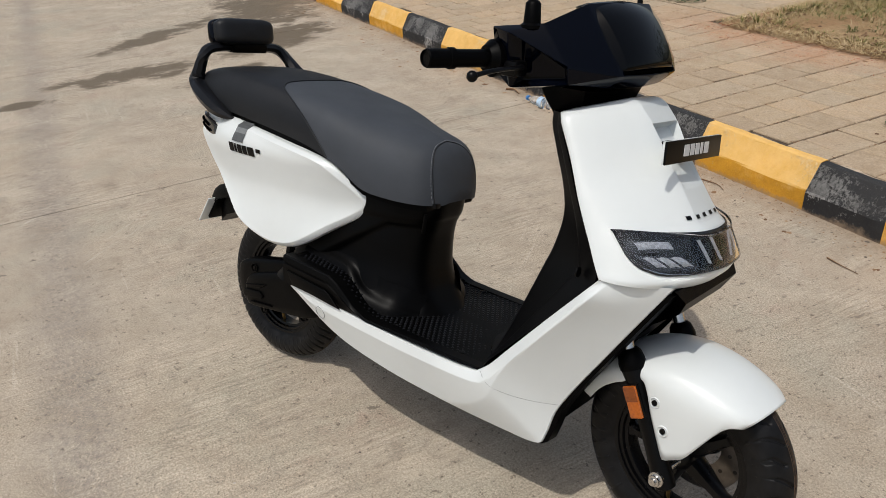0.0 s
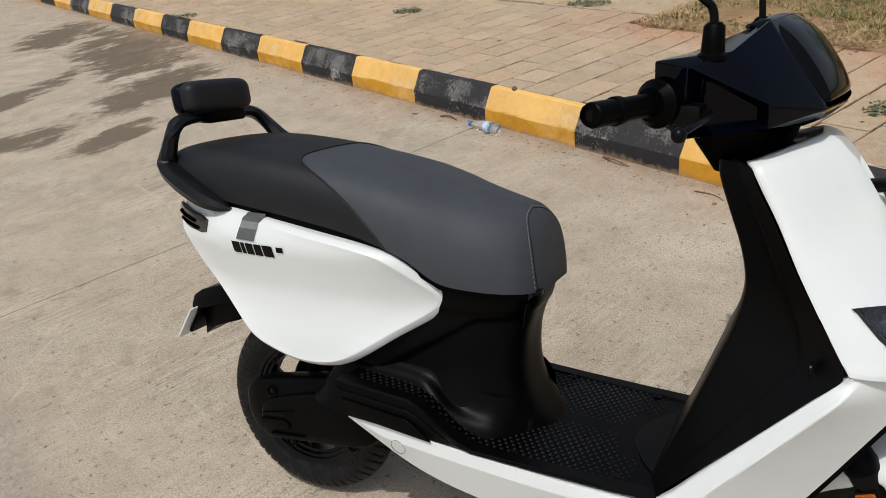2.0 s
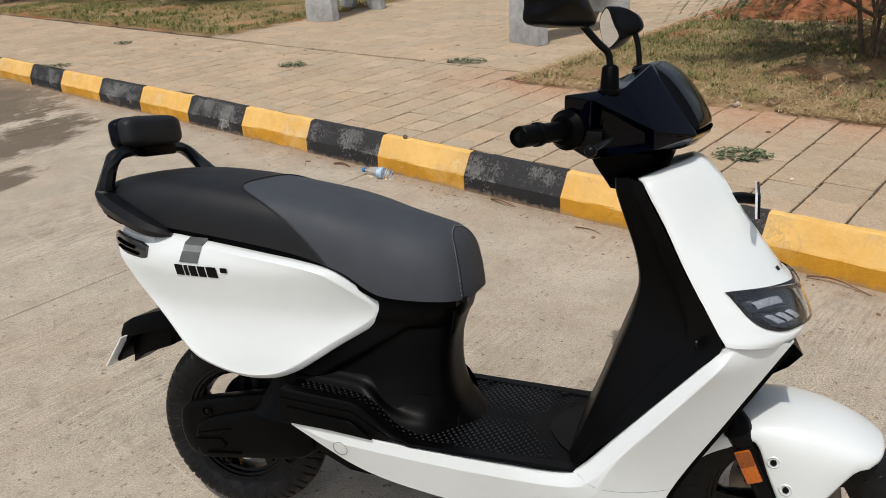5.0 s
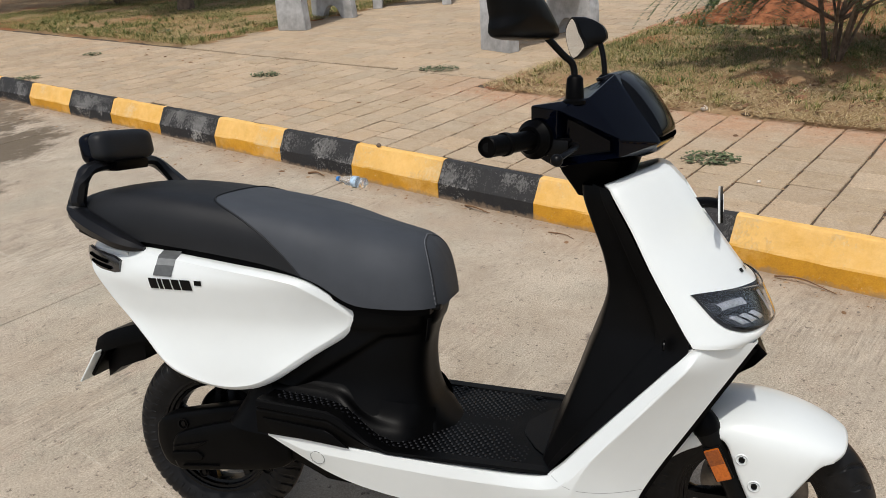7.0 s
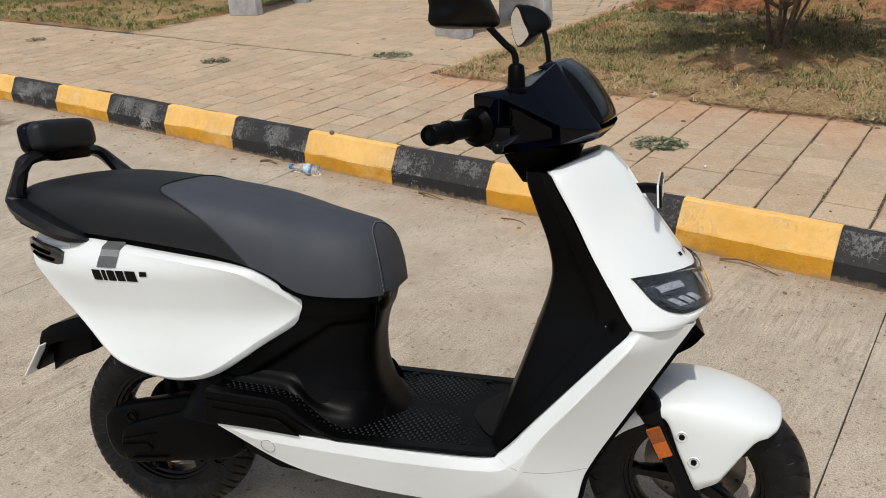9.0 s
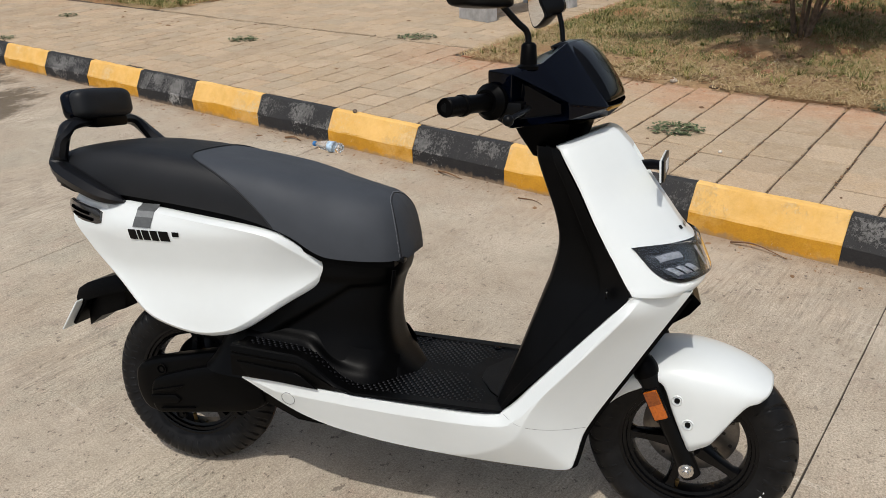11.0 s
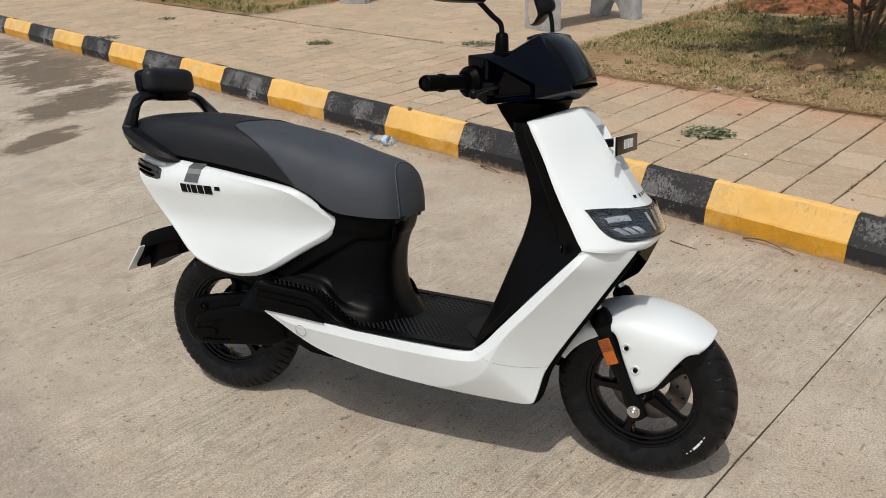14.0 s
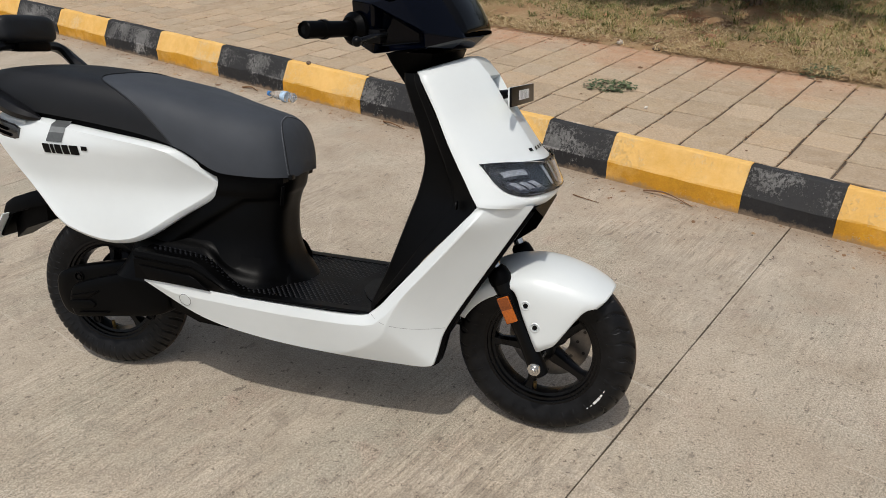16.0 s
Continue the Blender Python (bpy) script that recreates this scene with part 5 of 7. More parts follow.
lamp = body("head_lamp", lamp_patch(0.0035), LAMP_HOUSING, "wide head lamp with a dark housing")
thicken(lamp, 0.003)
for sgn in (-1, 1):
    # upper light guide: a pale strip in a dark frame; lower one: four slanting reflectors
    for k0, k1, q0, q1, cut, count, lift in ((0.750, 0.785, 0.42, 0.705, 0.04, 1, 0.0030), (0.822, 0.866, 0.39, 0.66, 0.10, 3, 0.0042)):
        def frame_at(u, v, sgn=sgn):
            return apron_point(lerp(k0 - 0.012, k1 + 0.012, u), sgn * (lerp(q0 - 0.02, q1 + 0.02, v) - cut * u), 0.0042)
        guide = body("light_guide", surface(5, 12, frame_at)[0], LAMP_GUIDE, "grey light guide", lamp)
        for i in range(count):
            a, b = lerp(q0, q1, (i + 0.05) / count), lerp(q0, q1, (i + 0.85) / count)

            def f(u, v, sgn=sgn):
                p = apron_point(lerp(k0, k1, u), sgn * (lerp(a, b, v) - cut * u + 0.03 * (u - 0.5)), 0.0050)
                return p + Vector((lift * math.sin(math.pi * u) * (0.3 + 0.7 * v), 0, 0.002 * math.sin(math.pi * v)))
            body("reflector_cell", surface(7, 6, f)[0], LAMP_CELL, "bright reflector cell", guide)
    # projector: a dark well with chromed fins
    def well(u, v, sgn=sgn):
        return apron_point(lerp(0.730, 0.878, u), sgn * lerp(0.02, 0.275, v), 0.0046)
    projector = body("projector", surface(8, 10, well)[0], GLOSS, "dark projector well", lamp)
    for i in range(2):
        def fin(u, v, sgn=sgn):
            q = lerp(0.09, 0.20, i) + 0.05 * (0.5 - u)
            p = apron_point(lerp(0.748, 0.862, u), sgn * (q + lerp(-0.014, 0.014, v)), 0.0054)
            return p + Vector((0.0036 * math.sin(math.pi * v), 0, 0))
        body("projector_fin", surface(8, 5, fin)[0], LAMP_CELL, "chromed projector fin", projector)
# dark strip over the lamp: its black border, and the brow's shadow line painted in
def brow_shade_point(u, v):
    q = lerp(-0.757, 0.757, v)
    a, _ = lamp_edge(q)
    return apron_point(lerp(a - 0.010, a + 0.004, u), q, 0.0012 + 0.0030 * u)


body("brow_gap", surface(4, 61, brow_shade_point)[0], LAMP_HOUSING, "", lamp)
lens = body("lens", lamp_patch(0.0128, 0.005), LENS, "clear plastic lens", lamp)
lens.visible_shadow = False
thicken(lens, 0.002)

# black chin under the lamp
body("chin", rings([[Vector((x, y * w, z + dz * abs(y))) for y in (-1, -0.7, -0.35, 0, 0.35, 0.7, 1)] + [Vector((x - 0.05, y * w * 0.8, z - 0.004)) for y in (0.8, 0, -0.8)] for x, w, z, dz in ((1.245, 0.158, 0.622, 0.0), (1.262, 0.140, 0.600, 0.0), (1.244, 0.114, 0.566, 0.0), (1.188, 0.092, 0.520, 0.0), (1.13, 0.085, 0.44, 0.0))]), BLACK, "black plastic chin")


# inner leg shield
SHIELD = [  # height, edge x, edge half width, rear x, rear half width
    (0.315, 0.858, 0.200, 0.838, 0.150), (0.36, 0.884, 0.205, 0.855, 0.140), (0.42, 0.938, 0.211, 0.878, 0.132), (0.50, 1.010, 0.222, 0.905, 0.126), (0.58, 1.080, 0.230, 0.932, 0.122), (0.628, 1.118, 0.233, 0.948, 0.120), (0.70, 1.076, 0.214, 0.962, 0.118), (0.76, 1.040, 0.203, 0.952, 0.118), (0.83, 1.002, 0.188, 0.926, 0.118), (0.88, 0.972, 0.174, 0.908, 0.116), (0.905, 0.962, 0.160, 0.905, 0.110)]


def shield_point(z, q):
    xe, we, xr, wr = curve_at(SHIELD, z)
    a = abs(q)
    x, y = curve_at([(0.0, 0.0, 0.0), (0.45, 0.0, 0.72), (0.56, 0.04, 0.93), (0.63, 0.14, 1.02), (0.82, 0.74, 1.56), (0.845, 0.79, 1.62), (0.856, 0.775, 1.645), (0.872, 0.66, 1.66), (0.884, 0.665, 1.69), (0.965, 0.955, 1.965), (1.0, 1.0, 2.0)], a)
    yy = wr * min(y, 1.0) + (we - wr) * max(0.0, y - 1.0)
    return Vector((lerp(xr, xe, x), math.copysign(yy, q), z))


bm, rows = surface(70, 161, lambda u, v: shield_point(lerp(0.315, 0.905, u), 2 * v - 1))
shield = body("leg_shield", bm, SHIELD_BLACK, "matt black inner leg shield", angle=60)
for sgn in (-1, 1):
    body("shield_screw", lathe([(0.0, 0.0), (0.010, 0.0), (0.010, -0.003), (0.006, -0.004), (0.0, -0.002)], 16, "x", (1.076, sgn * 0.222, 0.627)), SATIN, "", shield)
body("apron_cap", rings([[Vector((x, y * w, z)) for y, z in ((-1, zb), (-0.9, zt), (0.9, zt), (1, zb))] for x, w, zt, zb in ((0.925, 0.10, 0.905, 0.87), (0.950, 0.13, 0.900, 0.87), (0.990, 0.10, 0.914, 0.88), (1.025, 0.06, 0.928, 0.89))]), SATIN, "black cap over the apron's top")

# show plate with plain bars on its arm
plate_root = tagged(empty("badge_plate"), "")
plate_root.parent = scooter
PM = pose(1.174, -0.008, 0.864, 0, -4, -4)
body("board", box(0, 0, 0, 0.005, 0.240, 0.044, 0.002, PM), SATIN, "black show plate", plate_root)
body("board_back", box(-0.0045, 0, 0, 0.004, 0.240, 0.044, 0.001, PM), WHITE, "white back of the plate", plate_root)
body("plate_arm", tube(smooth_path([(1.105, 0.0, 0.856), (1.140, 0.0, 0.864), (1.170, 0.0, 0.862)], 10), [0.034, 0.034, 0.034, 0.033, 0.032, 0.031, 0.031, 0.030, 0.030, 0.029], 10, flat=0.34), BLACK, "black plate bracket", plate_root)


# steering: stem cover, cowl, bar ends, mirrors
COWL = {  # corners of one half: forward, half width, height; no half width for those in the middle
    "rear_top": (0.856, 0.233, 1.074), "shoulder": (0.909, 0.248, 1.068), "crest": (0.953, 0.198, 1.086), "brow": (0.978, 0.106, 1.122), "visor_foot": (1.056, 0.095, 1.012), "flank_foot": (1.007, 0.186, 1.012),
    "flank_low": (1.007, 0.180, 0.978), "lip": (1.066, 0.097, 0.996), "lip_low": (1.036, 0.088, 0.969), "hollow_low": (0.900, 0.222, 0.962), "rear_low": (0.848, 0.205, 0.984),
    "in_shoulder": (0.915, 0.200, 1.050), "in_flank": (0.986, 0.165, 1.006), "in_flank_low": (0.986, 0.161, 0.986), "in_low": (0.908, 0.192, 0.976),
    "top_mid": (0.835, 0, 1.066), "brow_mid": (0.985, 0, 1.127), "visor_mid": (1.067, 0, 1.012), "lip_mid": (1.079, 0, 0.995), "lip_low_mid": (1.049, 0, 0.967), "under_mid": (0.950, 0, 0.955), "rear_mid": (0.825, 0, 0.985)}
COWL_FACES = ["rear_top shoulder crest", "top_mid rear_top crest", "top_mid crest brow", "top_mid brow brow_mid", "crest brow visor_foot flank_foot", "shoulder crest flank_foot", "brow visor_foot visor_mid brow_mid",
              "visor_foot visor_mid lip_mid lip", "lip lip_mid lip_low_mid lip_low", "flank_foot visor_foot lip", "flank_foot lip flank_low", "flank_low lip lip_low", "flank_low lip_low lip_low_mid under_mid", "flank_low hollow_low under_mid",
              "hollow_low rear_low rear_mid under_mid", "rear_low rear_top top_mid rear_mid", "rear_top shoulder hollow_low rear_low", "shoulder flank_foot in_flank in_shoulder", "flank_foot flank_low in_flank_low in_flank",
              "flank_low hollow_low in_low in_flank_low", "hollow_low shoulder in_shoulder in_low", "in_shoulder in_flank in_flank_low in_low"]
bm = bmesh.new()
corner = {}
for key, (x, y, z) in COWL.items():
    corner[key, -1] = bm.verts.new((x, -y, z))
    corner[key, 1] = bm.verts.new((x, y, z)) if y else corner[key, -1]
for names in COWL_FACES:
    for sgn in (-1, 1):
        bm.faces.new([corner[key, sgn] for key in names.split()][::sgn])
bmesh.ops.recalc_face_normals(bm, faces=bm.faces[:])
bmesh.ops.bevel(bm, geom=bm.edges[:], offset=0.0034, segments=2, affect="EDGES", profile=0.6, clamp_overlap=True)
cowl = steered("handlebar_cowl", bm, GLOSS, "glossy black handlebar cowl with sharp facets", angle=24)


# the visor: a bowed dark pane with chamfered edges, proud of the cowl's front slope
def visor_point(u, v):
    a = abs(v)
    w = curve_at([(0.0, 0.090), (0.18, 0.100), (0.5, 0.099), (1.0, 0.092)], u)[0]
    x, z = curve_at([(0.0, 0.964, 1.126), (0.08, 0.981, 1.126), (0.3, 1.016, 1.104), (0.65, 1.054, 1.058), (0.93, 1.076, 1.018), (1.0, 1.076, 1.006)], u)
    edge = max(0.0, (a - 0.86) / 0.14)
    back = 0.013 * a * a + 0.011 * edge
    return Vector((x - back, v * w, z - 0.006 * a * a - 0.006 * edge))


# near-black tube that paints in the shade of the slot below the visor
slot = [(1.066, -0.084, 1.001), (1.0735, -0.045, 1.002), (1.0775, 0.0, 1.002), (1.0735, 0.045, 1.002), (1.066, 0.084, 1.001)]
steered("visor_slot", tube([p - Vector((0.003, 0, 0)) for p in smooth_path(slot, 20)], 0.0052, 8, flat=0.8), JOINT_BLACK, "", cowl)
v = steered("visor", surface(24, 43, lambda u, w: visor_point(u, 2 * w - 1))[0], VISOR, "dark glossy visor pane", cowl, angle=24)
thicken(v, 0.006, -1.0)
steered("stem_cover", rings([[Vector((x0, -w * 0.9, z)), Vector((x0 + 0.012, -w, z)), Vector((x1 - 0.02, -w, z)), Vector((x1, -w * 0.7, z)), Vector((x1, w * 0.7, z)), Vector((x1 - 0.02, w, z)), Vector((x0 + 0.012, w, z)), Vector((x0, w * 0.9, z))] for z, x0, x1, w in ((0.884, 0.905, 0.985, 0.078), (0.90, 0.895, 0.990, 0.082), (0.93, 0.875, 1.000, 0.090), (0.958, 0.862, 1.010, 0.098))]), BLACK, "black stem cover")
for sgn in (-1, 1):
    back = -0.035 if sgn > 0 else 0.0
    path = [Vector((lerp(0.864, 0.824, i / 9) + back, sgn * lerp(0.232, 0.372, i / 9), lerp(1.014, 1.016, i / 9))) for i in range(10)]
    d = (path[-1] - path[0]).normalized()
    grip = steered("grip", tube([path[0] + d * (0.147 * f) for f in (0, 0.09, 0.10, 0.60, 0.61, 0.68, 0.69, 0.985, 1.0)], [0.0225, 0.0225, 0.0172, 0.0172, 0.0205, 0.0205, 0.0180, 0.0180, 0.0160], 22), BLACK, "ribbed black rubber grip")
    steered("bar_end", lathe([(0.0, -0.004), (0.008, -0.004), (0.008, 0.002), (0.0150, 0.002), (0.0165, -0.004)], 22, "y", path[-1] + d * -0.002) if sgn < 0 else lathe([(0.0, 0.004), (0.0150, 0.002), (0.0165, -0.004)], 22, "y", path[-1]), SATIN, "", grip)
    steered("switch_housing", tube([path[0] - d * 0.012, path[0] - d * 0.004, path[0] + d * 0.006, path[0] + d * 0.010, path[0] + d * 0.020], [0.033, 0.036, 0.036, 0.032, 0.025], 24), BLACK, "black switch housing", grip)
    back = -0.080 if sgn > 0 else 0.0
    lever = smooth_path([Vector((0.905 + back, sgn * 0.205, 1.002)), Vector((0.940 + back, sgn * 0.240, 1.006)), Vector((0.953 + back, sgn * 0.30, 1.008)), Vector((0.950 + back, sgn * 0.345, 1.004)), Vector((0.943 + back, sgn * 0.370, 0.998))], 14)
    lv = steered("brake_lever", tube(lever, [0.0075] * 4 + [0.0062] * 10, 10, flat=0.7), SATIN, "black brake lever")
    bm = bmesh.new()
    bmesh.ops.create_uvsphere(bm, u_segments=14, v_segments=8, radius=0.0105)
    bm.transform(Matrix.Translation(lever[-1]))
    steered("lever_ball", bm, SATIN, "", lv)
    steered("lever_perch", box(0.905 + back, sgn * 0.222, 1.000, 0.045, 0.035, 0.03, 0.006), SATIN, "", lv)

for sgn in (-1, 1):
    mirror = tagged(empty("rear_mirror"), "")
    mirror.parent = scooter
    base = Vector((0.928 if sgn < 0 else 0.893, sgn * 0.203, 1.068))
    steered("boot", lathe([(0.0, 0.0), (0.0215, 0.0), (0.0215, 0.006), (0.0165, 0.010), (0.0145, 0.045), (0.010, 0.050), (0.0, 0.052)], 20, "z", base + Vector((0, 0, -0.008 if sgn > 0 else 0.007))), BLACK, "ribbed rubber boot", mirror)
    stalk = smooth_path([base + Vector((0, 0, 0.04)), base + Vector((-0.004, 0, 0.075)), base + Vector((-0.018, sgn * 0.018, 0.094)), base + Vector((-0.046, sgn * 0.050, 0.132))] if sgn < 0 else [base + Vector((0, 0, 0.035)), base + Vector((-0.002, 0.001, 0.06)), base + Vector((-0.006, 0.003, 0.085)), base + Vector((-0.012, 0.004, 0.106)), base + Vector((-0.020, 0.008, 0.124))], 16)
    steered("stalk", tube(stalk, 0.0062, 12), SATIN, "black mirror stalk", mirror)
    # the housing's outline and that of its glass side
    if sgn < 0:
        outer = [(-0.069, -0.033), (-0.078, 0.0), (-0.084, 0.032), (-0.080, 0.056), (-0.055, 0.066), (-0.015, 0.060), (0.008, 0.042), (0.032, 0.022), (0.064, -0.016), (0.070, -0.028), (0.056, -0.0365)]
        inner = outer
    else:
        outer = [(0.048, -0.034), (0.086, 0.026), (0.060, 0.060), (0.017, 0.060), (-0.048, 0.040), (-0.068, 0.010), (-0.016, -0.010)]
        inner = [(0.047, -0.034), (0.085, 0.026), (0.060, 0.060), (0.040, 0.056), (0.014, 0.024), (-0.008, 0.003), (-0.010, -0.012)]
    loop, face = (smooth_path([(a, 0, b) for a, b in corners], 56, closed=True) for corners in (outer, inner))
    mid = sum(loop, Vector()) / len(loop)
    MM = Matrix.Translation(base + (Vector((-0.056, -0.112, 0.156)) if sgn < 0 else Vector((-0.050, 0.018, 0.110)))) @ pose(0, 0, 0, 0, 0, 90 + (43 if sgn > 0 else -24))
    shell = rings([[MM @ (mid + (g.lerp(p, blend) - mid) * f + Vector((0, d, 0))) for p, g in zip(loop, face)] for f, d, blend in ((0.98, 0.008, 0.0), (1.0, 0.004, 0.0), (1.0, -0.004, 0.5), (0.96, -0.014, 1.0), (0.86, -0.024, 1.0), (0.6, -0.032, 1.0), (0.2, -0.035, 1.0))])
    steered("mirror_shell", shell, SATIN, "black mirror housing", mirror)
    bm = bmesh.new()
    heart = sum(face, Vector()) / len(face)
    bm.faces.new([bm.verts.new(MM @ (heart + (g - heart) * 0.90 + Vector((0, 0.0086, 0)))) for g in face])
    steered("mirror_glass", bm, MIRROR, "rear-view mirror glass", mirror)


# wheels
def tyre_profile(R, w, rim):
    h = R - rim
    return [(rim - 0.004, -w * 0.34), (rim + h * 0.15, -w * 0.42), (rim + h * 0.45, -w * 0.5), (rim + h * 0.67, -w * 0.475), (rim + h * 0.83, -w * 0.37), (rim + h * 0.95, -w * 0.2), (R, 0.0), (rim + h * 0.95, w * 0.2), (rim + h * 0.83, w * 0.37), (rim + h * 0.67, w * 0.475), (rim + h * 0.45, w * 0.5), (rim + h * 0.15, w * 0.42), (rim - 0.004, w * 0.34)]


def wheel(name, cx, w, put, label, spokes=5, phase=0.0, cuts=34):
    rim = 0.152
    root = tagged(empty(name), label)
    root.parent = scooter
    c = Vector((cx, 0, R_TYRE))
    prof = smooth_path([(r, h, 0) for r, h in tyre_profile(R_TYRE, w, rim)], 91)
    # tread: curved grooves cut into the crown, in turn long and short
    lines = []
    for sgn in (-1, 1):
        for k in range(cuts):
            a0 = 2 * math.pi * (k + (0.5 if sgn > 0 else 0)) / cuts
            keys = [(0.0, 0.005), (0.035, 0.013), (0.080, 0.025), (0.115, 0.036), (0.125, 0.046)] if k % 2 else [(0.03, 0.019), (0.075, 0.029), (0.118, 0.037), (0.110, 0.043), (0.080, 0.042)]
            if cuts > 40:
                keys = [(0.0, 0.006), (0.03, 0.018), (0.055, 0.030), (0.065, 0.046)] if k % 2 else [(0.02, 0.022), (0.05, 0.034), (0.06, 0.046)]
            lines.append([(a0 + p.x, sgn * p.y * w / 0.092) for p in smooth_path([(a, h, 0) for a, h in keys], 24)])
    cells = np.array([q for ln in lines for q in ln])
    around = 800
    sections = []
    for k in range(around):
        a = 2 * math.pi * k / around
        da = (cells[:, 0] - a + math.pi) % (2 * math.pi) - math.pi
        close = np.abs(da) < 0.05
        near_a, near_h = da[close] * R_TYRE, cells[close, 1]
        ring = []
        for p in prof:
            r = p.x
            if r > rim + 0.022 and len(near_a):
                gap = float(np.min(np.hypot(near_a, near_h - p.y)))
                r -= 0.0045 * min(1.0, max(0.0, (0.0040 - gap) / 0.0012))
            ring.append(c + Vector((r * math.cos(a), p.y, r * math.sin(a))))
        sections.append(ring)
    sections.append(sections[0])
    bm = rings(sections, caps=False, closed=False)
    bmesh.ops.remove_doubles(bm, verts=bm.verts[:], dist=1e-6)
    tyre = put("tyre", bm, RUBBER, "black treaded rubber tyre", root)
    rim_root = put("rim", lathe([(rim + 0.004, -w * 0.37), (rim - 0.002, -w * 0.375), (rim - 0.006, -w * 0.36), (rim - 0.007, -w * 0.31), (rim - 0.014, -w * 0.30), (rim - 0.016, -w * 0.22), (rim - 0.023, -w * 0.20), (rim - 0.024, -w * 0.1), (rim - 0.024, w * 0.1), (rim - 0.023, w * 0.20), (rim - 0.016, w * 0.22), (rim - 0.014, w * 0.30), (rim - 0.007, w * 0.31), (rim - 0.006, w * 0.36), (rim + 0.004, w * 0.37)], 72, "y", c), ALLOY, "black alloy rim", root)
    for h in (-0.0045, 0.0, 0.0045):
        put("crown_line", lathe([(R_TYRE - 0.0006, h - 0.0005), (R_TYRE + 0.0005, h), (R_TYRE - 0.0006, h + 0.0005)], 160, "y", c), TYRE_LINE, "thin brown crown line", tyre)
    for k in range(spokes):
        a = phase + 2 * math.pi * k / spokes
        rot = Matrix.Translation(c) @ Matrix.Rotation(-a, 4, "Y")
        sec = []
        for r, hw, d in ((0.020, 0.020, 0.026), (0.045, 0.019, 0.024), (0.085, 0.013, 0.018), (0.115, 0.012, 0.015), (0.128, 0.018, 0.016), (0.134, 0.026, 0.018)):
            sec.append([rot @ Vector((r, y, z)) for y, z in ((-d, -hw * 0.6), (-d, hw * 0.6), (-d * 0.4, hw), (d * 0.4, hw), (d, hw * 0.6), (d, -hw * 0.6), (d * 0.4, -hw), (-d * 0.4, -hw))])
        put("spoke", rings(sec), ALLOY, "", rim_root, angle=30)
    put("hub", lathe([(0.0, -0.048), (0.016, -0.048), (0.030, -0.034), (0.034, -0.02), (0.034, 0.02), (0.030, 0.034), (0.016, 0.048), (0.0, 0.048)], 32, "y", c), ALLOY, "", rim_root)
    v = rim - 0.02
    put("valve", tube([c + Vector((v * math.cos(-1.7), -0.004, v * math.sin(-1.7))), c + Vector(((v - 0.026) * math.cos(-1.7), -0.014, (v - 0.026) * math.sin(-1.7)))], 0.0050, 8), BRASS, "brass valve stem", rim_root)
    return root


front = wheel("front_wheel", AXLE, 0.092, steered, "front wheel with five-spoke black alloy rim", phase=-0.56)
rear = wheel("rear_wheel", REAR, 0.092, body, "rear wheel with black alloy rim", phase=0.3, cuts=56)
steered("brake_disc", lathe([(0.055, 0.054), (0.110, 0.054), (0.110, 0.058), (0.055, 0.058)], 60, "y", (AXLE, 0, R_TYRE), closed=True), DISC, "drilled steel brake disc", front)
for k in range(20):
    a = 2 * math.pi * k / 20
    r = 0.097 if k % 2 else 0.075
    steered("disc_hole", lathe([(0.0, 0.0535), (0.0045, 0.0535), (0.0045, 0.0585), (0.0, 0.0585)], 10, "y", (AXLE + r * math.cos(a), 0, R_TYRE + r * math.sin(a))), JOINT, "", front)
steered("brake_caliper", box(1.20, 0.075, 0.30, 0.075, 0.04, 0.06, 0.012), SATIN, "black brake caliper")
# worn white maker's marks on the tyre wall, as bars
for a, ln, wd in ((-0.70, 0.006, 0.0022), (-0.62, 0.013, 0.0055), (-0.55, 0.012, 0.0055), (-0.485, 0.008, 0.0045), (-0.41, 0.006, 0.0022), (-0.77, 0.005, 0.002)):
    c = Vector((AXLE, -0.0462, R_TYRE))
    rad, t = Vector((math.cos(a), 0, math.sin(a))), Vector((-math.sin(a), 0, math.cos(a)))
    bm = bmesh.new()
    bm.faces.new([bm.verts.new(c + rad * (0.186 + i * wd * 0.5) + t * (j * ln * 0.5) + Vector((0, -0.0004, 0))) for i, j in ((-1, -1), (1, -1), (1, 1), (-1, 1))])
    steered("tyre_mark", bm, LETTER_WHITE, "", front)

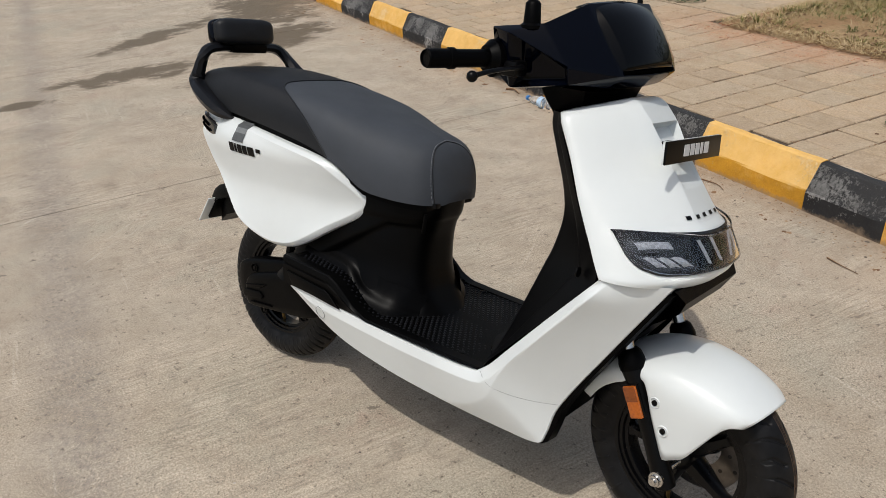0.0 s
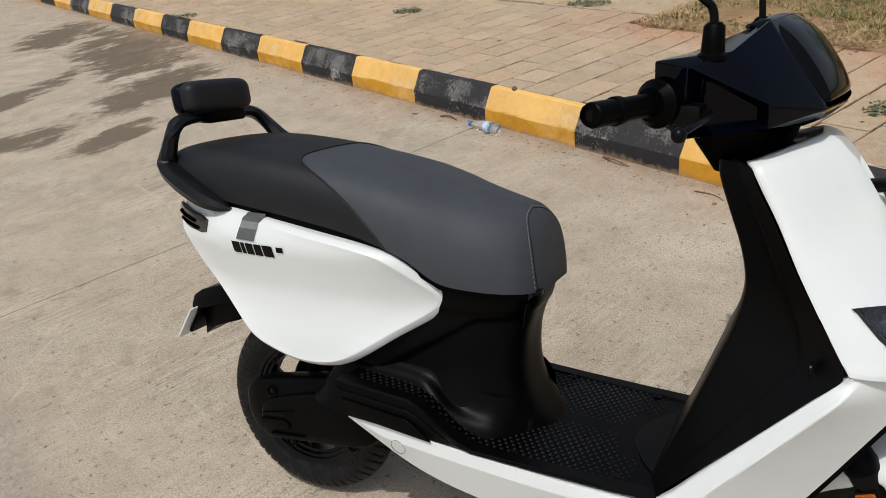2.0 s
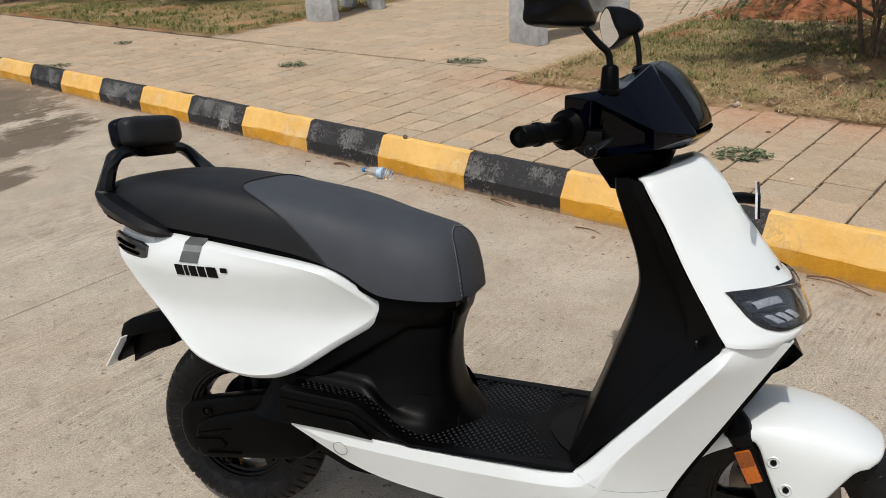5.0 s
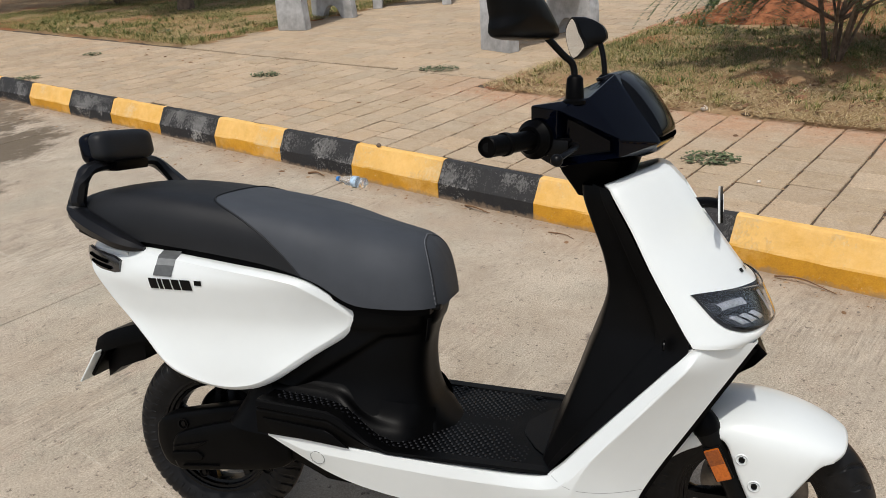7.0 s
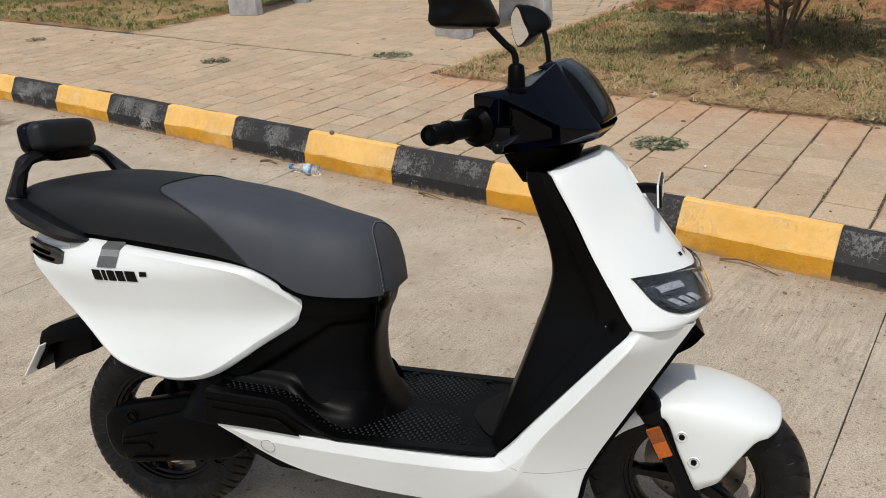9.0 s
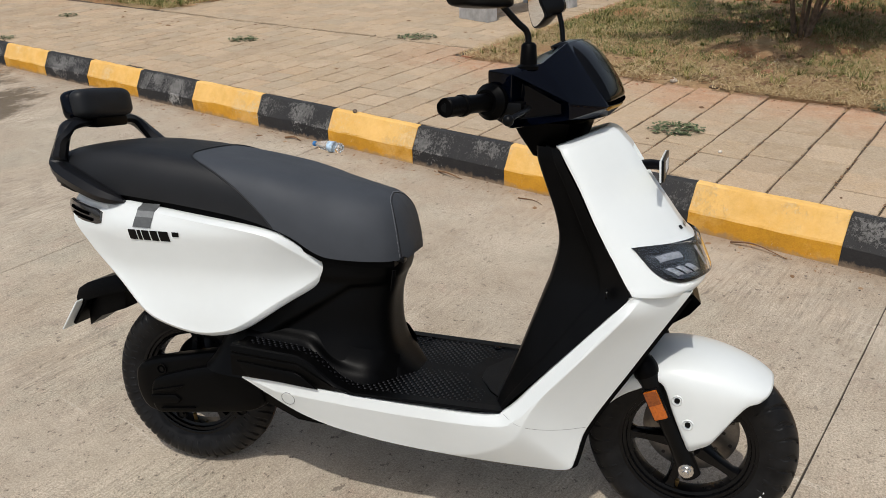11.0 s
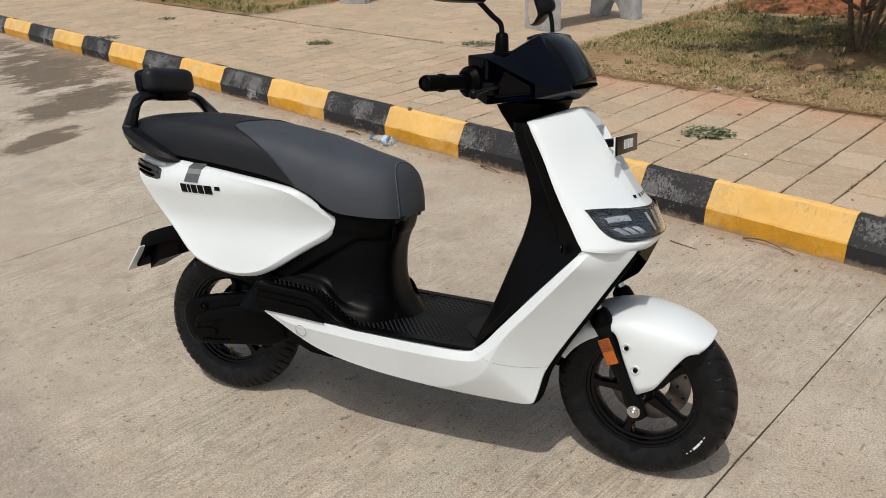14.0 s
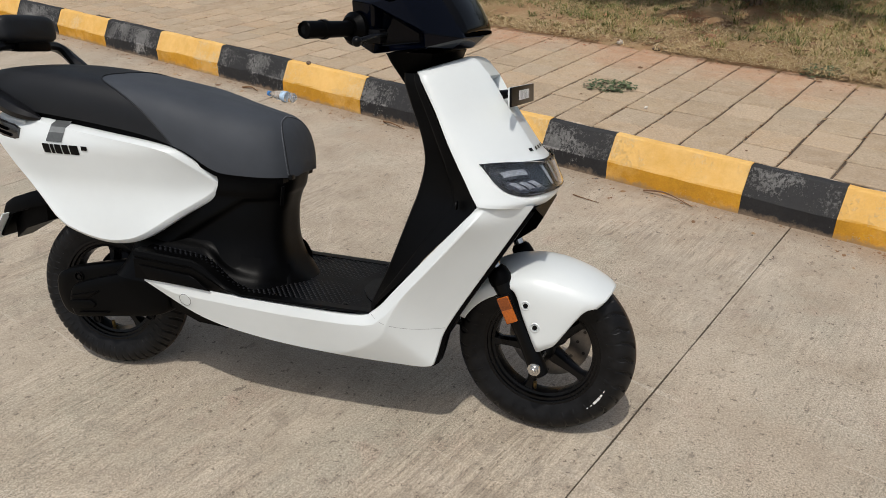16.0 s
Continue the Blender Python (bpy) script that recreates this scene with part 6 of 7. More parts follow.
# fork
for sgn in (-1, 1):
    foot = Vector((1.283, sgn * 0.098, 0.222))
    d = Vector((-math.sin(radians(26)), 0, math.cos(radians(26))))
    leg = steered("fork_leg", tube([foot - d * 0.028, foot - d * 0.024, foot, foot + d * 0.06, foot + d * 0.19, foot + d * 0.228, foot + d * 0.246], [0.016, 0.022, 0.023, 0.0205, 0.0205, 0.026, 0.024], 18), SATIN, "black fork leg")
    steered("stanchion", tube([foot + d * 0.240, foot + d * 0.46], 0.0135, 16), STEEL, "polished steel stanchion", leg)
    steered("dust_boot", tube([foot + d * 0.228, foot + d * 0.242, foot + d * 0.262, foot + d * 0.270], [0.0275, 0.0285, 0.024, 0.017], 16), BLACK, "", leg)
    steered("axle_nut", lathe([(0.0, sgn * 0.030), (0.0075, sgn * 0.030), (0.0075, sgn * 0.024), (0.012, sgn * 0.023), (0.012, sgn * 0.016), (0.0165, sgn * 0.015), (0.0165, sgn * 0.010), (0.0, sgn * 0.010)], 12, "y", foot + Vector((0, sgn * 0.010, 0))), STEEL, "bright steel axle nut", leg)
    if sgn < 0:
        ref = box(0, 0, 0, 0.030, 0.008, 0.068, 0.003)
        ref.transform(Matrix.Translation(foot + d * 0.162 + Vector((-0.004, -0.025, 0))) @ Matrix.Rotation(radians(-26), 4, "Y"))
        r = steered("side_reflector", ref, AMBER, "amber side reflector", leg)
        half = box(0, 0, 0, 0.028, 0.002, 0.031, 0.0008)
        half.transform(Matrix.Translation(foot + d * 0.179 + Vector((-0.004, -0.0292, 0))) @ Matrix.Rotation(radians(-26), 4, "Y"))
        steered("upper_prism", half, AMBER_DARK, "darker upper half", r)
        back = box(0, 0, 0, 0.036, 0.008, 0.074, 0.003)
        back.transform(Matrix.Translation(foot + d * 0.162 + Vector((-0.004, -0.020, 0))) @ Matrix.Rotation(radians(-26), 4, "Y"))
        steered("reflector_back", back, SATIN, "", r)
steered("fork_yoke", box(1.07, 0, 0.62, 0.07, 0.24, 0.05, 0.012), BLACK, "black lower yoke")
steered("front_axle", tube([Vector((1.285, -0.10, R_TYRE)), Vector((1.285, 0.10, R_TYRE))], 0.0085, 12), STEEL, "steel axle")


# front fender
def fender_point(a, q, off=0.0):
    """a: degrees round the axle from the rear (180) to the front; q across."""
    r = curve_at([(46, 0.246), (60, 0.239), (80, 0.236), (100, 0.241), (130, 0.253), (165, 0.256), (190, 0.256)], a)[0]
    w = curve_at([(46, 0.064), (52, 0.084), (62, 0.097), (76, 0.104), (100, 0.109), (130, 0.106), (165, 0.088), (190, 0.075)], a)[0]
    y = w * math.sin(q * math.pi / 2)
    drop = curve_at([(28, 0.016), (55, 0.034), (70, 0.045), (130, 0.050), (190, 0.03)], a)[0] * (1 - math.cos(q * math.pi / 2) ** 0.7)
    rr = r - drop + off
    t = radians(a)
    return Vector((AXLE + rr * math.cos(t), y, R_TYRE + rr * math.sin(t)))


CHEEK = [  # degrees at the crown, then the flank's lower edge: x, half width, z
    (50.5, 1.412, 0.084, 0.392), (53.5, 1.392, 0.094, 0.386), (58.0, 1.372, 0.101, 0.362), (63.0, 1.347, 0.106, 0.323), (67.0, 1.331, 0.109, 0.298), (70.0, 1.322, 0.110, 0.287), (77.0, 1.304, 0.111, 0.276), (84.0, 1.287, 0.112, 0.2665), (87.5, 1.280, 0.112, 0.270), (99.0, 1.246, 0.112, 0.345), (112.0, 1.214, 0.110, 0.415)]


def fender_lower(a, sgn):
    """The lower edge at an angle: the hanging flank where there is one, a short lip elsewhere."""
    lip = lambda b: fender_point(b, sgn, -0.010)
    first, last = lip(48), lip(126)
    rows = [(48.0, *first)] + [(b, x, sgn * y, z) for b, x, y, z in CHEEK] + [(126.0, *last)]
    if a >= 126:
        return lip(a)
    return Vector(curve_at(rows, a))


def fender_skin(u, v):
    a = lerp(48, 158, u)
    q = 2 * v - 1
    sgn = -1.0 if q < 0 else 1.0
    t = abs(q)
    if t < 0.5:
        return fender_point(a, sgn * 0.80 * t / 0.5)
    shoulder, low = fender_point(a, sgn * 0.80), fender_lower(a, sgn)
    drop = fender_point(a, sgn * 0.80) - fender_point(a, sgn * 0.74)
    f = (t - 0.5) / 0.5
    reach = (low - shoulder).length
    side = Vector((0, sgn * min(0.012, reach * 0.2), 0))
    mid1 = shoulder + drop.normalized() * reach * 0.20
    mid2 = low + (shoulder - low) * 0.66 + side
    return shoulder * (1 - f) ** 3 + mid1 * 3 * f * (1 - f) ** 2 + mid2 * 3 * f * f * (1 - f) + low * f ** 3


bm, rows = surface(90, 61, fender_skin)
fender = steered("front_fender", bm, WHITE, "white painted front fender with hanging flanks", angle=60)
thicken(fender, 0.004)
for sgn in (-1, 1):
    for x, z in ((1.251, 0.384), (1.277, 0.331)):
        near = min((fender_skin(i / 60, 0.5 + sgn * j / 120) for i in range(61) for j in range(31, 61)), key=lambda p: (p.x - x) ** 2 + (p.z - z) ** 2)
        steered("bolt_cup", lathe([(0.0128, sgn * -0.0005), (0.0108, sgn * 0.0014), (0.0092, sgn * 0.0004), (0.0070, sgn * -0.002)], 20, "y", (x, near.y + sgn * 0.001, z)), WHITE, "", fender)
        steered("fender_bolt", lathe([(0.0, sgn * 0.001), (0.003, sgn * 0.001), (0.0058, sgn * 0.0030), (0.0064, sgn * -0.004), (0.0, sgn * -0.004)], 12, "y", (x, near.y + sgn * 0.001, z)), SATIN, "black socket bolt", fender)

# motor and drive cover at the rear wheel's right side
DRIVE = [(-0.125, 0.250), (-0.120, 0.285), (-0.085, 0.308), (0.0, 0.330), (0.10, 0.352), (0.19, 0.366), (0.26, 0.35), (0.27, 0.29), (0.25, 0.225), (0.16, 0.197), (0.03, 0.177), (-0.07, 0.168), (-0.105, 0.185), (-0.122, 0.222)]
loop = smooth_path([(x, 0, z) for x, z in DRIVE], 60, closed=True)
c = Vector((0.06, 0, 0.27))
drive = body("drive_cover", rings([[Vector(((c + (p - c) * f).x, -y, (c + (p - c) * f).z)) for p in loop] for f, y in ((0.96, 0.055), (1.0, 0.066), (1.0, 0.090), (0.985, 0.099), (0.95, 0.103), (0.80, 0.105), (0.5, 0.105), (0.2, 0.105))]), PILLAR_BLACK, "black plastic drive cover", angle=50)
FIELD_RIM = [(-0.076, 0.214), (-0.070, 0.250), (-0.042, 0.274), (0.040, 0.302), (0.135, 0.327), (0.172, 0.331), (0.232, 0.318), (0.250, 0.270), (0.247, 0.228), (0.200, 0.206), (0.080, 0.188), (-0.048, 0.172), (-0.070, 0.186)]
loop = smooth_path([(x, 0, z) for x, z in FIELD_RIM], 72, closed=True)
c = Vector((0.09, 0, 0.25))
body("cover_field", rings([[Vector(((c + (p - c) * f).x, -y, (c + (p - c) * f).z)) for p in loop] for f, y in ((1.0, 0.100), (0.99, 0.108), (0.965, 0.114), (0.93, 0.116), (0.6, 0.118), (0.2, 0.118))]), PILLAR_BLACK, "", drive, angle=50)
# embossed arrow and slot
for outline in ([(-0.066, 0.236), (0.034, 0.262), (0.000, 0.240), (-0.020, 0.237)], [(-0.070, 0.198), (-0.068, 0.222), (0.004, 0.232), (0.020, 0.220), (0.012, 0.210)], [(-0.040, 0.190), (0.060, 0.203), (0.060, 0.199), (-0.040, 0.186)]):
    bm = prism(outline, 0, 0.009, 0.003)
    bm.transform(Matrix.Translation((0, -0.1235, 0)))
    body("cover_rib", bm, PILLAR_BLACK, "", drive)
for x, z in ((-0.040, 0.292), (0.184, 0.204), (0.010, 0.172)):
    body("screw_well", lathe([(0.0, -0.004), (0.006, -0.004), (0.006, 0.0), (0.011, 0.0), (0.012, -0.005), (0.0135, -0.005), (0.0135, 0.004)], 16, "y", (x, -0.105, z)), SATIN, "", drive)
body("swing_arm", rings([[Vector((x, y, z)) for y, z in ((-0.10, zb), (-0.06, zb), (-0.06, zt), (-0.10, zt))] for x, zb, zt in ((0.0, 0.20, 0.27), (0.2, 0.24, 0.33), (0.34, 0.26, 0.36))]), BLACK, "black swing arm")
body("swing_arm", rings([[Vector((x, y, z)) for y, z in ((0.06, zb), (0.10, zb), (0.10, zt), (0.06, zt))] for x, zb, zt in ((0.0, 0.20, 0.27), (0.2, 0.24, 0.33), (0.34, 0.26, 0.36))]), BLACK, "black swing arm")
body("side_stand", tube([Vector((0.42, 0.16, 0.20)), Vector((0.40, 0.24, 0.125)), Vector((0.385, 0.300, -0.066))], 0.011, 10), SATIN, "black side stand")
body("rear_axle", tube([Vector((0.0, -0.11, R_TYRE)), Vector((0.0, 0.11, R_TYRE))], 0.009, 12), STEEL, "steel axle")

# rear mudguard with a blank plate
GUARD = [(-0.05, 0.560, 0.085), (-0.14, 0.522, 0.080), (-0.22, 0.500, 0.072), (-0.29, 0.476, 0.064), (-0.325, 0.455, 0.055)]
body("rear_mudguard", rings([[Vector((x, -w, z - 0.035)), Vector((x, -w, z - 0.01)), Vector((x, -w * 0.8, z + 0.012)), Vector((x, w * 0.8, z + 0.012)), Vector((x, w, z - 0.01)), Vector((x, w, z - 0.035))] for x, z, w in GUARD]), BLACK, "black plastic rear mudguard")
plate = body("number_plate", box(0, 0, 0, 0.004, 0.17, 0.098, 0.001, pose(-0.328, 0.0, 0.402, 0, 32, 0)), WHITE, "pale blank number plate")
body("plate_holder", box(0, 0, 0, 0.010, 0.12, 0.09, 0.003, pose(-0.314, 0.0, 0.408, 0, 32, 0)), BLACK, "black plate holder", plate)
body("plate_brace", rings([[Vector((x, y * w, z)) for y, z in ((-1, zb), (1, zb), (1, zt), (-1, zt))] for x, w, zt, zb in ((-0.17, 0.06, 0.49, 0.43), (-0.25, 0.055, 0.46, 0.400), (-0.31, 0.03, 0.41, 0.360))]), BLACK, "black mudguard brace", plate)


# ---- marks on the white panels, as plain shapes ----
def panel_bar(name, x0, x1, z0, z1, material, label="", slant=0.0, lift=-0.0022, lift_top=None):
    lift_top = lift if lift_top is None else lift_top
    bm, rows = surface(4, 6, lambda u, v: Vector((lerp(x0, x1, u) + slant * v, -(panel_half(lerp(x0, x1, u) + slant * v, lerp(z0, z1, v)) + lerp(lift, lift_top, v)), lerp(z0, z1, v))))
    return body(name, bm, material, label)


body("drive_pulley", lathe([(0.0, 0.045), (0.095, 0.045), (0.104, 0.052), (0.104, 0.075), (0.095, 0.082), (0.0, 0.082)], 48, "y", (0, 0, R_TYRE)), SATIN, "black drive pulley", rear)

# grey stripe and dark lettering shapes on the side panel

def panel_decal(name, x0, x1, z0, z1, material, label, slant=0.0, rows_up=12):
    """A thin sheet that hugs the panel's skin."""
    def f(u, v):
        z = lerp(z0, z1, v)
        x = lerp(x0, x1, u) + slant * (z - z0)
        return Vector((x, -panel_skin(x, z, 0.0009), z))
    return body(name, surface(8, rows_up, f)[0], material, label)


# one grey stripe; its middle band is painted lighter, as the fold catches light
panel_decal("stripe", -0.012, 0.036, 0.713, 0.7265, DECAL_LIT_SEAM, "grey stripe decal, painted lighter as if lit on the fold", 0.10)
panel_decal("stripe", -0.0106, 0.0374, 0.7265, 0.7405, DECAL_GREY, "dark grey stripe decal, painted lighter as if lit on the fold", 0.10)
panel_decal("stripe", -0.016, 0.032, 0.690, 0.713, DECAL_GREY, "dark grey stripe decal, painted lighter as if lit on the fold", 0.17)
x = -0.026
for w in (0.025, 0.013, 0.022, 0.022, 0.028):
    panel_bar("logo_shape", x, x + w - 0.003, 0.660, 0.684, SATIN, "black logo shape", -0.004, lift=-0.0044)
    x += w
panel_bar("logo_shape", 0.088, 0.105, 0.673, 0.684, SATIN, "small black logo tile", lift=-0.0040)
for i in range(5):
    q = lerp(-0.062, 0.034, i / 4) / 0.21
    bm, rows = surface(4, 4, lambda u, v: apron_point(lerp(0.614, 0.638, u), (q + lerp(-0.026, 0.026, v)) / 1.45, 0.0014))
    body("logo_shape", bm, SATIN, "black logo shape")
for i, (y, w) in enumerate(((-0.034, 0.013), (-0.019, 0.006), (-0.006, 0.011), (0.009, 0.011), (0.026, 0.015))):
    body("logo_shape", box(0.0032, -y * 1.45, 0.001, 0.0012, w * 1.45, 0.022, 0.0, PM), LETTER_WHITE, "white logo shape", plate_root)


# ---- small things on the ground ----
def weed(name, label, s, n, radius, count, seed, z=TOP, tall=0.022):
    r = random.Random(seed)
    verts, faces = [], []
    for _ in range(count):
        a = r.uniform(0, 2 * math.pi)
        d = radius * math.sqrt(r.random())
        c = at(s, n, z) + Vector((math.cos(a) * d * 1.2, math.sin(a) * d * 0.8, r.uniform(0.004, tall)))
        b = r.uniform(0, 2 * math.pi)
        u = Vector((math.cos(b), math.sin(b), r.uniform(-0.2, 0.5))).normalized() * r.uniform(0.009, 0.017)
        w = u.cross(Vector((r.uniform(-0.3, 0.3), r.uniform(-0.3, 0.3), 1))).normalized() * u.length * 0.55
        i = len(verts)
        verts += [c - u, c - u * 0.2 + w, c + u, c - u * 0.2 - w]
        faces.append((i, i + 1, i + 2, i + 3))
    for _ in range(max(6, count // 25)):
        a = r.uniform(0, 2 * math.pi)
        e = at(s, n, z + 0.012) + Vector((math.cos(a), math.sin(a) * 0.7, 0)) * radius
        c = at(s, n, z + 0.003)
        side = Vector((-math.sin(a), math.cos(a), 0)) * 0.0018
        i = len(verts)
        verts += [c - side, c + side, e + side, e - side]
        faces.append((i, i + 1, i + 2, i + 3))
    me = bpy.data.meshes.new(name)
    me.from_pydata(verts, [], faces)
    me.materials.append(WEED)
    return tagged(new(name, me), label, "weed")


weed("weed", "flat grey-green weed growing between the pavers", 1.722, 0.672, 0.115, 210, 1)
weed("weed", "low dark green weed in a joint of the footpath", -2.300, 1.150, 0.11, 190, 2)
weed("weed", "low green weed by the broken edging", -0.990, 1.872, 0.14, 200, 3)
weed("weed", "low green weed on the kerb's edge", -4.55, 0.14, 0.12, 120, 4)
weed("weed", "low green weed on the footpath", -5.194, 1.121, 0.10, 110, 5)
weed("weed", "leafy green weed in front of the soil bed", -5.572, 2.227, 0.13, 240, 6, tall=0.07)
weed("weed", "small green weed at the bed's edge", 2.55, 1.50, 0.09, 120, 7, tall=0.05)
weed("weed", "small green weed at the bed's edge", 3.05, 1.56, 0.09, 120, 8, tall=0.05)


def pebble(name, label, place, size, material, seed, category="stone"):
    bm = bmesh.new()
    bmesh.ops.create_icosphere(bm, subdivisions=2, radius=1)
    for v in bm.verts:
        v.co *= 1 + 0.28 * noise.noise(v.co * 1.4 + Vector((seed, 0, 0)))
        v.co = Vector((v.co.x * size[0], v.co.y * size[1], v.co.z * size[2]))
    bm.transform(Matrix.Translation(place + Vector((0, 0, size[2] * 0.75))) @ Matrix.Rotation(seed * 1.3, 4, "Z"))
    return tagged(part(name, bm, material), label, category)


pebble("stone", "small pale stone at the edge of the pavers", at(1.345, 1.530, TOP), (0.028, 0.020, 0.016), STONE_WHITE, 1)
pebble("stone", "small dark clod beside the pale stone", at(1.60, 1.50, TOP), (0.028, 0.014, 0.012), BARK, 2)
pebble("stone", "small pale pebble on the footpath", at(2.02, 0.47, TOP), (0.011, 0.008, 0.007), STONE_WHITE, 3)
pebble("stone", "small brown clod on the kerb's top", at(0.045, 0.085, TOP), (0.028, 0.014, 0.010), BARK, 4)


def twig(label, points, r):
    return tagged(part("twig", tube(smooth_path(points, 12), [r * (1 - 0.6 * i / 11) for i in range(12)], 6), DEBRIS), label, "twig")


twig("curled dry leaf stalk lying in the gutter", [at(2.27, -0.035, 0.010), at(2.36, -0.03, 0.022), at(2.45, -0.04, 0.008), at(2.50, -0.06, 0.006)], 0.0045)
twig("pale dry straw on the road by the kerb", [at(2.04, -0.24, 0.004), at(2.10, -0.25, 0.006), at(2.17, -0.25, 0.004)], 0.003)
twig("pale dry straw on the road", [at(1.28, -0.10, 0.004), at(1.36, -0.09, 0.006), at(1.42, -0.11, 0.004)], 0.003)
twig("curled dry leaf in the gutter", [at(0.74, -0.03, 0.008), at(0.82, -0.05, 0.02), at(0.9, -0.05, 0.006)], 0.006)
twig("dark dry leaf in the gutter", [at(-0.42, -0.07, 0.006), at(-0.36, -0.05, 0.014), at(-0.29, -0.06, 0.005)], 0.007)


def bottle():
    root = tagged(empty("water_bottle"), "crushed clear plastic water bottle lying by the kerb", "bottle")
    root.matrix_world = Matrix.Translation(at(-0.02, -0.095, 0.031)) @ Matrix.Rotation(radians(-16), 4, "Z")
    body = lathe([(0.0, -0.10), (0.024, -0.10), (0.031, -0.092), (0.031, -0.06), (0.0285, -0.055), (0.031, -0.05), (0.031, -0.02), (0.0285, -0.014), (0.031, -0.008), (0.031, 0.03), (0.026, 0.052), (0.014, 0.072), (0.0125, 0.085)], 24, "x")
    for v in body.verts:
        v.co.z *= 0.88 + 0.1 * noise.noise(v.co * 25)
        v.co.x = -v.co.x
    b = part("bottle_body", body, BOTTLE_PET, root)
    b.visible_shadow = False
    part("cap", lathe([(0.0, -0.103), (0.0145, -0.103), (0.015, -0.088), (0.0, -0.086)], 20, "x"), BOTTLE_BLUE, root, "blue screw cap")
    part("bottle_label", lathe([(0.0313, 0.012), (0.0318, 0.013), (0.0318, 0.049), (0.0313, 0.05)], 24, "x"), BOTTLE_LABEL, root, "blue and white paper label")


bottle()


# ---- concrete benches in the court ----
def bench(label, front, back, seed):
    root = tagged(empty("concrete_bench"), label, "bench", "benches in the court")
    f, b = Vector(front), Vector(back)
    d = (b - f).normalized()
    a = math.atan2(d.y, d.x)
    root.matrix_world = Matrix.Translation((f.x, f.y, TOP)) @ Matrix.Rotation(a, 4, "Z")
    length = (b - f).length
    for x0, arch in ((0.0, False), (length, True)):
        half = 0.19 if not arch else 0.30
        outline = [(-half, 0), (half, 0), (half * 0.94, 0.25), (half * 0.86, 0.36), (half * 0.98, 0.47), (-half * 0.98, 0.47), (-half * 0.86, 0.36), (-half * 0.94, 0.25)]
        if arch:
            hole = [(0.13 * math.cos(q), 0.17 * math.sin(q)) for q in (math.pi * k / 8 for k in range(9))]
            outline = [(-half, 0)] + [(-x, z) for x, z in hole] + outline[1:]
        leg = prism(outline, -0.06, 0.06, 0.008)
        leg.transform(Matrix.Translation((x0, 0, 0)) @ Matrix.Rotation(radians(90), 4, "Z"))
        part("leg", leg, BENCH_STONE, root, angle=30)
    part("seat", box(length / 2, 0, 0.50, length + 0.12, 0.39, 0.06, 0.012), BENCH_STONE, root)


bench("grey cast concrete bench on the paved court", (-3.23, 6.86), (-3.12, 7.74), 1)
bench("grey cast concrete bench beside the soil bed", (-0.465, 5.38), (0.06, 6.14), 2)
bench("grey cast concrete bench at the back of the court", (-2.87, 8.62), (-2.0, 8.9), 3)


# ---- shrub and trees ----
def leaf_cloud(centres, count, size, seed, ratio=0.16, droop=0.4):
    r = random.Random(seed)
    verts, faces = [], []
    for _ in range(count):
        c, spread, out = r.choice(centres)
        p = c + Vector((r.gauss(0, spread), r.gauss(0, spread), r.gauss(0, spread * 0.8)))
        d = (out + Vector((r.uniform(-1, 1), r.uniform(-1, 1), r.uniform(-1, 0.8) - droop))).normalized() * r.uniform(*size)
        w = d.cross(Vector((r.uniform(-1, 1), r.uniform(-1, 1), 1.2))).normalized() * d.length * ratio
        i = len(verts)
        verts += [p, p + d * 0.45 + w * 0.5, p + d, p + d * 0.45 - w * 0.5]
        faces.append((i, i + 1, i + 2, i + 3))
    me = bpy.data.meshes.new("crown")
    me.from_pydata(verts, [], faces)
    me.materials.append(LEAF)
    return me


def fronds(starts, root_at, r):
    """Drooping fronds: a thin midrib with two rows of narrow leaves."""
    verts, faces = [], []
    for c in starts:
        for _ in range(2):
            a = math.atan2(c.y - root_at.y, c.x - root_at.x) + r.uniform(-1.2, 1.2)
            out = Vector((math.cos(a), math.sin(a), 0))
            side = Vector((-out.y, out.x, 0))
            length = r.uniform(0.22, 0.42)
            count = 26
            for k in range(count):
                f = (k + 1) / count
                p = c + out * (length * f * 0.85) + Vector((0, 0, 0.10 * f - 0.30 * f * f)) * (length / 0.35)
                leaf = 0.072 * (1 - 0.55 * abs(f - 0.45))
                for sgn in (-1, 1):
                    d = (side * sgn + out * 0.75 + Vector((0, 0, r.uniform(-0.5, 0.05)))).normalized() * leaf
                    w = d.cross(Vector((0, 0, 1))).normalized() * 0.0065
                    i = len(verts)
                    verts += [p, p + d * 0.4 + w, p + d, p + d * 0.4 - w]
                    faces.append((i, i + 1, i + 2, i + 3))
    me = bpy.data.meshes.new("crown")
    me.from_pydata(verts, [], faces)
    me.materials.append(LEAF)
    return me


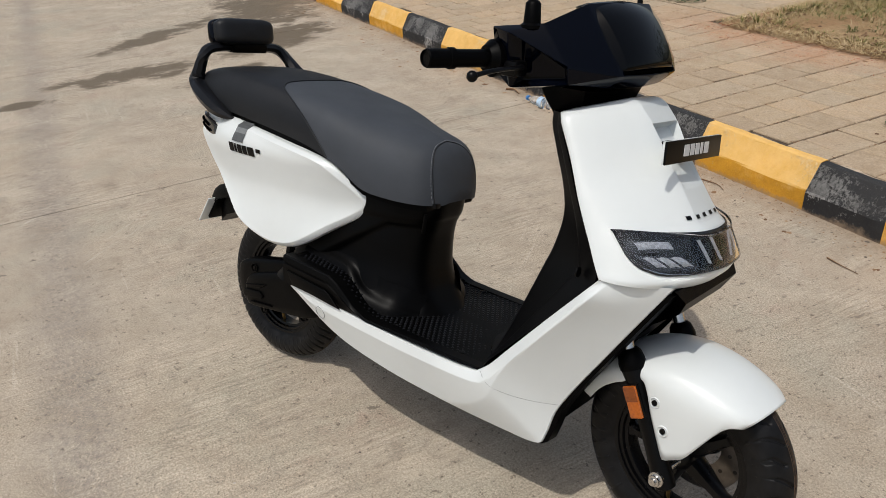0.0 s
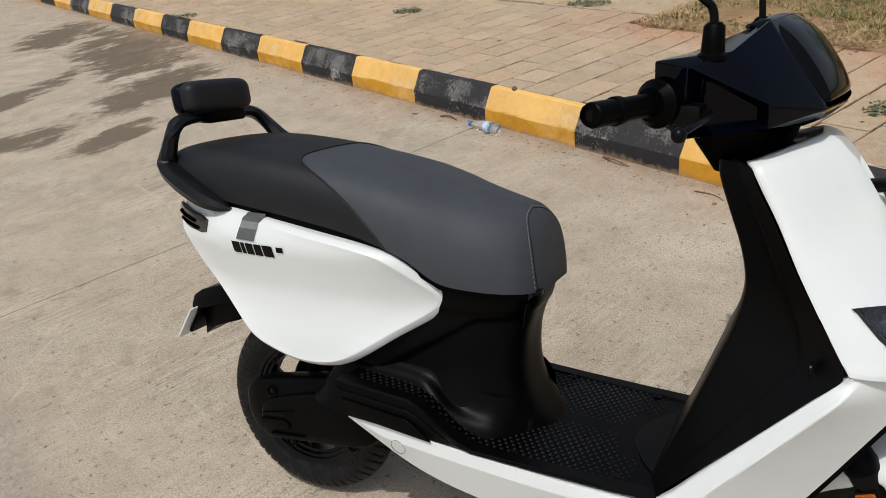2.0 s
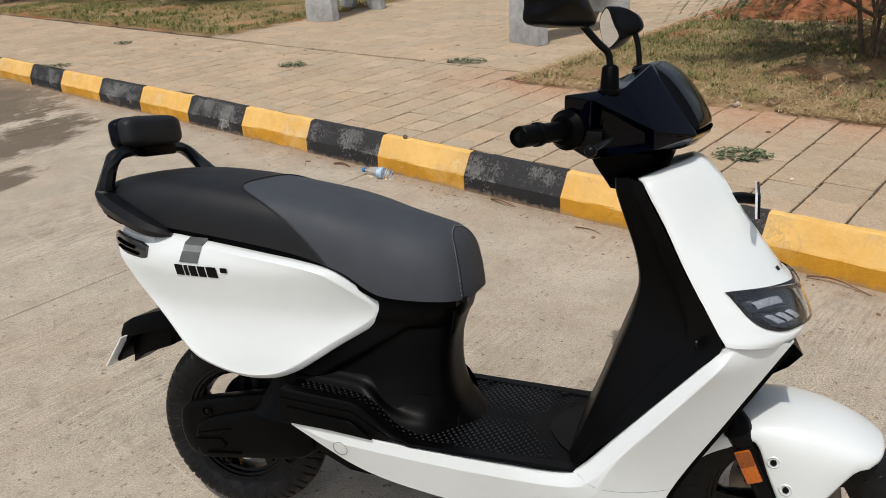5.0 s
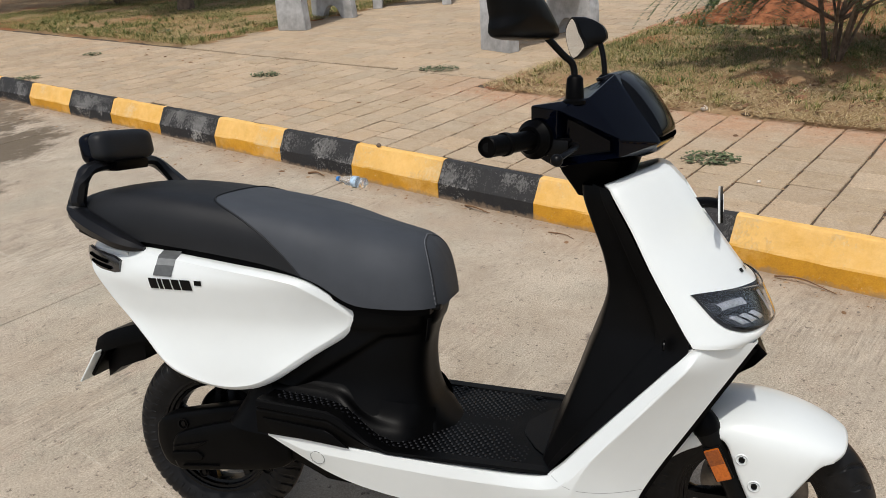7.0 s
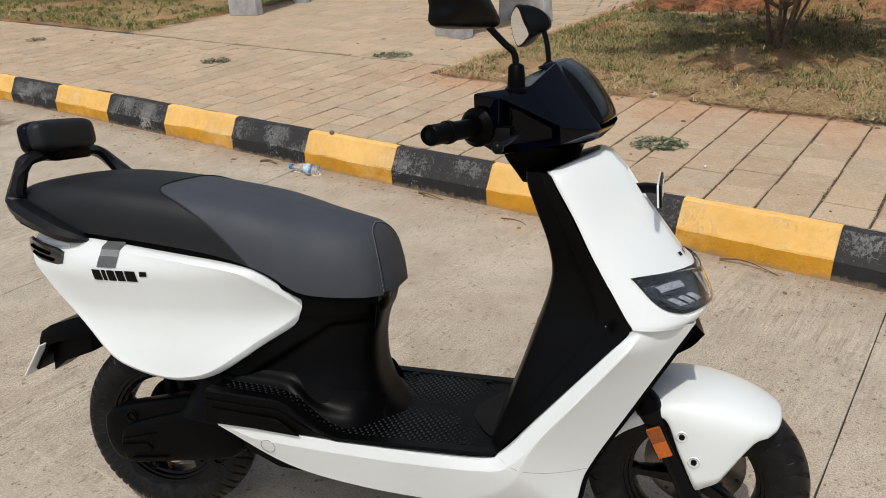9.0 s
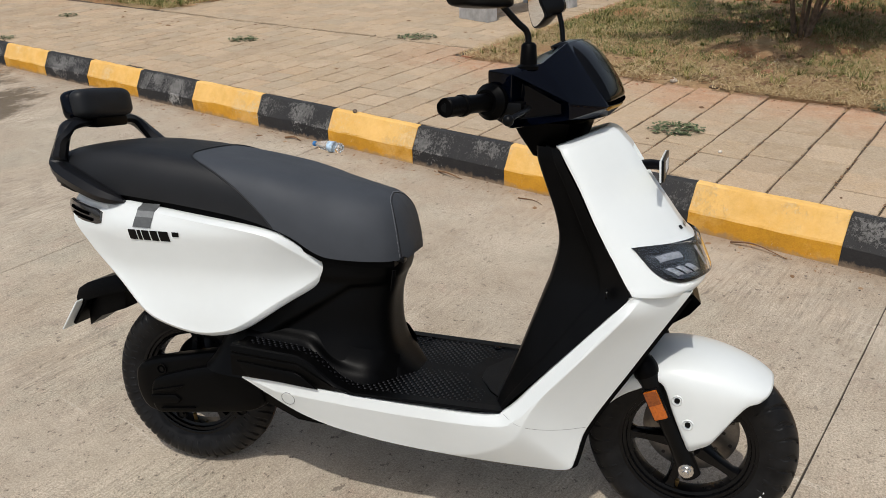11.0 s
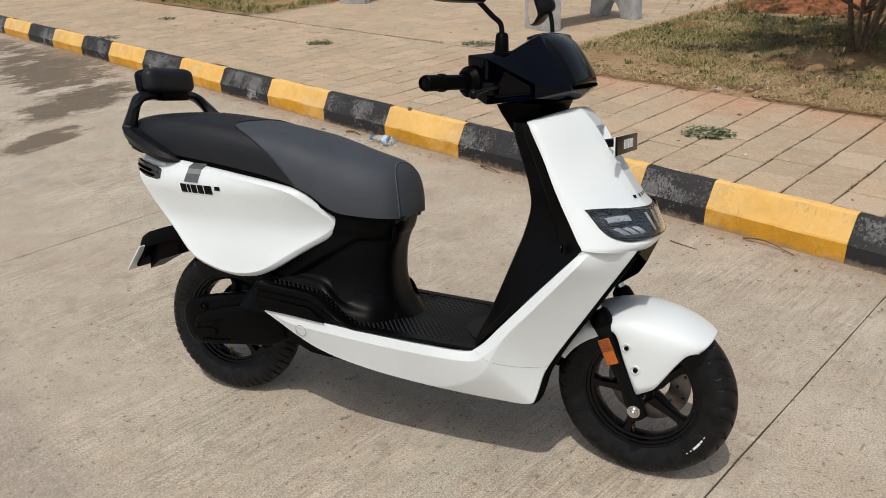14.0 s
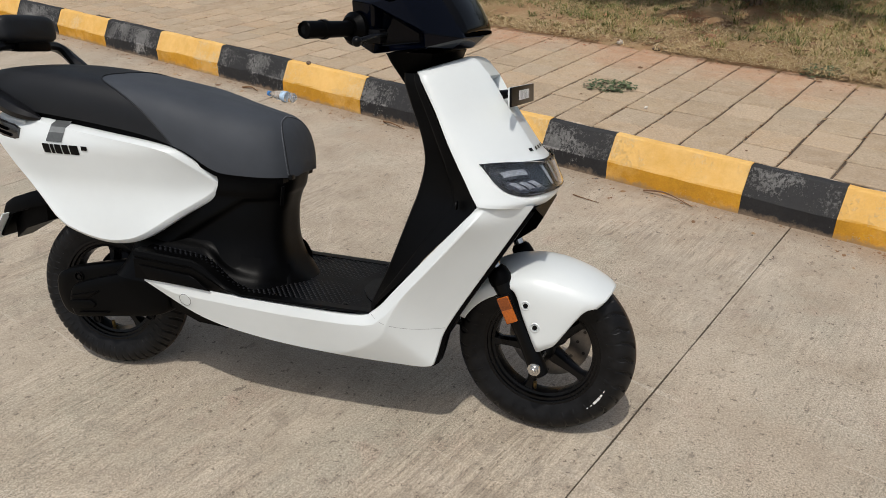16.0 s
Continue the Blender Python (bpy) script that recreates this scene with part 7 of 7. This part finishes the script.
def shrub(label, place, seed, stems, height, reach, leaves, size, ratio):
    r = random.Random(seed)
    root = tagged(empty("shrub"), label, "shrub")
    p0 = Vector(place)
    centres = []
    for k in range(stems):
        a = 2 * math.pi * k / stems + r.uniform(-0.4, 0.4)
        d = Vector((math.cos(a), math.sin(a), 0))
        lean = reach * r.uniform(0.35, 1.0)
        pts = [p0 + d * 0.05, p0 + d * lean * 0.30 + Vector((0, 0, height * 0.3)), p0 + d * lean * 0.6 + Vector((0, 0, height * 0.65)), p0 + d * lean + Vector((0, 0, height * r.uniform(0.85, 1.05)))]
        path = smooth_path(pts, 10)
        part("stem", tube(path, [r.uniform(0.010, 0.015) * (1 - 0.07 * i) for i in range(10)], 8), BARK, root)
        for i in range(4, 10):
            for _ in range(3):
                b = r.uniform(0, 2 * math.pi)
                off = Vector((math.cos(b), math.sin(b), r.uniform(-0.5, 0.4))) * r.uniform(0.1, 0.38)
                centres.append((path[i] + off, 0.09, off.normalized()))
    for k in range(9):
        a = r.uniform(0, 2 * math.pi)
        d = Vector((math.cos(a), math.sin(a), 0))
        tip = p0 + d * reach * r.uniform(0.6, 0.95) + Vector((0, 0, height * r.uniform(0.20, 0.36)))
        path = smooth_path([p0 + Vector((0, 0, height * 0.18)), p0 + d * reach * 0.40 + Vector((0, 0, height * 0.32)), tip], 10)
        part("stem", tube(path, [0.012 * (1 - 0.8 * i / 9) for i in range(10)], 6), BARK, root)
        for i in range(4, 10):
            centres.append((path[i], 0.05, d))
    if leaves:
        me = leaf_cloud(centres, leaves, size, seed, ratio)
    else:
        me = fronds([c for c, _, _ in centres], p0, r)
    crown = new("crown", me)
    crown.parent = root
    return root


shrub("tall multi-stemmed green shrub with narrow leaves on the soil bed", (2.085, 4.604, TOP + 0.01), 4, 9, 1.6, 1.1, 0, (0.07, 0.14), 0.22)
shrub("dense dark green shrub on the shaded bed", (-8.2, 10.1, TOP + 0.01), 6, 9, 1.5, 0.9, 4200, (0.09, 0.16), 0.3)


def tree(label, place, seed, height, reach, leaves):
    r = random.Random(seed)
    root = tagged(empty("tree"), label, "tree")
    p0 = Vector(place)
    fork_at = p0 + Vector((r.uniform(-0.1, 0.1), r.uniform(-0.1, 0.1), height * 0.35))
    part("trunk", tube(smooth_path([p0 - Vector((0, 0, 0.05)), p0 + Vector((0.03, 0.0, height * 0.15)), fork_at], 10), [0.15, 0.125, 0.11, 0.105, 0.10, 0.098, 0.095, 0.092, 0.09, 0.088], 12), BARK, root)
    centres = []
    for k in range(7):
        a = 2 * math.pi * k / 7 + r.uniform(-0.3, 0.3)
        d = Vector((math.cos(a), math.sin(a), 0))
        path = smooth_path([fork_at, fork_at + d * reach * 0.4 + Vector((0, 0, height * 0.25)), fork_at + d * reach * r.uniform(0.7, 1.1) + Vector((0, 0, height * r.uniform(0.35, 0.65)))], 10)
        part("limb", tube(path, [0.06 * (1 - 0.85 * i / 9) for i in range(10)], 8), BARK, root)
        for i in range(3, 10):
            for _ in range(4):
                b = r.uniform(0, 2 * math.pi)
                off = Vector((math.cos(b), math.sin(b), r.uniform(-0.6, 0.6))) * r.uniform(0.15, 0.7)
                centres.append((path[i] + off, 0.16, off.normalized()))
    crown = new("crown", leaf_cloud(centres, leaves, (0.12, 0.24), seed, 0.4))
    crown.parent = root
    return root


tree("young tree with a pale forked trunk on the shaded bed", (-6.07, 8.90, TOP), 21, 3.6, 1.7, 5200)
tree("leafy tree at the back of the shaded bed", (-10.6, 9.4, TOP), 23, 4.2, 2.0, 5200)


# ---- the pavers nearest the road, piece by piece ----
for v in near_pavers:
    me = bpy.data.meshes.new("paver")
    me.from_pydata(v, [], PAVER_FACES)
    me.materials.append(PAVER)
    ob = new("paver", me)
    ob.parent = pavement
